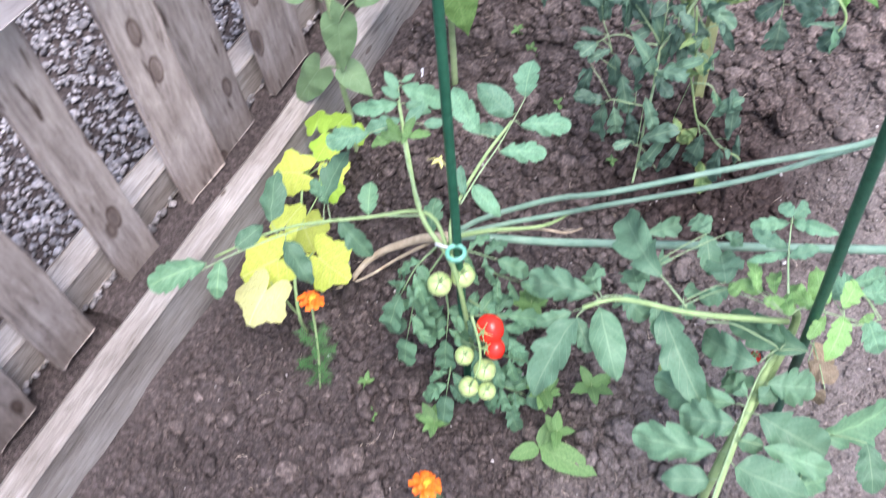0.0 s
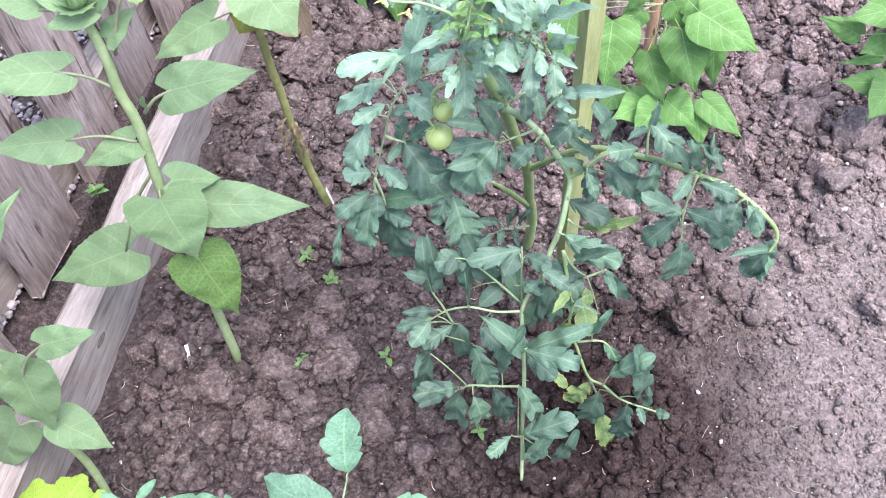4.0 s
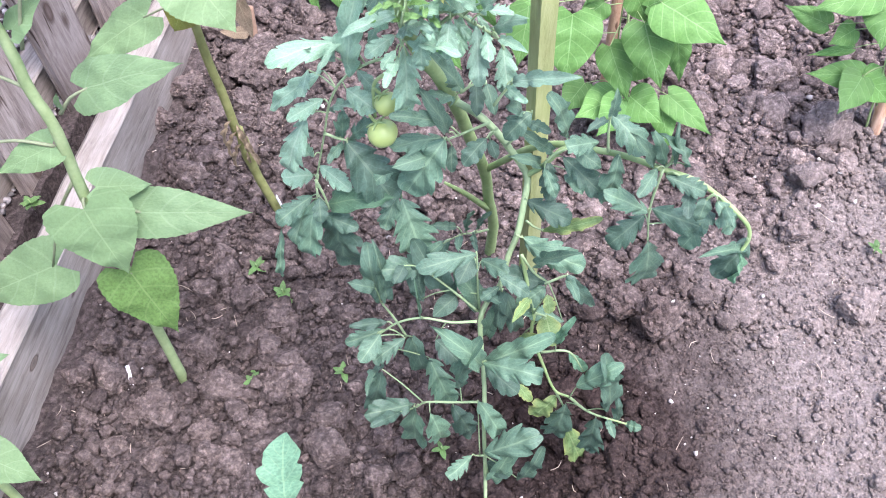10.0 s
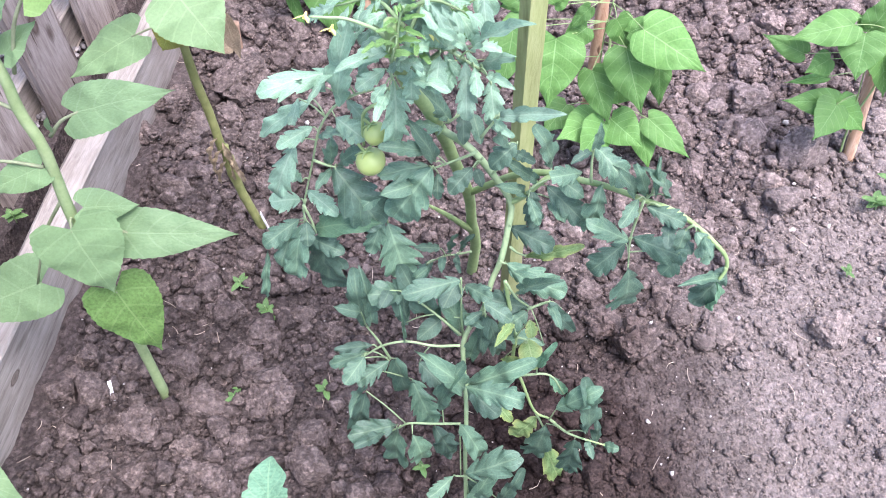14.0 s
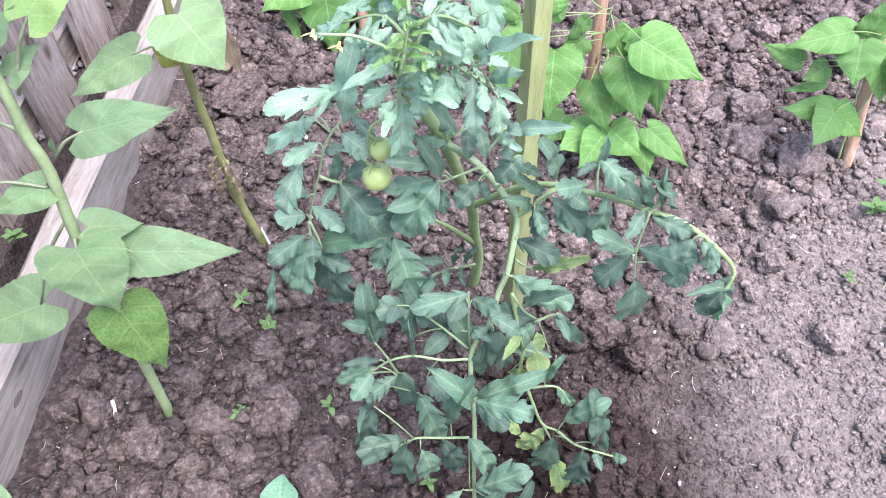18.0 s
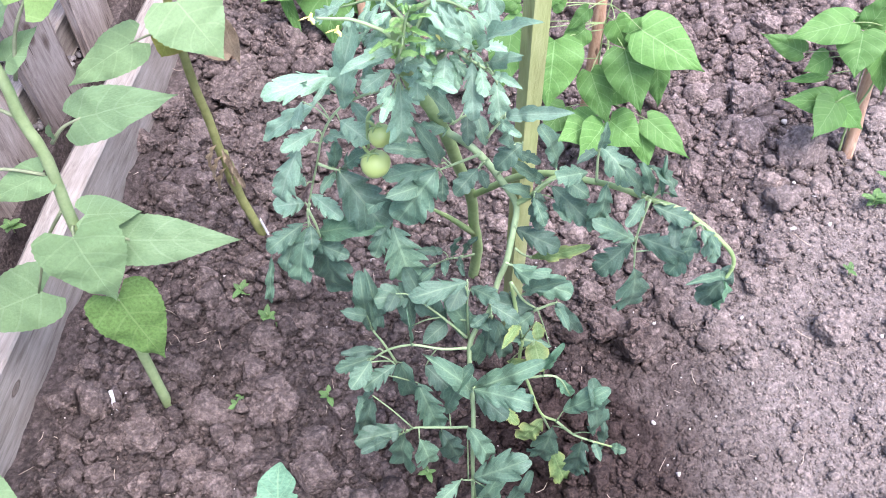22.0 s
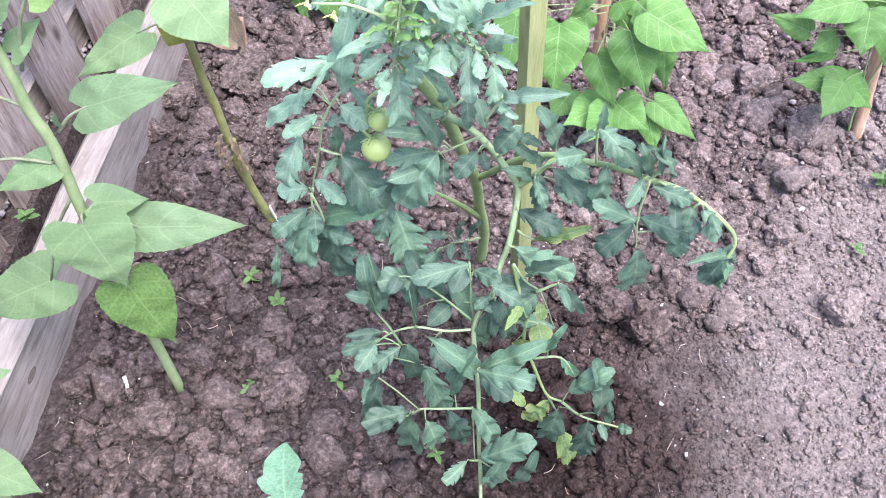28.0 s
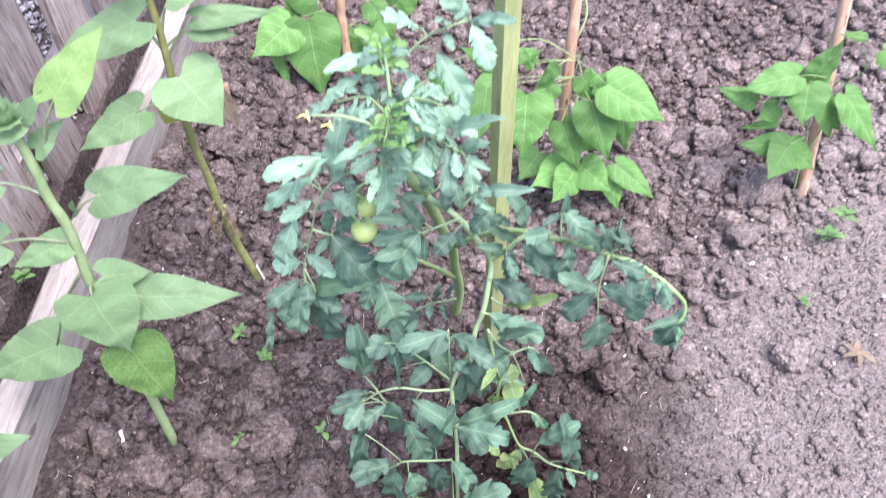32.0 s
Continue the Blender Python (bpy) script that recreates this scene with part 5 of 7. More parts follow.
def build_fruit_tomato():
    p = fruit_tomato
    stem(p, [(0.03, -0.45, -0.03), (0.02, -0.45, 0.2), (0.0, -0.44, 0.40), (-0.076, -0.383, 0.440), (-0.143, -0.275, 0.470), (-0.193, -0.189, 0.480)], 0.0055, 0.003)
    stem(p, [(0.0, -0.44, 0.40), (-0.027, -0.366, 0.430), (-0.015, -0.257, 0.450), (0.009, -0.158, 0.460)], 0.004, 0.0025)
    stem(p, [(0.0, -0.44, 0.39), (-0.070, -0.366, 0.420), (-0.179, -0.392, 0.400), (-0.329, -0.444, 0.370), (-0.436, -0.522, 0.340)], 0.004, 0.002)
    grown_leaf(p, [(-0.017, -0.348, 0.450), (-0.009, -0.279, 0.450), (0.004, -0.198, 0.450), (0.012, -0.095, 0.450)], [((0.012, -0.087, 0.450), (0.002, -0.046, 0.489), 0.85), ((0.004, -0.136, 0.450), (-0.060, -0.120, 0.483), 0.6), ((0.023, -0.152, 0.450), (0.097, -0.125, 0.451), 0.45), ((0.008, -0.221, 0.450), (0.075, -0.197, 0.449), 0.45), ((-0.039, -0.195, 0.450), (-0.096, -0.159, 0.498), 0.5), ((0.002, -0.173, 0.450), (-0.040, -0.185, 0.453), 0.6), ((-0.012, -0.305, 0.450), (0.040, -0.325, 0.420), 0.45), ((-0.016, -0.331, 0.450), (-0.036, -0.301, 0.477), 0.4)], TOMATO_PALE)
    grown_leaf(p, [(-0.071, -0.388, 0.470), (-0.129, -0.308, 0.470), (-0.177, -0.217, 0.470), (-0.218, -0.136, 0.470)], [((-0.197, -0.186, 0.470), (-0.261, -0.223, 0.470), 0.4), ((-0.211, -0.153, 0.470), (-0.236, -0.142, 0.492), 0.5), ((-0.207, -0.144, 0.470), (-0.133, -0.135, 0.442), 0.5), ((-0.176, -0.219, 0.470), (-0.227, -0.251, 0.468), 0.5), ((-0.167, -0.223, 0.470), (-0.147, -0.194, 0.484), 0.5), ((-0.134, -0.218, 0.470), (-0.103, -0.202, 0.470), 0.5), ((-0.220, -0.266, 0.470), (-0.277, -0.300, 0.473), 0.55), ((-0.211, -0.134, 0.470), (-0.195, -0.117, 0.477), 0.4), ((-0.200, -0.169, 0.470), (-0.230, -0.171, 0.483), 0.5), ((-0.184, -0.182, 0.470), (-0.144, -0.176, 0.456), 0.5)], TOMATO_PALE)
    grown_leaf(p, [(-0.130, -0.304, 0.475), (-0.148, -0.275, 0.475), (-0.164, -0.245, 0.475)], [((-0.155, -0.251, 0.475), (-0.201, -0.281, 0.473), 0.4), ((-0.152, -0.259, 0.475), (-0.118, -0.238, 0.476), 0.4), ((-0.158, -0.261, 0.475), (-0.187, -0.252, 0.495), 0.5), ((-0.155, -0.251, 0.475), (-0.149, -0.227, 0.490), 0.5), ((-0.151, -0.268, 0.475), (-0.186, -0.272, 0.488), 0.4), ((-0.151, -0.276, 0.475), (-0.147, -0.248, 0.494), 0.4)], WEEDLEAF)
    grown_leaf(p, [(-0.102, -0.341, 0.370), (-0.190, -0.372, 0.370), (-0.262, -0.409, 0.370), (-0.316, -0.450, 0.370), (-0.390, -0.523, 0.370), (-0.425, -0.567, 0.370)], [((-0.427, -0.552, 0.370), (-0.490, -0.617, 0.379), 0.5), ((-0.405, -0.537, 0.370), (-0.397, -0.589, 0.340), 0.6), ((-0.391, -0.507, 0.370), (-0.367, -0.460, 0.379), 0.6), ((-0.356, -0.437, 0.370), (-0.373, -0.372, 0.416), 0.55), ((-0.312, -0.465, 0.370), (-0.262, -0.505, 0.322), 0.5), ((-0.279, -0.371, 0.370), (-0.282, -0.293, 0.419), 0.48), ((-0.273, -0.369, 0.370), (-0.307, -0.354, 0.397), 0.5), ((-0.240, -0.392, 0.370), (-0.182, -0.422, 0.325), 0.5), ((-0.192, -0.368, 0.370), (-0.205, -0.328, 0.400), 0.7), ((-0.069, -0.370, 0.370), (-0.083, -0.328, 0.400), 0.6)], TOMATO_SOFT)
    # skirt round the stake
    compound_leaf(p, (-0.037, -0.402, 0.400), (-0.083, -0.486, 0.340), 0.066, 3, 0.01, None, 0.3, 0.9)
    compound_leaf(p, (-0.029, -0.398, 0.380), (-0.077, -0.511, 0.220), 0.060, 3, 0.02, None, 0.3, 0.9)
    compound_leaf(p, (-0.020, -0.395, 0.380), (0.056, -0.381, 0.360), 0.050, 2, 0.01)
    compound_leaf(p, (-0.026, -0.430, 0.280), (-0.014, -0.478, 0.200), 0.062, 3, 0.01)
    compound_leaf(p, (-0.010, -0.450, 0.240), (0.087, -0.418, 0.240), 0.052, 3, 0.01)
    compound_leaf(p, (0.006, -0.472, 0.200), (0.132, -0.457, 0.160), 0.050, 3, 0.01)
    compound_leaf(p, (-0.002, -0.492, 0.140), (0.003, -0.544, 0.100), 0.050, 2, 0.01)
    compound_leaf(p, (0.056, -0.497, 0.140), (0.142, -0.487, 0.080), 0.048, 3, 0.01)
    compound_leaf(p, (0.041, -0.371, 0.300), (0.092, -0.366, 0.280), 0.040, 2, 0.01)
    compound_leaf(p, (0.012, -0.418, 0.260), (0.095, -0.442, 0.200), 0.046, 3, 0.01, TOMATO_PALE)
    compound_leaf(p, (0.044, -0.466, 0.120), (0.116, -0.512, 0.060), 0.046, 3, 0.01)
    fruit(p, (-0.021, -0.458, 0.360), 0.0215, GREEN_FRUIT, (0.2, -0.3, 1))
    fruit(p, (0.011, -0.429, 0.360), 0.0215, GREEN_FRUIT, (0.1, -0.3, 1))
    fruit(p, (0.076, -0.482, 0.300), 0.026, RED_FRUIT, (-0.2, -0.5, 0.4))
    fruit(p, (0.093, -0.506, 0.280), 0.0195, RED_FRUIT, (-0.6, -0.3, 0.4))
    fruit(p, (0.041, -0.522, 0.250), 0.0175, GREEN_FRUIT, (0.2, -0.3, 1))
    fruit(p, (0.082, -0.532, 0.240), 0.0200, GREEN_FRUIT, (0.2, -0.2, 1))
    fruit(p, (0.062, -0.563, 0.220), 0.0180, GREEN_FRUIT, (0.3, -0.2, 1))
    fruit(p, (0.093, -0.556, 0.210), 0.0165, GREEN_FRUIT, (0.1, -0.2, 1))
    stem(p, [(0.048, -0.489, 0.340), (0.069, -0.516, 0.300), (0.075, -0.533, 0.270), (0.071, -0.553, 0.240)], 0.0028, 0.002, None, "truss")
    flower(p, (-0.085, -0.275, 0.450), 0.020, YELLOW_PETAL, 6)


build_fruit_tomato()

# ---- large-leaved tomato by the second green stake ----
leafy_tomato = thing("tomato_plant", (0.50, -0.55, 0.0), "large-leaved tomato plant spreading round a green stake", "tomato plant", "tomato plants")


def build_leafy_tomato():
    p = leafy_tomato
    stem(p, [(0.50, -0.55, -0.03), (0.50, -0.54, 0.2), (0.542, -0.379, 0.380), (0.520, -0.393, 0.480)], 0.009, 0.006)
    stem(p, [(0.528, -0.399, 0.360), (0.500, -0.553, 0.360), (0.488, -0.659, 0.340), (0.486, -0.717, 0.300)], 0.007, 0.003)
    stem(p, [(0.527, -0.391, 0.430), (0.392, -0.445, 0.470), (0.284, -0.455, 0.470), (0.231, -0.482, 0.460)], 0.005, 0.003)
    grown_leaf(p, [(0.412, -0.419, 0.420), (0.355, -0.417, 0.420), (0.297, -0.418, 0.420), (0.256, -0.428, 0.420), (0.232, -0.461, 0.420)], [((0.223, -0.479, 0.419), (0.188, -0.585, 0.396), 0.52), ((0.212, -0.466, 0.409), (0.171, -0.495, 0.398), 0.52), ((0.221, -0.469, 0.405), (0.251, -0.506, 0.385), 0.52), ((0.254, -0.458, 0.432), (0.299, -0.539, 0.402), 0.51), ((0.236, -0.431, 0.422), (0.134, -0.426, 0.404), 0.45), ((0.240, -0.414, 0.406), (0.208, -0.356, 0.383), 0.49), ((0.274, -0.437, 0.426), (0.284, -0.432, 0.405), 1.06), ((0.283, -0.420, 0.427), (0.324, -0.437, 0.399), 0.74), ((0.302, -0.398, 0.412), (0.277, -0.331, 0.383), 0.53), ((0.332, -0.414, 0.420), (0.348, -0.456, 0.410), 0.56), ((0.344, -0.422, 0.423), (0.413, -0.536, 0.409), 0.41), ((0.367, -0.411, 0.417), (0.396, -0.404, 0.402), 0.80), ((0.371, -0.383, 0.408), (0.392, -0.338, 0.383), 0.48)], TOMATO_FRONT)
    grown_leaf(p, [(0.379, -0.433, 0.460), (0.354, -0.410, 0.460), (0.327, -0.387, 0.460), (0.313, -0.373, 0.460)], [((0.330, -0.395, 0.465), (0.230, -0.288, 0.451), 0.43), ((0.318, -0.377, 0.458), (0.334, -0.313, 0.428), 0.31), ((0.290, -0.313, 0.453), (0.347, -0.256, 0.426), 0.38), ((0.382, -0.283, 0.453), (0.354, -0.246, 0.441), 0.70), ((0.379, -0.286, 0.451), (0.398, -0.334, 0.440), 0.68), ((0.407, -0.291, 0.471), (0.441, -0.276, 0.441), 0.46), ((0.425, -0.368, 0.456), (0.406, -0.295, 0.436), 0.68), ((0.432, -0.370, 0.446), (0.402, -0.393, 0.424), 0.69)], TOMATO_FRONT)
    grown_leaf(p, [(0.502, -0.428, 0.560), (0.492, -0.363, 0.560), (0.487, -0.301, 0.560)], [((0.486, -0.307, 0.572), (0.469, -0.287, 0.573), 0.83), ((0.488, -0.301, 0.563), (0.507, -0.270, 0.564), 0.65), ((0.488, -0.307, 0.562), (0.532, -0.325, 0.582), 0.40), ((0.486, -0.302, 0.551), (0.443, -0.318, 0.549), 0.47), ((0.492, -0.344, 0.548), (0.447, -0.341, 0.558), 0.48), ((0.494, -0.352, 0.546), (0.454, -0.376, 0.546), 0.31), ((0.493, -0.368, 0.560), (0.520, -0.358, 0.580), 0.58)], TOMATO_PALE)
    grown_leaf(p, [(0.516, -0.426, 0.500), (0.532, -0.406, 0.500), (0.555, -0.403, 0.500), (0.609, -0.404, 0.500)], [((0.559, -0.395, 0.498), (0.542, -0.326, 0.495), 0.42), ((0.547, -0.408, 0.504), (0.512, -0.369, 0.494), 0.53), ((0.492, -0.396, 0.502), (0.484, -0.347, 0.495), 0.44), ((0.467, -0.399, 0.503), (0.456, -0.356, 0.514), 0.42), ((0.477, -0.386, 0.487), (0.443, -0.383, 0.488), 0.64), ((0.589, -0.403, 0.503), (0.586, -0.458, 0.495), 0.60), ((0.586, -0.384, 0.493), (0.601, -0.346, 0.505), 0.76), ((0.518, -0.434, 0.515), (0.502, -0.395, 0.506), 0.52), ((0.608, -0.410, 0.506), (0.622, -0.400, 0.517), 0.57), ((0.566, -0.405, 0.492), (0.554, -0.439, 0.495), 0.52), ((0.447, -0.401, 0.486), (0.429, -0.389, 0.483), 0.94), ((0.477, -0.412, 0.505), (0.505, -0.414, 0.507), 0.70)], TOMATO_LIME)
    grown_leaf(p, [(0.604, -0.388, 0.460), (0.626, -0.380, 0.460), (0.648, -0.363, 0.460)], [((0.627, -0.375, 0.468), (0.657, -0.404, 0.438), 0.72), ((0.603, -0.309, 0.455), (0.659, -0.271, 0.444), 0.50), ((0.616, -0.330, 0.463), (0.667, -0.295, 0.441), 0.48), ((0.575, -0.345, 0.457), (0.613, -0.302, 0.449), 0.72)], TOMATO_PALE)
    grown_leaf(p, [(0.413, -0.430, 0.430), (0.453, -0.421, 0.430), (0.506, -0.434, 0.430), (0.523, -0.443, 0.430)], [((0.562, -0.433, 0.432), (0.446, -0.398, 0.401), 0.42), ((0.528, -0.436, 0.439), (0.484, -0.387, 0.415), 0.36), ((0.497, -0.475, 0.428), (0.412, -0.447, 0.401), 0.57)], TOMATO_FRONT)
    grown_leaf(p, [(0.523, -0.422, 0.380), (0.509, -0.462, 0.380), (0.499, -0.524, 0.380), (0.491, -0.592, 0.380), (0.483, -0.657, 0.380), (0.480, -0.692, 0.380)], [((0.483, -0.524, 0.378), (0.375, -0.525, 0.354), 0.50), ((0.495, -0.490, 0.368), (0.484, -0.456, 0.351), 0.78), ((0.474, -0.602, 0.368), (0.368, -0.617, 0.355), 0.47), ((0.473, -0.647, 0.366), (0.416, -0.662, 0.352), 0.68), ((0.523, -0.481, 0.389), (0.592, -0.458, 0.369), 0.67), ((0.520, -0.534, 0.386), (0.622, -0.553, 0.360), 0.66), ((0.532, -0.580, 0.387), (0.630, -0.580, 0.365), 0.39), ((0.502, -0.617, 0.372), (0.597, -0.628, 0.363), 0.63), ((0.501, -0.574, 0.377), (0.537, -0.575, 0.354), 0.67), ((0.488, -0.561, 0.391), (0.418, -0.566, 0.368), 0.68), ((0.495, -0.508, 0.385), (0.459, -0.468, 0.357), 0.56), ((0.510, -0.506, 0.390), (0.549, -0.480, 0.365), 0.52), ((0.486, -0.570, 0.367), (0.462, -0.546, 0.358), 0.73)], TOMATO_FRONT)
    grown_leaf(p, [(0.594, -0.492, 0.340), (0.613, -0.505, 0.340), (0.629, -0.509, 0.340)], [((0.612, -0.511, 0.330), (0.725, -0.443, 0.321), 0.51), ((0.677, -0.512, 0.355), (0.699, -0.567, 0.337), 0.70), ((0.597, -0.597, 0.325), (0.649, -0.559, 0.295), 0.53)], TOMATO_SOFT)
    grown_leaf(p, [(0.563, -0.372, 0.360), (0.580, -0.376, 0.360)], [((0.581, -0.366, 0.351), (0.616, -0.389, 0.329), 0.67), ((0.576, -0.410, 0.363), (0.618, -0.422, 0.355), 0.69), ((0.608, -0.446, 0.356), (0.601, -0.460, 0.327), 0.64)], DRYLEAF)
    fruit(p, (0.380, -0.360, 0.100), 0.017, GREEN_FRUIT)
    fruit(p, (0.506, -0.393, 0.300), 0.010, RED_FRUIT)


DRYLEAF = leaf_material("dry_leaf", (0.29, 0.225, 0.16), (0.38, 0.31, 0.22), None, 0.8, 0.2, 0.05, 6)
build_leafy_tomato()

# ---- sunflowers ----


def sun_leaf(plant, node, base, tip, broad, material=None, narrow=False):
    """A leaf from its base to its tip, on a stalk from the stem's node; broad: its breadth as a share of its length."""
    o = plant.location
    n, a, b = Vector(node) - o, Vector(base) - o, Vector(tip) - o
    up = Vector((0.12 + RNG.uniform(-0.2, 0.2), -0.65 + RNG.uniform(-0.15, 0.15), 0.75))
    size = (b - a).length
    leaf = place_blade("leaf", RNG.choice(SUN_NARROW if narrow else SUNF), material or SUNLEAF, plant, a, b - a, up, size, broad / (0.42 if narrow else 0.86))
    if (n - a).length > 0.012:
        v, f = tube_data([n, n.lerp(a, 0.5) + Vector((0, 0, 0.10 * (n - a).length)), a + (b - a) * 0.04], 0.0026, 0.0017, 6, 4)
        put("petiole", mesh_of("petiole", v, f), PETIOLE, plant)
    return leaf


def bud(plant, at, r):
    """Closed green sunflower head: pointed bracts round a disc."""
    o = plant.location
    c = Vector(at) - o
    V, Fc = [], []
    for ring, (n, lift, spread) in enumerate(((9, 0.9, 0.5), (11, 0.5, 0.85), (12, 0.1, 1.1))):
        for k in range(n):
            a = 6.283 * k / n + ring * 0.3
            d = Vector((math.cos(a), math.sin(a), 0))
            s = Vector((-d.y, d.x, 0))
            i = len(V)
            q = [c + d * r * 0.35 - s * r * 0.2, c + d * r * 0.35 + s * r * 0.2, c + d * r * 0.7 * spread + s * r * 0.22 + Vector((0, 0, r * lift * 0.6)),
                 c + d * r * 0.7 * spread - s * r * 0.22 + Vector((0, 0, r * lift * 0.6)), c + d * r * spread + Vector((0, 0, r * (lift + 0.1)))]
            V += q
            Fc += [(i, i + 1, i + 2, i + 3), (i + 3, i + 2, i + 4)]
    put("flower_bud", mesh_of("flower_bud", V, Fc, None, False), SUNLEAF, plant)


def build_sunflowers():
    p = thing("sunflower", (-0.288, 0.303, 0), "young green sunflower with heart-shaped leaves, not yet open", "sunflower", "sunflowers")
    stem(p, [(-0.306, 0.302, -0.060), (-0.304, 0.300, -0.011), (-0.300, 0.300, 0.119), (-0.295, 0.300, 0.317), (-0.294, 0.300, 0.472), (-0.283, 0.300, 0.594), (-0.287, 0.300, 0.659), (-0.284, 0.300, 0.699), (-0.284, 0.300, 0.738), (-0.287, 0.300, 0.770)], 0.0088, 0.0055, SUNSTEM)
    bud(p, (-0.287, 0.300, 0.786), 0.024)
    sun_leaf(p, (-0.267, 0.300, 0.621), (-0.225, 0.300, 0.658), (-0.106, 0.280, 0.712), 0.48)
    sun_leaf(p, (-0.295, 0.300, 0.569), (-0.385, 0.300, 0.571), (-0.495, 0.280, 0.576), 0.56)
    sun_leaf(p, (-0.298, 0.300, 0.506), (-0.390, 0.300, 0.330), (-0.534, 0.270, 0.280), 0.61)
    sun_leaf(p, (-0.292, 0.300, 0.569), (-0.299, 0.300, 0.569), (-0.377, 0.280, 0.541), 0.54)
    sun_leaf(p, (-0.285, 0.300, 0.495), (-0.273, 0.300, 0.495), (-0.211, 0.320, 0.476), 0.73)
    sun_leaf(p, (-0.287, 0.300, 0.659), (-0.350, 0.300, 0.689), (-0.479, 0.270, 0.699), 0.41)
    sun_leaf(p, (-0.280, 0.300, 0.764), (-0.332, 0.300, 0.778), (-0.381, 0.290, 0.816), 0.52, None, True)
    sun_leaf(p, (-0.279, 0.300, 0.768), (-0.266, 0.300, 0.777), (-0.329, 0.280, 0.770), 0.43, None, True)
    sun_leaf(p, (-0.281, 0.300, 0.772), (-0.270, 0.300, 0.780), (-0.235, 0.300, 0.824), 0.42, None, True)
    sun_leaf(p, (-0.274, 0.300, 0.730), (-0.270, 0.300, 0.740), (-0.231, 0.310, 0.776), 0.63)
    sun_leaf(p, (-0.284, 0.300, 0.772), (-0.295, 0.300, 0.780), (-0.338, 0.300, 0.800), 0.41, None, True)
    sun_leaf(p, (-0.283, 0.300, 0.776), (-0.280, 0.300, 0.784), (-0.274, 0.300, 0.819), 0.51, None, True)
    sun_leaf(p, (-0.267, 0.300, 0.625), (-0.265, 0.300, 0.631), (-0.256, 0.290, 0.659), 0.43)
    sun_leaf(p, (-0.294, 0.300, 0.468), (-0.238, 0.300, 0.444), (-0.091, 0.300, 0.442), 0.47)
    sun_leaf(p, (-0.294, 0.300, 0.476), (-0.283, 0.270, 0.488), (-0.256, 0.240, 0.380), 0.98)
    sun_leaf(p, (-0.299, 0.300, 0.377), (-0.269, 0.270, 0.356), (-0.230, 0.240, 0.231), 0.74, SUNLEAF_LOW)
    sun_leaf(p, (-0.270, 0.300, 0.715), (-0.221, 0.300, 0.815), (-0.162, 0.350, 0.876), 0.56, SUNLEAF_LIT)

    p = thing("sunflower", (-0.182, 0.655, 0), "sunflower with a brown-scarred lower stem and broad leaves", "sunflower", "sunflowers")
    stem(p, [(-0.176, 0.655, -0.033), (-0.192, 0.655, 0.041), (-0.207, 0.655, 0.127), (-0.212, 0.655, 0.209), (-0.213, 0.655, 0.238)], 0.0085, 0.0078, SUNSTEM_OLD, "stem", ((0.62, 0.05, 0.45), (0.72, 0.04, 0.3)))
    stem(p, [(-0.218, 0.655, 0.227), (-0.220, 0.655, 0.310), (-0.226, 0.655, 0.392), (-0.227, 0.655, 0.464), (-0.227, 0.655, 0.519), (-0.224, 0.655, 0.565), (-0.221, 0.655, 0.614), (-0.220, 0.655, 0.655), (-0.219, 0.655, 0.695), (-0.209, 0.655, 0.746)], 0.0078, 0.0052, SUNSTEM_OLD, "upper_stem")
    sun_leaf(p, (-0.228, 0.655, 0.507), (-0.201, 0.625, 0.571), (-0.141, 0.585, 0.502), 1.19)
    sun_leaf(p, (-0.228, 0.655, 0.493), (-0.297, 0.655, 0.478), (-0.419, 0.625, 0.419), 0.53)
    sun_leaf(p, (-0.230, 0.655, 0.486), (-0.240, 0.655, 0.488), (-0.261, 0.645, 0.453), 1.36, SUNLEAF_OLD)
    sun_leaf(p, (-0.221, 0.655, 0.587), (-0.156, 0.655, 0.656), (-0.036, 0.655, 0.666), 0.31)
    sun_leaf(p, (-0.220, 0.655, 0.604), (-0.166, 0.655, 0.636), (-0.102, 0.645, 0.631), 0.57)
    sun_leaf(p, (-0.224, 0.655, 0.598), (-0.251, 0.655, 0.654), (-0.415, 0.635, 0.593), 0.42)
    sun_leaf(p, (-0.218, 0.655, 0.630), (-0.188, 0.655, 0.699), (-0.100, 0.675, 0.739), 0.57)
    sun_leaf(p, (-0.211, 0.655, 0.728), (-0.228, 0.655, 0.756), (-0.318, 0.675, 0.764), 0.69)
    for k in range(9):
        q = Vector((-0.205, 0.650, 0.195)).lerp(Vector((-0.209, 0.645, 0.275)), k / 8) - p.location + Vector((0.006 * math.sin(k * 2.2), -0.008, 0))
        place_blade("withered_leaf", TOM[5], DRYLEAF, p, q, (0.8 * math.sin(k * 2.2), -0.4, -1.2), (math.sin(k * 2.2), -1, 0.3), 0.030 + 0.014 * (k % 3), 0.6)
    sun_leaf(p, (-0.209, 0.655, 0.518), (-0.154, 0.660, 0.512), (-0.141, 0.640, 0.440), 0.38, DRYLEAF, True)

    p = thing("sunflower", (-0.458, 0.020, 0), "short young sunflower with a green bud against the edging board", "sunflower", "sunflowers")
    stem(p, [(-0.458, 0.020, -0.030), (-0.468, 0.050, 0.094), (-0.469, 0.050, 0.220), (-0.456, 0.050, 0.358), (-0.454, 0.050, 0.462), (-0.461, 0.050, 0.515)], 0.0072, 0.0050, SUNSTEM)
    bud(p, (-0.471, 0.050, 0.533), 0.036)
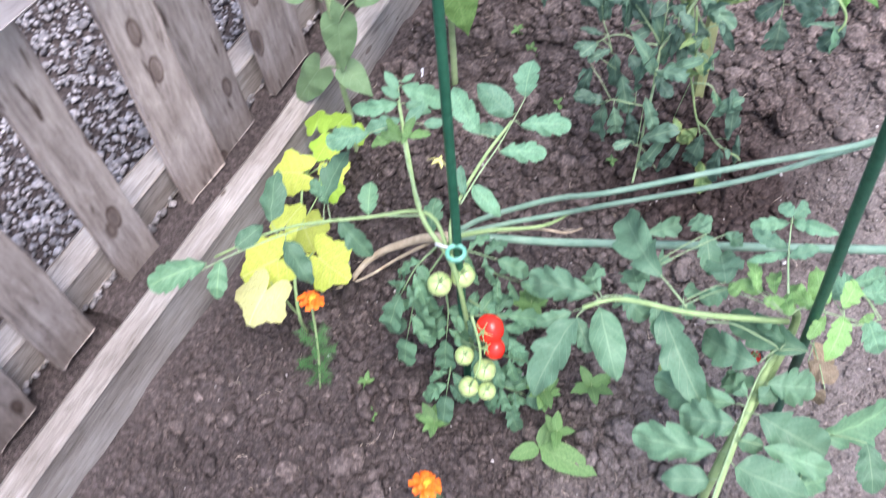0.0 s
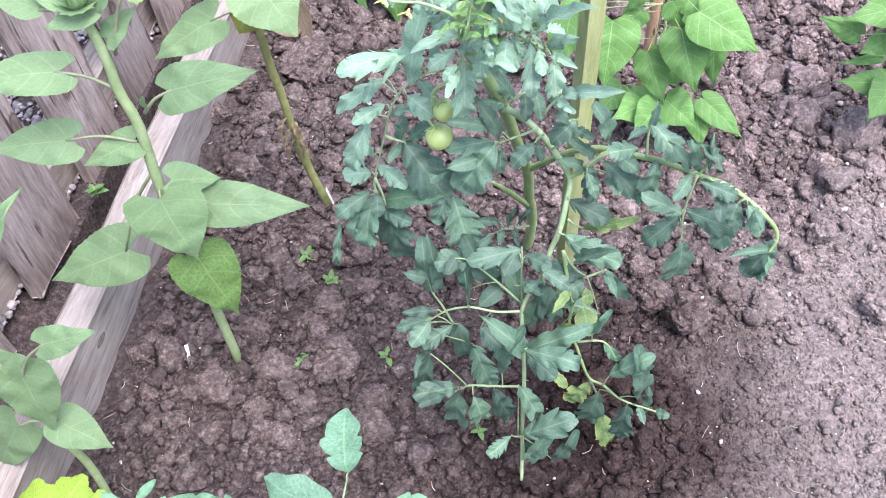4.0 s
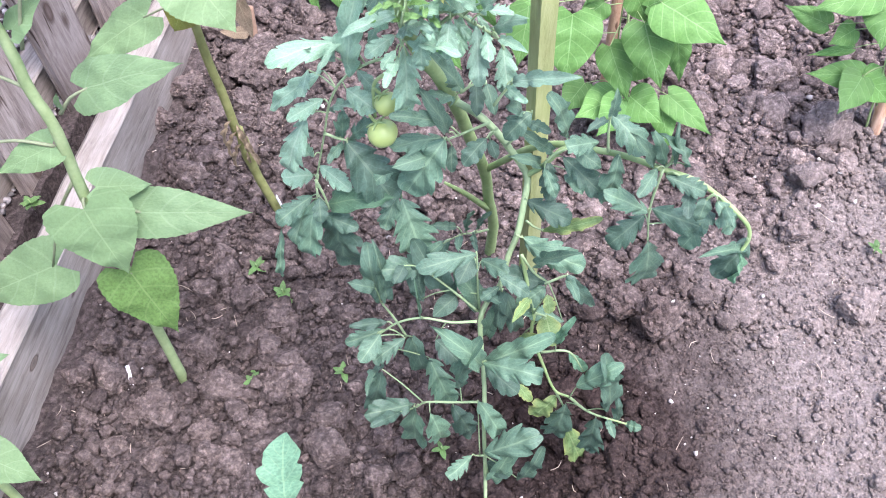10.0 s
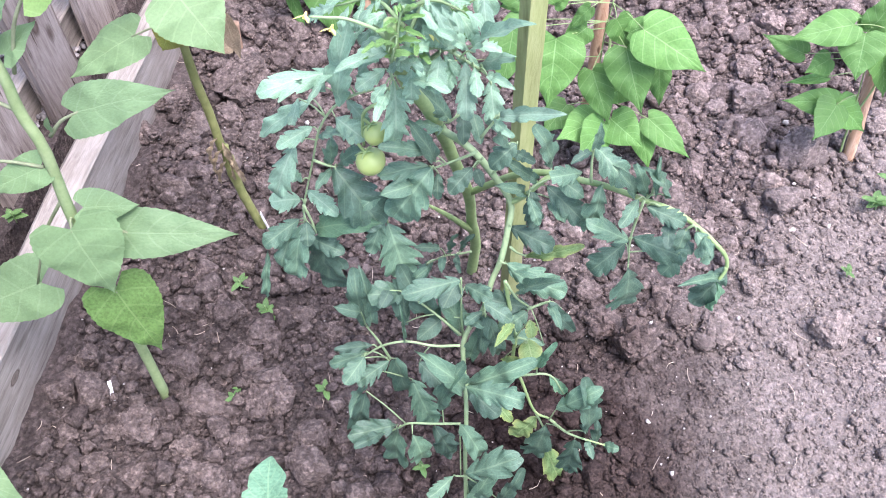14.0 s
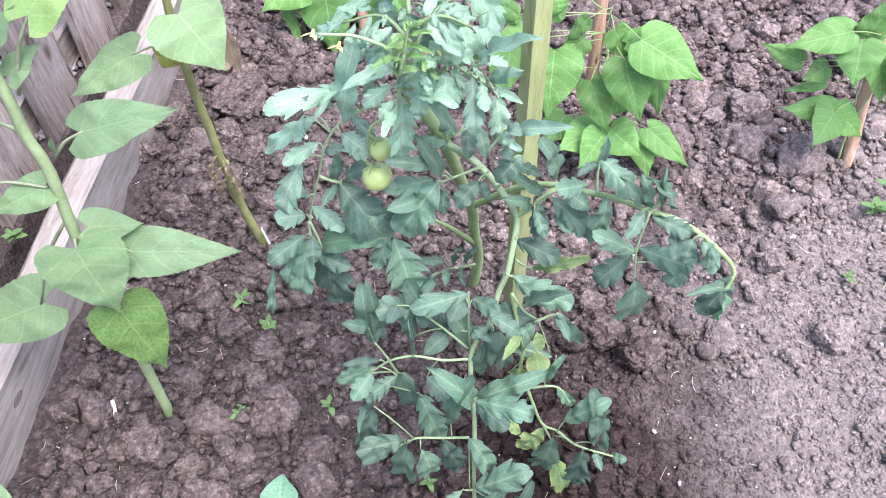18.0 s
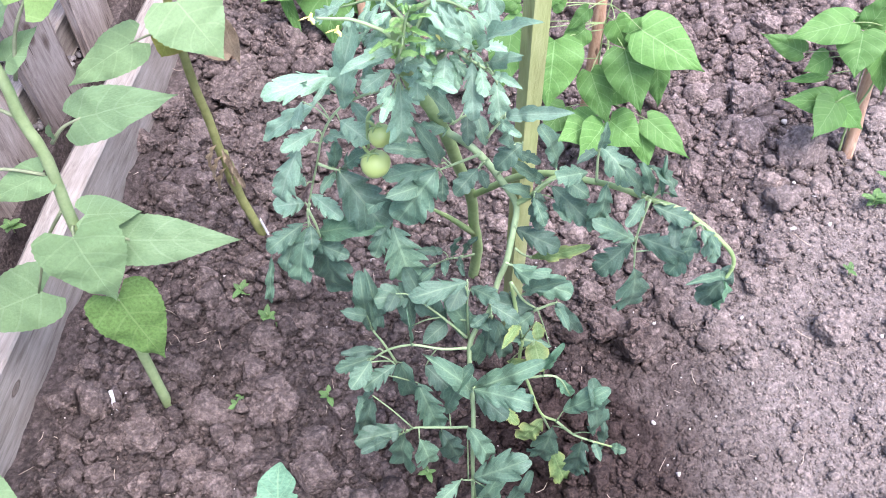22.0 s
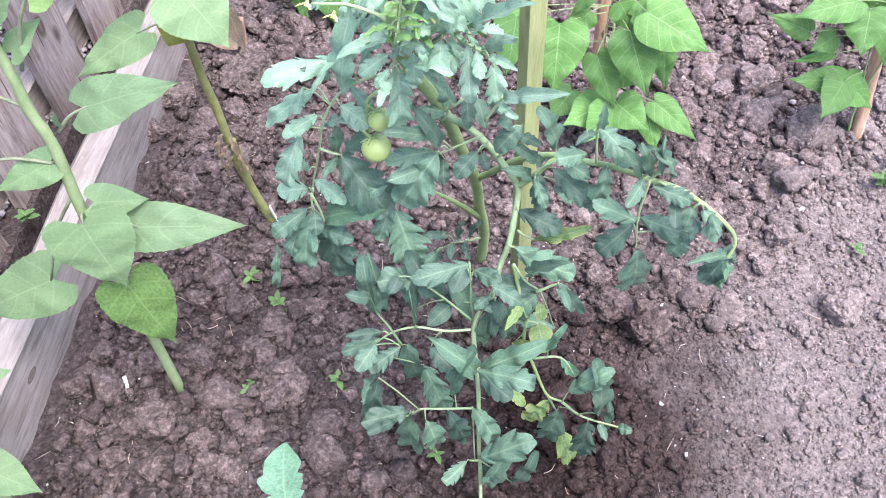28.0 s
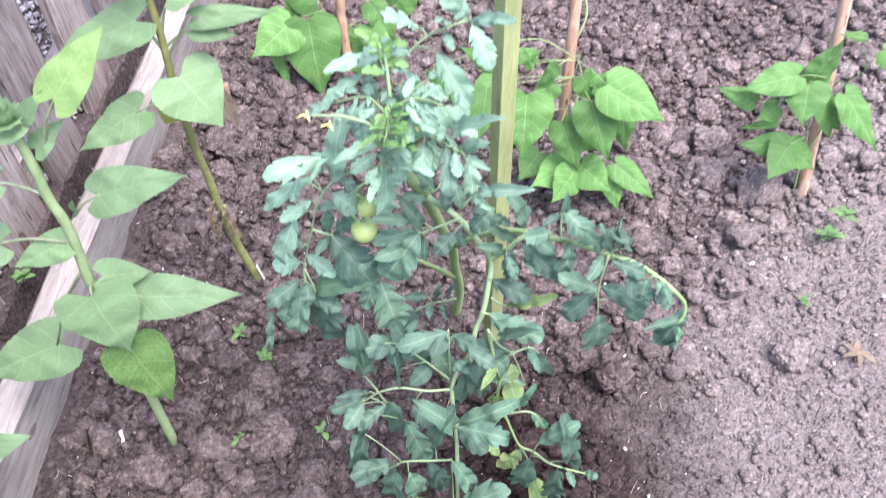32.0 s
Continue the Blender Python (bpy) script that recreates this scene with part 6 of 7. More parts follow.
    sun_leaf(p, (-0.457, 0.050, 0.514), (-0.415, 0.050, 0.607), (-0.312, 0.080, 0.730), 0.27, None, False)
    sun_leaf(p, (-0.461, 0.050, 0.515), (-0.466, 0.050, 0.594), (-0.512, 0.040, 0.635), 0.80, None, False)
    sun_leaf(p, (-0.465, 0.050, 0.446), (-0.504, 0.050, 0.451), (-0.569, 0.030, 0.463), 0.58, None, True)
    sun_leaf(p, (-0.457, 0.050, 0.506), (-0.475, 0.050, 0.497), (-0.414, 0.060, 0.561), 0.30, None, True)
    sun_leaf(p, (-0.447, 0.050, 0.382), (-0.378, 0.050, 0.477), (-0.301, 0.050, 0.509), 0.52, None, False)
    sun_leaf(p, (-0.456, 0.050, 0.358), (-0.431, 0.050, 0.411), (-0.449, 0.050, 0.461), 0.71, None, False)
    sun_leaf(p, (-0.453, 0.050, 0.378), (-0.440, 0.050, 0.400), (-0.443, 0.020, 0.265), 0.57, None, False)
    sun_leaf(p, (-0.470, 0.050, 0.244), (-0.449, 0.050, 0.257), (-0.381, 0.030, 0.209), 0.75, None, False)
    sun_leaf(p, (-0.471, 0.050, 0.255), (-0.517, 0.050, 0.241), (-0.611, 0.020, 0.107), 0.48, None, False)
    sun_leaf(p, (-0.457, 0.050, 0.514), (-0.477, 0.050, 0.550), (-0.458, 0.060, 0.634), 0.35, None, True)


build_sunflowers()

# ---- beans ----


def build_beans():
    b = thing("bean_plant", (0.475, 0.92, 0), "climbing bean plant with broad bright green leaves on a cane", "bean plant", "bean plants")
    stem(b, [(0.475, 0.92, -0.02), (0.462, 0.93, 0.12), (0.488, 0.97, 0.2), (0.468, 1.00, 0.28), (0.500, 1.04, 0.36), (0.482, 1.08, 0.44), (0.505, 1.12, 0.52)], 0.0030, 0.0018)
    grown_leaf(b, [(0.475, 0.93, 0.05), (0.47, 0.94, 0.14), (0.47, 0.95, 0.24), (0.48, 0.96, 0.32)], [((0.498, 0.870, 0.273), (0.532, 0.795, 0.179), 0.74), ((0.523, 0.870, 0.316), (0.637, 0.810, 0.272), 0.73), ((0.371, 0.890, 0.280), (0.360, 0.815, 0.173), 0.87), ((0.291, 0.900, 0.291), (0.275, 0.840, 0.198), 0.75), ((0.444, 0.880, 0.212), (0.483, 0.820, 0.122), 0.57), ((0.466, 0.870, 0.093), (0.386, 0.810, 0.103), 0.81), ((0.476, 0.840, 0.111), (0.428, 0.780, 0.076), 0.94), ((0.490, 0.850, 0.114), (0.546, 0.790, 0.099), 0.95), ((0.565, 0.860, 0.106), (0.651, 0.800, 0.058), 0.52), ((0.553, 0.860, 0.088), (0.572, 0.800, 0.020), 0.60), ((0.570, 0.900, 0.220), (0.591, 0.880, 0.111), 0.47), ((0.480, 0.910, 0.308), (0.517, 0.900, 0.243), 0.75), ((0.430, 0.920, 0.281), (0.381, 0.900, 0.250), 0.86), ((0.431, 0.920, 0.326), (0.391, 0.910, 0.282), 0.50), ((0.367, 0.930, 0.322), (0.395, 0.930, 0.349), 0.77), ((0.306, 0.930, 0.331), (0.264, 0.930, 0.319), 0.69), ((0.128, 0.930, 0.188), (0.167, 0.910, 0.129), 0.56), ((0.313, 0.920, 0.298), (0.257, 0.900, 0.287), 0.79), ((0.522, 0.920, 0.144), (0.474, 0.900, 0.103), 1.00), ((0.412, 0.930, 0.076), (0.363, 0.870, 0.055), 0.86), ((0.504, 0.900, 0.285), (0.570, 0.900, 0.322), 0.58)], BEANLEAF, BEAN, 0.0020, 0.35, "bean_leaflet", (0, -0.75, 0.65), STEM)
    grown_leaf(b, [(0.47, 0.98, 0.30), (0.40, 0.96, 0.36), (0.32, 0.95, 0.36), (0.22, 0.95, 0.32)], [((0.300, 0.930, 0.333), (0.240, 0.930, 0.371), 0.50), ((0.350, 0.930, 0.342), (0.400, 0.930, 0.357), 0.59), ((0.187, 0.950, 0.298), (0.239, 0.930, 0.205), 0.38)], BEANLEAF, BEAN, 0.0016, 0.35, "bean_leaflet", (0, -0.75, 0.65), STEM)

    b = thing("bean_plant", (0.975, 0.86, 0), "young bean plant with bright green leaves on a cane", "bean plant", "bean plants")
    stem(b, [(0.975, 0.86, -0.02), (0.962, 0.86, 0.10), (0.985, 0.88, 0.20), (0.965, 0.93, 0.30), (0.985, 0.98, 0.40)], 0.0026, 0.0016)
    grown_leaf(b, [(0.965, 0.85, 0.08), (0.945, 0.85, 0.18), (0.935, 0.85, 0.26), (0.95, 0.86, 0.34)], [((0.880, 0.850, 0.343), (0.769, 0.830, 0.331), 0.59), ((0.814, 0.850, 0.278), (0.732, 0.850, 0.320), 0.46), ((0.864, 0.850, 0.266), (0.821, 0.830, 0.249), 0.92), ((0.872, 0.850, 0.223), (0.798, 0.850, 0.209), 0.27), ((0.906, 0.840, 0.167), (0.806, 0.840, 0.174), 0.55), ((0.902, 0.830, 0.173), (0.860, 0.770, 0.139), 0.95), ((0.909, 0.840, 0.167), (0.980, 0.820, 0.108), 0.69), ((0.901, 0.840, 0.331), (0.887, 0.780, 0.278), 1.03), ((0.913, 0.860, 0.318), (0.950, 0.870, 0.360), 1.04), ((0.947, 0.840, 0.282), (0.983, 0.820, 0.195), 0.52), ((0.876, 0.870, 0.347), (0.909, 0.870, 0.339), 0.50)], BEANLEAF, BEAN, 0.0018, 0.35, "bean_leaflet", (0, -0.75, 0.65), STEM)
    grown_leaf(b, [(0.965, 0.88, 0.2), (0.98, 0.87, 0.28), (1.01, 0.86, 0.34)], [((0.980, 0.840, 0.300), (1.066, 0.780, 0.203), 0.48), ((0.940, 0.850, 0.279), (1.010, 0.830, 0.204), 0.51), ((0.917, 0.860, 0.328), (0.956, 0.870, 0.407), 0.62), ((0.978, 0.850, 0.429), (0.929, 0.850, 0.439), 0.38), ((1.018, 0.850, 0.397), (1.082, 0.850, 0.341), 0.52)], BEANLEAF, BEAN, 0.0016, 0.35, "bean_leaflet", (0, -0.75, 0.65), STEM)

    b = thing("bean_plant", (-0.02, 1.36, 0), "bean plant with broad green leaves behind the tomato", "bean plant", "bean plants")
    stem(b, [(-0.02, 1.36, -0.02), (-0.03, 1.33, 0.12), (-0.02, 1.35, 0.26), (-0.03, 1.38, 0.40)], 0.0030, 0.0018)
    grown_leaf(b, [(-0.02, 1.35, 0.05), (-0.06, 1.33, 0.14), (-0.08, 1.32, 0.22), (-0.04, 1.32, 0.26)], [((-0.151, 1.300, 0.168), (-0.245, 1.225, 0.127), 0.90), ((-0.207, 1.300, 0.083), (-0.168, 1.240, -0.004), 0.26), ((-0.112, 1.300, 0.170), (-0.092, 1.210, 0.001), 0.76), ((-0.112, 1.340, 0.140), (0.010, 1.320, 0.083), 0.51), ((0.038, 1.320, 0.201), (0.106, 1.300, 0.095), 0.51), ((0.028, 1.300, 0.152), (0.093, 1.240, 0.054), 0.51), ((-0.145, 1.330, 0.149), (-0.163, 1.330, 0.223), 0.41), ((-0.065, 1.280, -0.101), (-0.102, 1.220, -0.144), 0.88), ((-0.049, 1.350, 0.093), (0.002, 1.275, 0.010), 0.71), ((0.097, 1.340, 0.178), (0.154, 1.340, 0.255), 0.85), ((-0.090, 1.340, 0.201), (-0.187, 1.340, 0.267), 0.81)], BEANLEAF, BEAN, 0.0018, 0.35, "bean_leaflet", (0, -0.75, 0.65), STEM)


build_beans()

# ---- yellowing cucumber vine ----


def build_cucumber():
    p = thing("cucumber_vine", (-0.40, -0.40, 0), "yellowing cucumber vine trailing beside the edging board", "cucumber vine")
    runner = [(-0.36, -0.46, -0.02), (-0.342, -0.480, 0.100), (-0.373, -0.415, 0.150), (-0.422, -0.299, 0.130), (-0.480, -0.166, 0.120), (-0.500, -0.02, 0.110)]
    stem(p, runner, 0.004, 0.0025)

    def leaf(middle, size, way, mat, up=(0, -0.6, 0.8)):
        d = Vector(way).normalized()
        c = Vector(middle) - p.location
        place_blade("leaf", RNG.choice(CUKE), mat, p, c - d * 0.45 * size, d, up, size * 1.05)
        near = min(runner, key=lambda q: (Vector(q) - p.location - c).length)
        v, f = tube_data([Vector(near) - p.location, c - d * 0.45 * size], 0.002, 0.0015, 5, 3)
        put("petiole", mesh_of("petiole", v, f), STEM, p)
    leaf((-0.507, -0.025, 0.150), 0.058, (-0.3, 1, 0.1), CUKE_GREEN)
    leaf((-0.452, -0.012, 0.150), 0.051, (0.4, 1, 0.1), CUKE_GREEN)
    leaf((-0.400, -0.035, 0.150), 0.043, (0.9, 0.4, 0), CUKE_GREEN)
    leaf((-0.456, -0.096, 0.150), 0.064, (-0.2, -1, -0.1), CUKE_GREEN)
    leaf((-0.498, -0.181, 0.150), 0.085, (-0.9, -0.2, -0.1), CUKELEAF)
    leaf((-0.409, -0.154, 0.150), 0.071, (0.7, -0.7, -0.1), CUKELEAF)
    leaf((-0.429, -0.426, 0.170), 0.108, (-0.7, -0.6, -0.2), CUKELEAF)
    leaf((-0.305, -0.385, 0.170), 0.096, (0.9, -0.3, -0.2), CUKELEAF)
    leaf((-0.400, -0.506, 0.170), 0.096, (-0.2, -1, -0.4), CUKE_PALE)
    leaf((-0.380, -0.330, 0.170), 0.083, (0.5, -0.6, 0), CUKELEAF)
    leaf((-0.431, -0.301, 0.170), 0.072, (0.2, 1, 0.1), CUKELEAF)
    leaf((-0.381, -0.208, 0.170), 0.051, (0.9, 0.3, 0), CUKE_GREEN)


build_cucumber()

# ---- marigolds ----


def marigold(base, head, r):
    p = thing("marigold", base, "orange marigold in flower with feathery green leaves", "marigold", "marigolds")
    h = Vector(head) - p.location
    stem(p, [Vector(base) - Vector((0, 0, 0.02)), Vector(base).lerp(Vector(head), 0.5) + Vector((0.008, 0, 0.01)), head], 0.0025, 0.0022)
    V, Fc = [], []
    for ring, (n, q, z, w) in enumerate(((9, 1.0, 0.0, 0.36), (8, 0.75, 0.16, 0.32), (7, 0.5, 0.3, 0.26))):
        for k in range(n):
            a = 6.283 * k / n + ring * 0.4
            d, s = Vector((math.cos(a), math.sin(a), 0)), Vector((-math.sin(a), math.cos(a), 0))
            i = len(V)
            rr = r * q * (0.9 + 0.2 * math.sin(k * 3.1 + ring))
            for t, ww, zz in ((0.1, 0.4, 0), (0.55, 1, 0.22), (0.9, 1.1, 0.2), (1.0, 0.7, 0.1)):
                for e in (-1, 0, 1):
                    V.append(d * rr * (t - (0.06 if e == 0 and t == 1 else 0)) + s * e * ww * w * r * 0.5 + Vector((0, 0, r * (z + zz * (0.7 if e == 0 else 1)))))
            for u in range(3):
                for e in range(2):
                    a0 = i + u * 3 + e
                    Fc.append((a0, a0 + 1, a0 + 4, a0 + 3))
    m = Matrix.Translation(h) @ pose(0, 0, 0, -20, 10, 0)
    fl = put("flower_head", mesh_of("flower_head", V, Fc), ORANGE, p, m)
    v, f = lump_shape(ICO2, 3, 0.5, 0.8)
    put("flower_core", mesh_of("flower_core", (v * r * 0.3 + np.array((0, 0, r * 0.35))).tolist(), [tuple(int(q) for q in t) for t in f]), ORANGE_CORE, fl)
    for k in range(15):
        t = 0.10 + 0.62 * (k / 15)
        at = Vector(base).lerp(Vector(head), t) - p.location
        a = k * 2.4
        d = Vector((math.cos(a), math.sin(a), RNG.uniform(-0.2, 0.9))) * RNG.uniform(0.5, 0.85)
        chunks = [tube_data([at, at + d * 0.03, at + d * 0.055 - Vector((0, 0, 0.006))], 0.0012, 0.0006, 4, 2)]
        V, Fc = chunks[0]
        V, Fc = list(V), list(Fc)
        s = Vector((-d.y, d.x, 0.1))
        for u in range(7):
            for sg in (1, -1):
                q = at + d * (0.012 + 0.006 * u)
                tip = q + s * sg * 0.019 + d * 0.010
                i = len(V)
                V += [q - d * 0.0022, q + d * 0.0022, tip]
                Fc.append((i, i + 1, i + 2))
        put("leaf", mesh_of("leaf", V, Fc, None, False), MARILEAF, p)


MARILEAF = plain_material("marigold_leaf", (0.035, 0.10, 0.03), (0.07, 0.17, 0.05), 60, 0.6)
marigold((-0.275, -0.575, 0), (-0.271, -0.506, 0.240), 0.029)
marigold((0.041, -0.777, 0.000), (0.043, -0.738, 0.160), 0.033)

# ---- onions gone to seed, fallen across the bed ----


def build_onions():
    p = thing("onion_plant", (-0.20, -0.22, 0), "fallen onion plant with long grey-green seed stalks", "onion plant")
    stem(p, [(-0.323, -0.341, 0.000), (-0.276, -0.273, 0.050), (-0.172, -0.257, 0.140), (-0.088, -0.279, 0.220)], 0.006, 0.011, DRY, "dry_sheath")
    stem(p, [(-0.350, -0.357, 0.000), (-0.275, -0.313, 0.030), (-0.222, -0.270, 0.060), (-0.139, -0.260, 0.150)], 0.002, 0.004, DRY, "dry_leaf")
    stem(p, [(-0.107, -0.242, 0.160), (-0.022, -0.236, 0.190), (0.10, -0.236, 0.230), (0.30, -0.246, 0.327), (0.50, -0.256, 0.425), (0.70, -0.265, 0.523), (0.85, -0.27, 0.59)], 0.0085, 0.0065, ONION, "seed_stalk")
    stem(p, [(-0.096, -0.238, 0.170), (-0.030, -0.210, 0.220), (0.101, -0.191, 0.310), (0.20, -0.208, 0.390), (0.40, -0.187, 0.512), (0.55, -0.171, 0.600), (0.616, -0.158, 0.655), (0.675, -0.161, 0.680)], 0.0056, 0.004, ONION, "seed_stalk")
    stem(p, [(-0.094, -0.242, 0.170), (0.017, -0.210, 0.220), (0.134, -0.189, 0.280), (0.20, -0.196, 0.338), (0.40, -0.173, 0.455), (0.53, -0.160, 0.560), (0.602, -0.169, 0.645)], 0.005, 0.004, ONION, "seed_stalk")
    stem(p, [(-0.081, -0.269, 0.210), (-0.007, -0.243, 0.230), (0.086, -0.209, 0.240), (0.141, -0.175, 0.270)], 0.006, 0.002, STEM, "flat_leaf")
    stem(p, [(-0.000, -0.229, 0.210), (0.073, -0.206, 0.220), (0.130, -0.204, 0.230), (0.159, -0.192, 0.240)], 0.004, 0.001, DRY, "dry_leaf")
    for at, r in (((0.616, -0.158, 0.655), 0.026), ((0.679, -0.159, 0.680), 0.026)):
        V, Fc = [], []
        head = Vector(at) - p.location
        for k in range(130):
            z = 1 - 2 * (k + 0.5) / 130
            a = k * 2.39996
            q = math.sqrt(1 - z * z)
            d = Vector((q * math.cos(a), q * math.sin(a), z))
            s = d.cross(Vector((0.3, 0.2, 1))).normalized()
            u = d.cross(s)
            c = head + d * r * (0.85 + 0.15 * math.sin(k * 1.7))
            i = len(V)
            V += [head + d * r * 0.4, c + s * 0.003, c + u * 0.003, c - s * 0.003, c - u * 0.003, c + d * 0.0015]
            Fc += [(i, i + 1, i + 2), (i, i + 2, i + 3), (i, i + 3, i + 4), (i, i + 4, i + 1), (i + 5, i + 2, i + 1), (i + 5, i + 3, i + 2), (i + 5, i + 4, i + 3), (i + 5, i + 1, i + 4)]
        put("flower_head", mesh_of("flower_head", V, Fc, None, False), PETAL_WHITE, p)
    stem(p, [(0.646, -0.150, 0.660), (0.670, -0.137, 0.690), (0.700, -0.119, 0.730)], 0.003, 0.002, DRY, "dry_leaf")


build_onions()

# ---- stake tie, plant label ----


def build_ties():
    t = thing("stake_tie", (0.007, -0.437, 0.44), "pale green plastic ring tie round the stake", "plant tie")
    V, Fc = [], []
    n, k = 16, 6
    for i in range(n):
        a = 6.283 * i / n
        for j in range(k):
            b = 6.283 * j / k
            r = 0.0145 + 0.004 * math.cos(b)
            V.append((r * math.cos(a), r * math.sin(a), 0.006 * math.sin(b)))
    for i in range(n):
        for j in range(k):
            Fc.append((i * k + j, ((i + 1) % n) * k + j, ((i + 1) % n) * k + (j + 1) % k, i * k + (j + 1) % k))
    put("ring", mesh_of("ring", V, Fc), TIE, t)
    plank("tab", 0.022, 0.012, 0.003, TAG, t, pose(-0.036, 0.002, 0.006, 0, 20, -90), 3, 1, 0.0, "whitish tab", 2)


TIE = plain_material("tie_green", (0.10, 0.34, 0.24), (0.20, 0.45, 0.34), 90, 0.4)
build_ties()


def label_stick(at, way, length):
    m = aim(at, way, (0, -1, 0.3), 1)
    ob = plank("plant_label", length, 0.0065, 0.002, TAG, None, m, 7, 1, 0.0, "", 4)
    ob.matrix_basis = Matrix.Translation(at) @ Vector(way).to_track_quat("Y", "X").to_matrix().to_4x4()
    tagged(ob, "small white plastic plant label pushed into the soil", "plant label")


label_stick((-0.168, 0.648, -0.01), (-0.16, 0.0, 1), 0.075)
label_stick((-0.388, 0.285, 0.004), (-0.25, 0.75, 0.5), 0.032)
label_stick((-0.408, 0.140, 0.006), (-0.7, 0.45, 0.12), 0.040)

# ---- weeds ----


def weed(at, size, n, material=None, name="weed", label="small green weed seedling on the soil"):
    t = thing(name, at, label, "weed", "weeds")
    for k in range(n):
        a = k * 2.4 + RNG.random()
        lift = RNG.uniform(0.2, 0.8)
        d = (math.cos(a), math.sin(a), lift)
        place_blade("leaf", RNG.choice(OVAL), material or WEEDLEAF, t, Vector((0, 0, 0.004 + 0.012 * size / 0.03 * k / n)), d, (0, 0, 1), size * RNG.uniform(0.7, 1.1), 1.2)
    v, f = tube_data([(0, 0, -0.01), (0.001, 0, 0.01), (0, 0, 0.012 + 0.012 * size / 0.03)], 0.0015, 0.001, 5, 2)
    put("stem", mesh_of("stem", v, f), STEM, t)
    return t


for at in ((-0.210, 0.524, 0.000), (-0.154, 0.468, 0.000), (-0.170, 0.311, 0.000), (-0.181, 0.289, 0.000), (-0.029, 0.306, 0.000), (-0.141, 0.449, 0.000)):
    weed(at, 0.022, 5)
for at in ((1.011, 0.725, 0.000), (0.994, 0.714, 0.020), (1.039, 0.759, 0.030)):
    weed(at, 0.030, 6)
weed((0.912, 0.560, 0.000), 0.020, 5)
weed((-0.673, 0.666, 0.020), 0.028, 9)
weed((-0.014, -0.579, 0.020), 0.040, 10)
weed((0.174, -0.476, 0.080), 0.042, 12)
weed((0.253, -0.423, 0.050), 0.045, 9)
weed((0.114, -0.367, 0.200), 0.040, 12)
weed((0.217, -0.529, 0.040), 0.04, 8)
weed((0.140, 0.166, 0.010), 0.018, 7)
weed((-0.183, -0.535, 0.000), 0.022, 5)
weed((-0.147, -0.601, 0.000), 0.018, 5)
big = thing("broad_weed", (0.193, -0.559, 0.020), "broad-leaved light green weed on the soil", "weed", "weeds")
place_blade("leaf", OVAL[0], WEEDLEAF, big, (0, 0, 0.01), (1, -0.15, 0.1), (0, -0.2, 1), 0.115, 1.1)
place_blade("leaf", OVAL[1], WEEDLEAF, big, (0, 0, 0.01), (-0.6, -0.5, 0.1), (0, -0.2, 1), 0.06, 1.3)
place_blade("leaf", OVAL[1], WEEDLEAF, big, (0, 0, 0.01), (0.2, 0.9, 0.3), (0, -0.2, 1), 0.07, 1.1)

# ---- dry stub by the sunflower ----
stub = thing("dry_stalk", (-0.317, 1.166, 0.000), "short brown dry stalk stub in the soil", "stalk")
stem(stub, [(-0.319, 1.170, -0.010), (-0.317, 1.180, 0.030), (-0.316, 1.192, 0.080)], 0.012, 0.009, DRY_BROWN, "stub")
place_blade("husk", TOM[3], DRYLEAF, stub, (0, 0, 0.03), (-0.5, -0.4, 0.3), (0, -1, 0.5), 0.07)

# ---- fallen petals on the path ----
peel = thing("fallen_flower", (0.970, 0.436, 0.006), "withered yellow squash flower lying on the path", "flower")
for k in range(6):
    place_blade("petal", OVAL[k % 2], DRYLEAF, peel, (0.003 * k, 0, 0.004), (math.cos(k * 1.1), math.sin(k * 1.1), 0.15), (0, 0, 1), 0.032, 0.8)

# ---- clods, crumbs and gravel ----


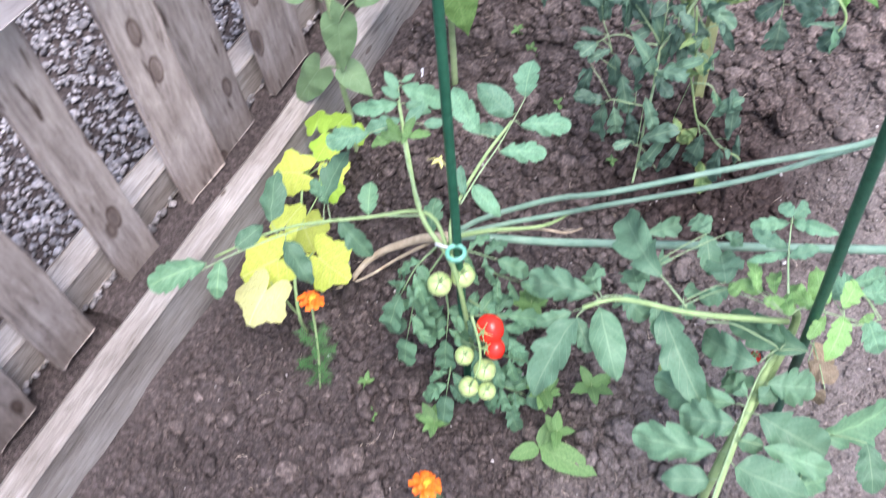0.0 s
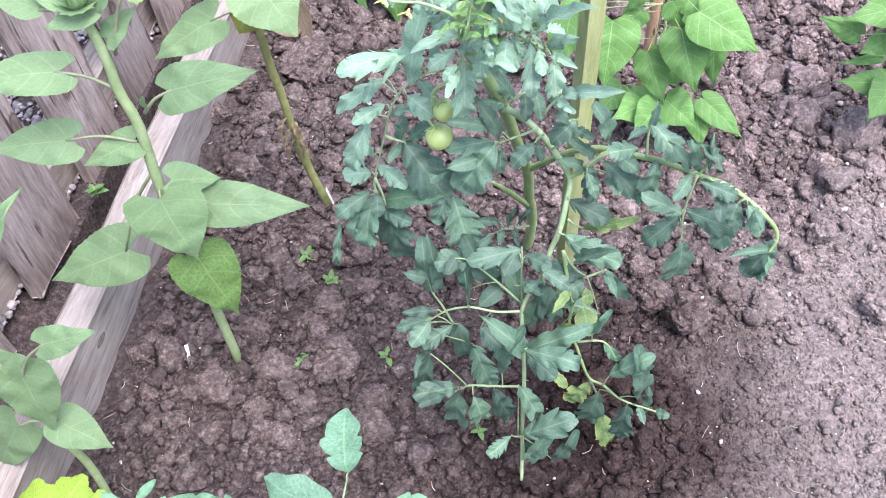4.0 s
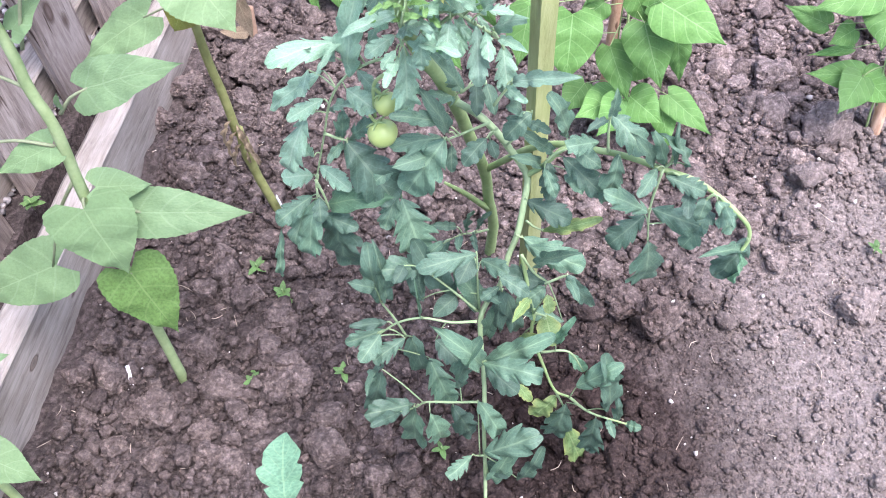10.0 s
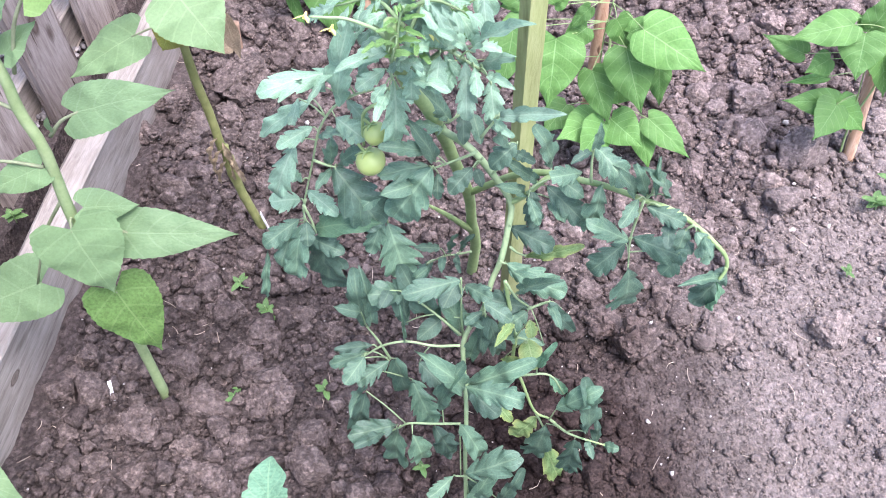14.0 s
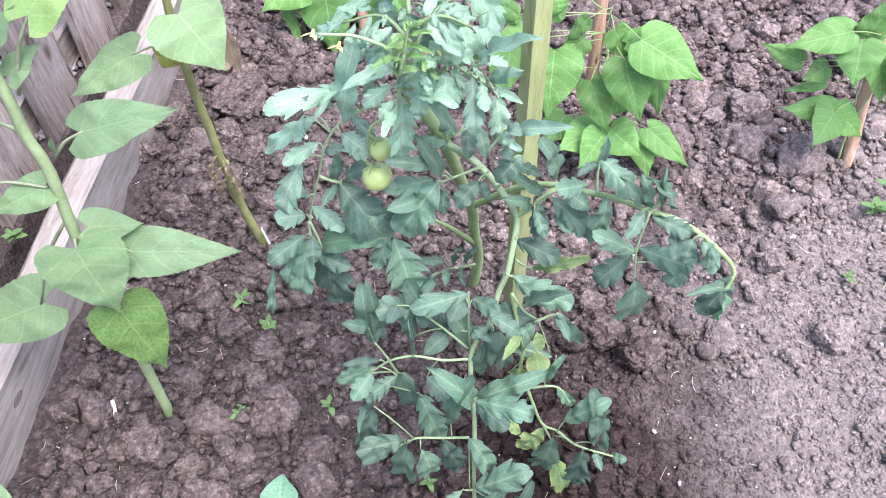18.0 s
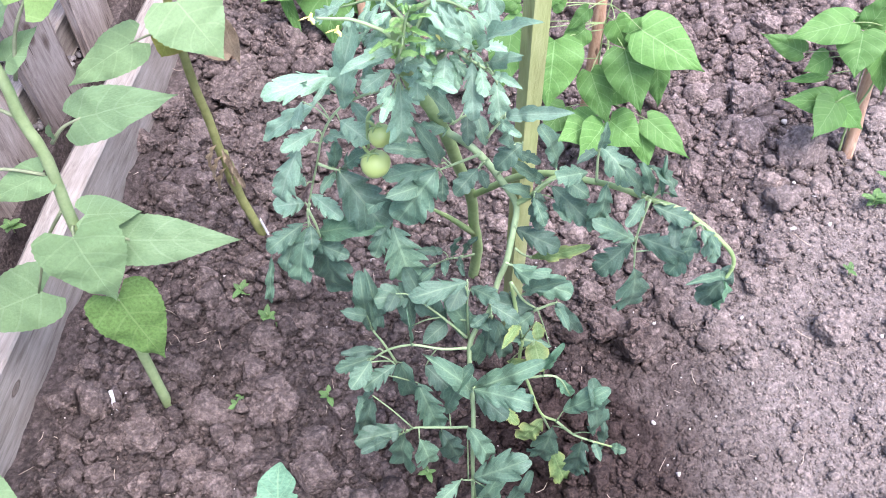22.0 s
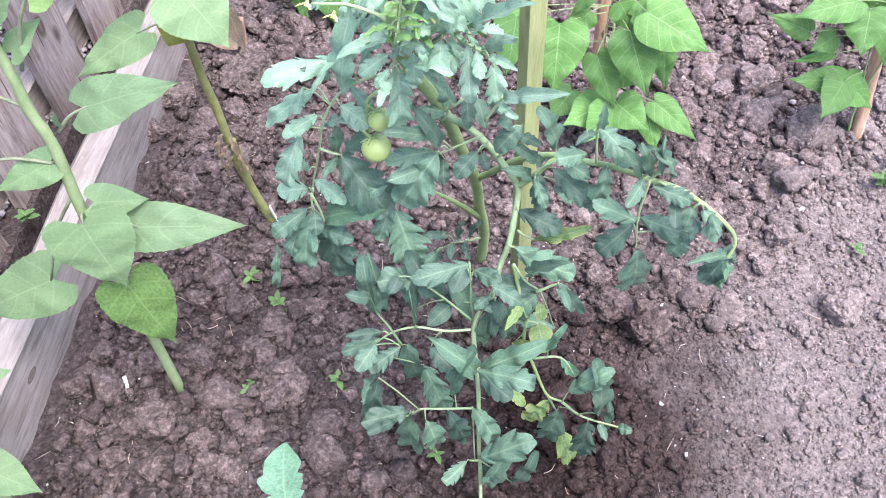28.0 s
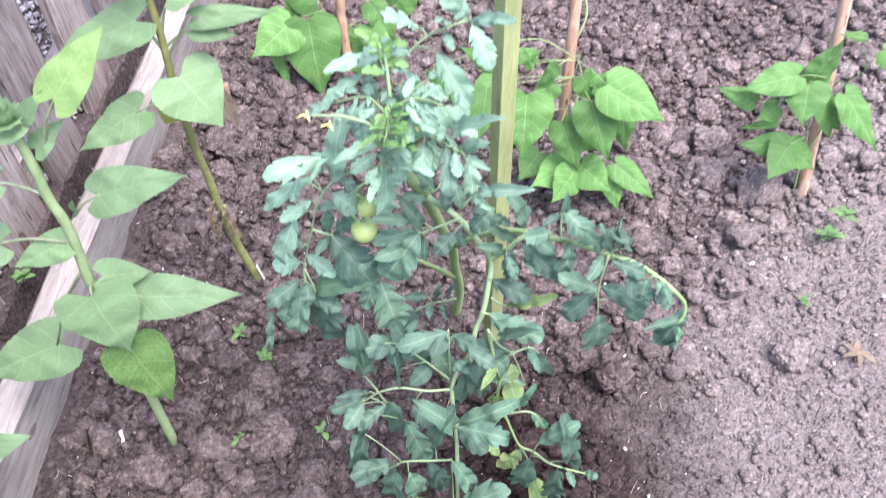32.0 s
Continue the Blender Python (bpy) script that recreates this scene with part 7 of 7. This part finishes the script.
def clods():
    rng = np.random.default_rng(3)
    near, middle, big_ones = [], [], []
    for size, spread, count, lift, pile in ((0.0031, 0.42, 84000, 0.5, near), (0.0068, 0.48, 34000, 0.72, middle), (0.0145, 0.36, 3000, 0.62, big_ones)):
        for _ in range(count):
            x, y = rng.uniform(-0.60, 1.45), rng.uniform(-1.0, 1.75)
            if x < -0.515 + SLOPE * y:
                continue
            w = path_weight(x, y)
            calm = smooth01(-0.2, -0.6, y) * smooth01(0.0, -0.3, x)
            heap = 0.6 + 0.8 * noise.noise(Vector((x * 5.5, y * 5.5, 4.0)))
            keep = (1 - 0.15 * calm) * (1 - 0.45 * w) if pile is near else heap * (1 - (0.80 if pile is middle else 0.95) * w) * (1 - 0.75 * calm)
            if rng.random() > keep:
                continue
            r = min(0.030, size * math.exp(rng.normal(0, spread)))
            r *= 1 - 0.35 * w
            pile.append((x, y, ground_height(x, y) + r * lift, r))
    for _ in range(26000):
        x, y = rng.uniform(0.35, 1.35), rng.uniform(-0.35, 0.75)
        if path_weight(x, y) < 0.3:
            continue
        r = 0.0015 * math.exp(rng.normal(0.1, 0.55))
        near.append((x, y, ground_height(x, y) + 0.6 * r, r))
    scatter_mesh("soil_crumbs", near, SMALL_SHAPES, CLOD, "loose crumbs of dry grey-brown soil over the bed", "soil")
    scatter_mesh("soil_lumps", middle, MID_SHAPES, CLOD, "broken lumps of dry soil over the bed", "soil")
    rng.shuffle(big_ones)
    inside = [q for q in big_ones if -0.5 < q[0] < 0.95 and 0.0 < q[1] < 1.1]
    keep = [tuple(q) for q in inside[:230]]
    rest = [tuple(q) for q in big_ones if tuple(q) not in set(keep)]
    scatter_mesh("soil_clods", rest, CLOD_SHAPES, CLOD, "lumps of dry grey-brown soil further off", "soil")
    meshes = []
    for i, (v, f) in enumerate(CLOD_SHAPES):
        me = mesh_of("clod", v.tolist(), [tuple(int(k) for k in t) for t in f], None, False)
        me.materials.append(CLOD)
        meshes.append(me)
    bed = bpy.data.objects["ground"]
    for i, (x, y, z, r) in enumerate(keep):
        ob = put("clod", meshes[i % len(meshes)], None, bed)
        ob.matrix_basis = pose(x, y, z, rng.uniform(-25, 25), rng.uniform(-25, 25), rng.uniform(0, 360)) @ Matrix.Diagonal((r * rng.uniform(0.8, 1.25), r * rng.uniform(0.8, 1.2), r * rng.uniform(0.75, 1.05), 1))
    large = [(0.5, 0.4, 0.046), (0.45, 0.44, 0.036), (-0.04, 0.16, 0.041), (-0.04, 0.22, 0.038), (-0.13, 0.28, 0.032), (-0.23, 0.28, 0.042), (-0.16, 0.35, 0.027), (-0.1, 0.29, 0.034), (-0.28, 0.35, 0.031), (-0.32, 0.23, 0.04), (-0.37, 0.23, 0.023), (-0.29, 1.06, 0.065), (-0.41, 1.19, 0.036), (-0.44, 1.01, 0.039), (-0.47, 0.91, 0.034), (-0.24, 0.9, 0.036), (0.81, 1.0, 0.053), (0.83, 1.12, 0.036), (0.88, 0.84, 0.057), (0.79, 0.9, 0.043), (0.8, 0.77, 0.031), (0.41, 0.65, 0.028), (0.65, 0.44, 0.034), (0.43, 0.5, 0.026), (0.39, 0.57, 0.022), (0.05, 0.19, 0.025), (0.13, 0.18, 0.02), (0.3, 0.77, 0.026), (0.27, 0.68, 0.026), (0.35, 0.52, 0.026), (0.66, 0.81, 0.031), (0.61, 0.76, 0.026), (0.77, 0.6, 0.033), (0.7, 0.62, 0.024), (0.85, 0.44, 0.042),
             (0.48, 0.51, 0.024), (-0.35, 0.92, 0.041), (-0.19, 1.23, 0.036), (-0.2, 0.77, 0.031), (-0.09, 0.46, 0.026), (-0.03, 0.42, 0.02), (-0.21, 0.46, 0.026), (-0.45, 0.37, 0.024), (-0.37, 0.35, 0.024), (-0.49, 0.3, 0.026), (-0.39, 0.17, 0.025), (-0.25, 0.2, 0.025), (-0.16, 0.21, 0.02), (-0.19, 0.15, 0.027), (-0.32, 0.15, 0.023), (-0.45, 0.22, 0.022), (0.66, 0.65, 0.027), (0.59, 0.89, 0.026), (0.99, 0.88, 0.041), (1.06, 0.93, 0.029), (0.74, 1.04, 0.031), (0.72, 1.23, 0.036), (0.81, 1.26, 0.029), (0.91, 1.27, 0.034), (0.9, 0.76, 0.029), (0.83, 0.72, 0.024), (0.59, 0.64, 0.022), (0.73, 0.53, 0.022), (0.77, 0.4, 0.02), (0.56, 0.48, 0.02), (0.01, 0.46, 0.02), (0.09, 0.14, 0.02), (0.14, 0.14, 0.016), (0.49, 0.2, 0.014), (0.69, 0.37, 0.018), (0.75, 0.25, 0.016)]
    large += [(-0.142, -0.710, 0.040), (-0.253, -0.761, 0.030), (-0.27, 1.09, 0.055), (0.82, 1.01, 0.045), (1.08, 0.97, 0.030), (-0.30, 0.96, 0.036), (-0.43, 1.03, 0.029)]
    for i, (x, y, r) in enumerate(large):
        v, f = lump_shape(ICO4, i + 40, 0.38, 0.90, 0.17)
        ob = put("large_clod", mesh_of("large_clod", v.tolist(), [tuple(int(k) for k in t) for t in f], None, False), CLOD, bed)
        ob.matrix_basis = pose(x, y, ground_height(x, y) + (0.62 if i < 2 else 0.42) * r, 10 * math.sin(i), 12 * math.cos(i), 70 * i) @ Matrix.Diagonal((r * 0.95, r * 0.86, r * (1.25 if i == 0 else 0.84), 1))


def pebbles():
    rng = np.random.default_rng(8)
    spots = []
    for _ in range(1300):
        x, y = rng.uniform(-0.5, 1.5), rng.uniform(-0.9, 2.0)
        r = 0.0014 * math.exp(rng.normal(0.2, 0.5))
        spots.append((x, y, ground_height(x, y) + r * 0.8 + rng.uniform(0.001, 0.006), r))
    scatter_mesh("pale_stones", spots, SMALL_SHAPES, STONE, "small pale stones scattered over the soil", "stone")
    for i, (at, r) in enumerate((((-0.15, 0.083, 0.0), 0.010), ((0.033, 0.592, 0.004), 0.009), ((0.826, 0.661, 0.006), 0.012), ((0.751, 0.888, 0.005), 0.010), ((0.669, 0.880, 0.000), 0.013))):
        v, f = lump_shape(ICO2, i + 60, 0.4, 0.7)
        ob = put("pebble", mesh_of("pebble", v.tolist(), [tuple(int(k) for k in t) for t in f]), STONE)
        ob.matrix_basis = pose(*at, 0, 20, 50 * i) @ Matrix.Diagonal((r * 0.8, r * 1.2, r * 0.7, 1))
        tagged(ob, "pale rounded pebble lying on the soil", "pebble", "pale pebbles")


def gravel():
    rng = np.random.default_rng(4)
    spots = []
    for _ in range(25000):
        y = rng.uniform(-1.2, 2.6)
        x = -0.80 + SLOPE * y - 1.25 * rng.random() ** 1.2
        r = 0.0062 * math.exp(rng.normal(0, 0.42))
        spots.append((x, y, -0.006 + rng.uniform(0, 0.01), r))
    for _ in range(700):
        y = rng.uniform(-1.0, 2.2)
        x = -0.62 + SLOPE * y - 0.13 * rng.random()
        spots.append((x, y, ground_height(x, y) + 0.002, 0.004 * math.exp(rng.normal(0, 0.4))))
    scatter_mesh("gravel", spots, [lump_shape(ICO1, s + 80, 0.3, 0.7) for s in range(8)], GRAVEL, "grey gravel path of rounded stones beyond the fence", "gravel")


def litter():
    """Bits of straw and root on the soil, too many to count."""
    rng = np.random.default_rng(21)
    chunks = []
    for _ in range(800):
        x, y = rng.uniform(-0.5, 1.3), rng.uniform(-0.9, 1.6)
        z = ground_height(x, y) + 0.007
        a, n = rng.uniform(0, 6.28), 0.003 + 0.013 * rng.random() ** 2
        d = Vector((math.cos(a) * n, math.sin(a) * n, rng.uniform(-0.003, 0.004)))
        p = Vector((x, y, z))
        chunks.append(tube_data([p - d, p + Vector((d.y, -d.x, 0)) * rng.uniform(-0.4, 0.4), p + d], 0.0007, 0.0005, 4, 2))
    v, f = join_data(chunks)
    tagged(put("straw_litter", mesh_of("straw_litter", v, f), STRAW), "bits of pale straw and root on the soil", "straw", "", "stuff")


STRAW = plain_material("straw", (0.36, 0.28, 0.22), (0.58, 0.50, 0.42), 50, 0.85, 0.2, 0.2, None, 0.3)
litter()
clods()
pebbles()
gravel()
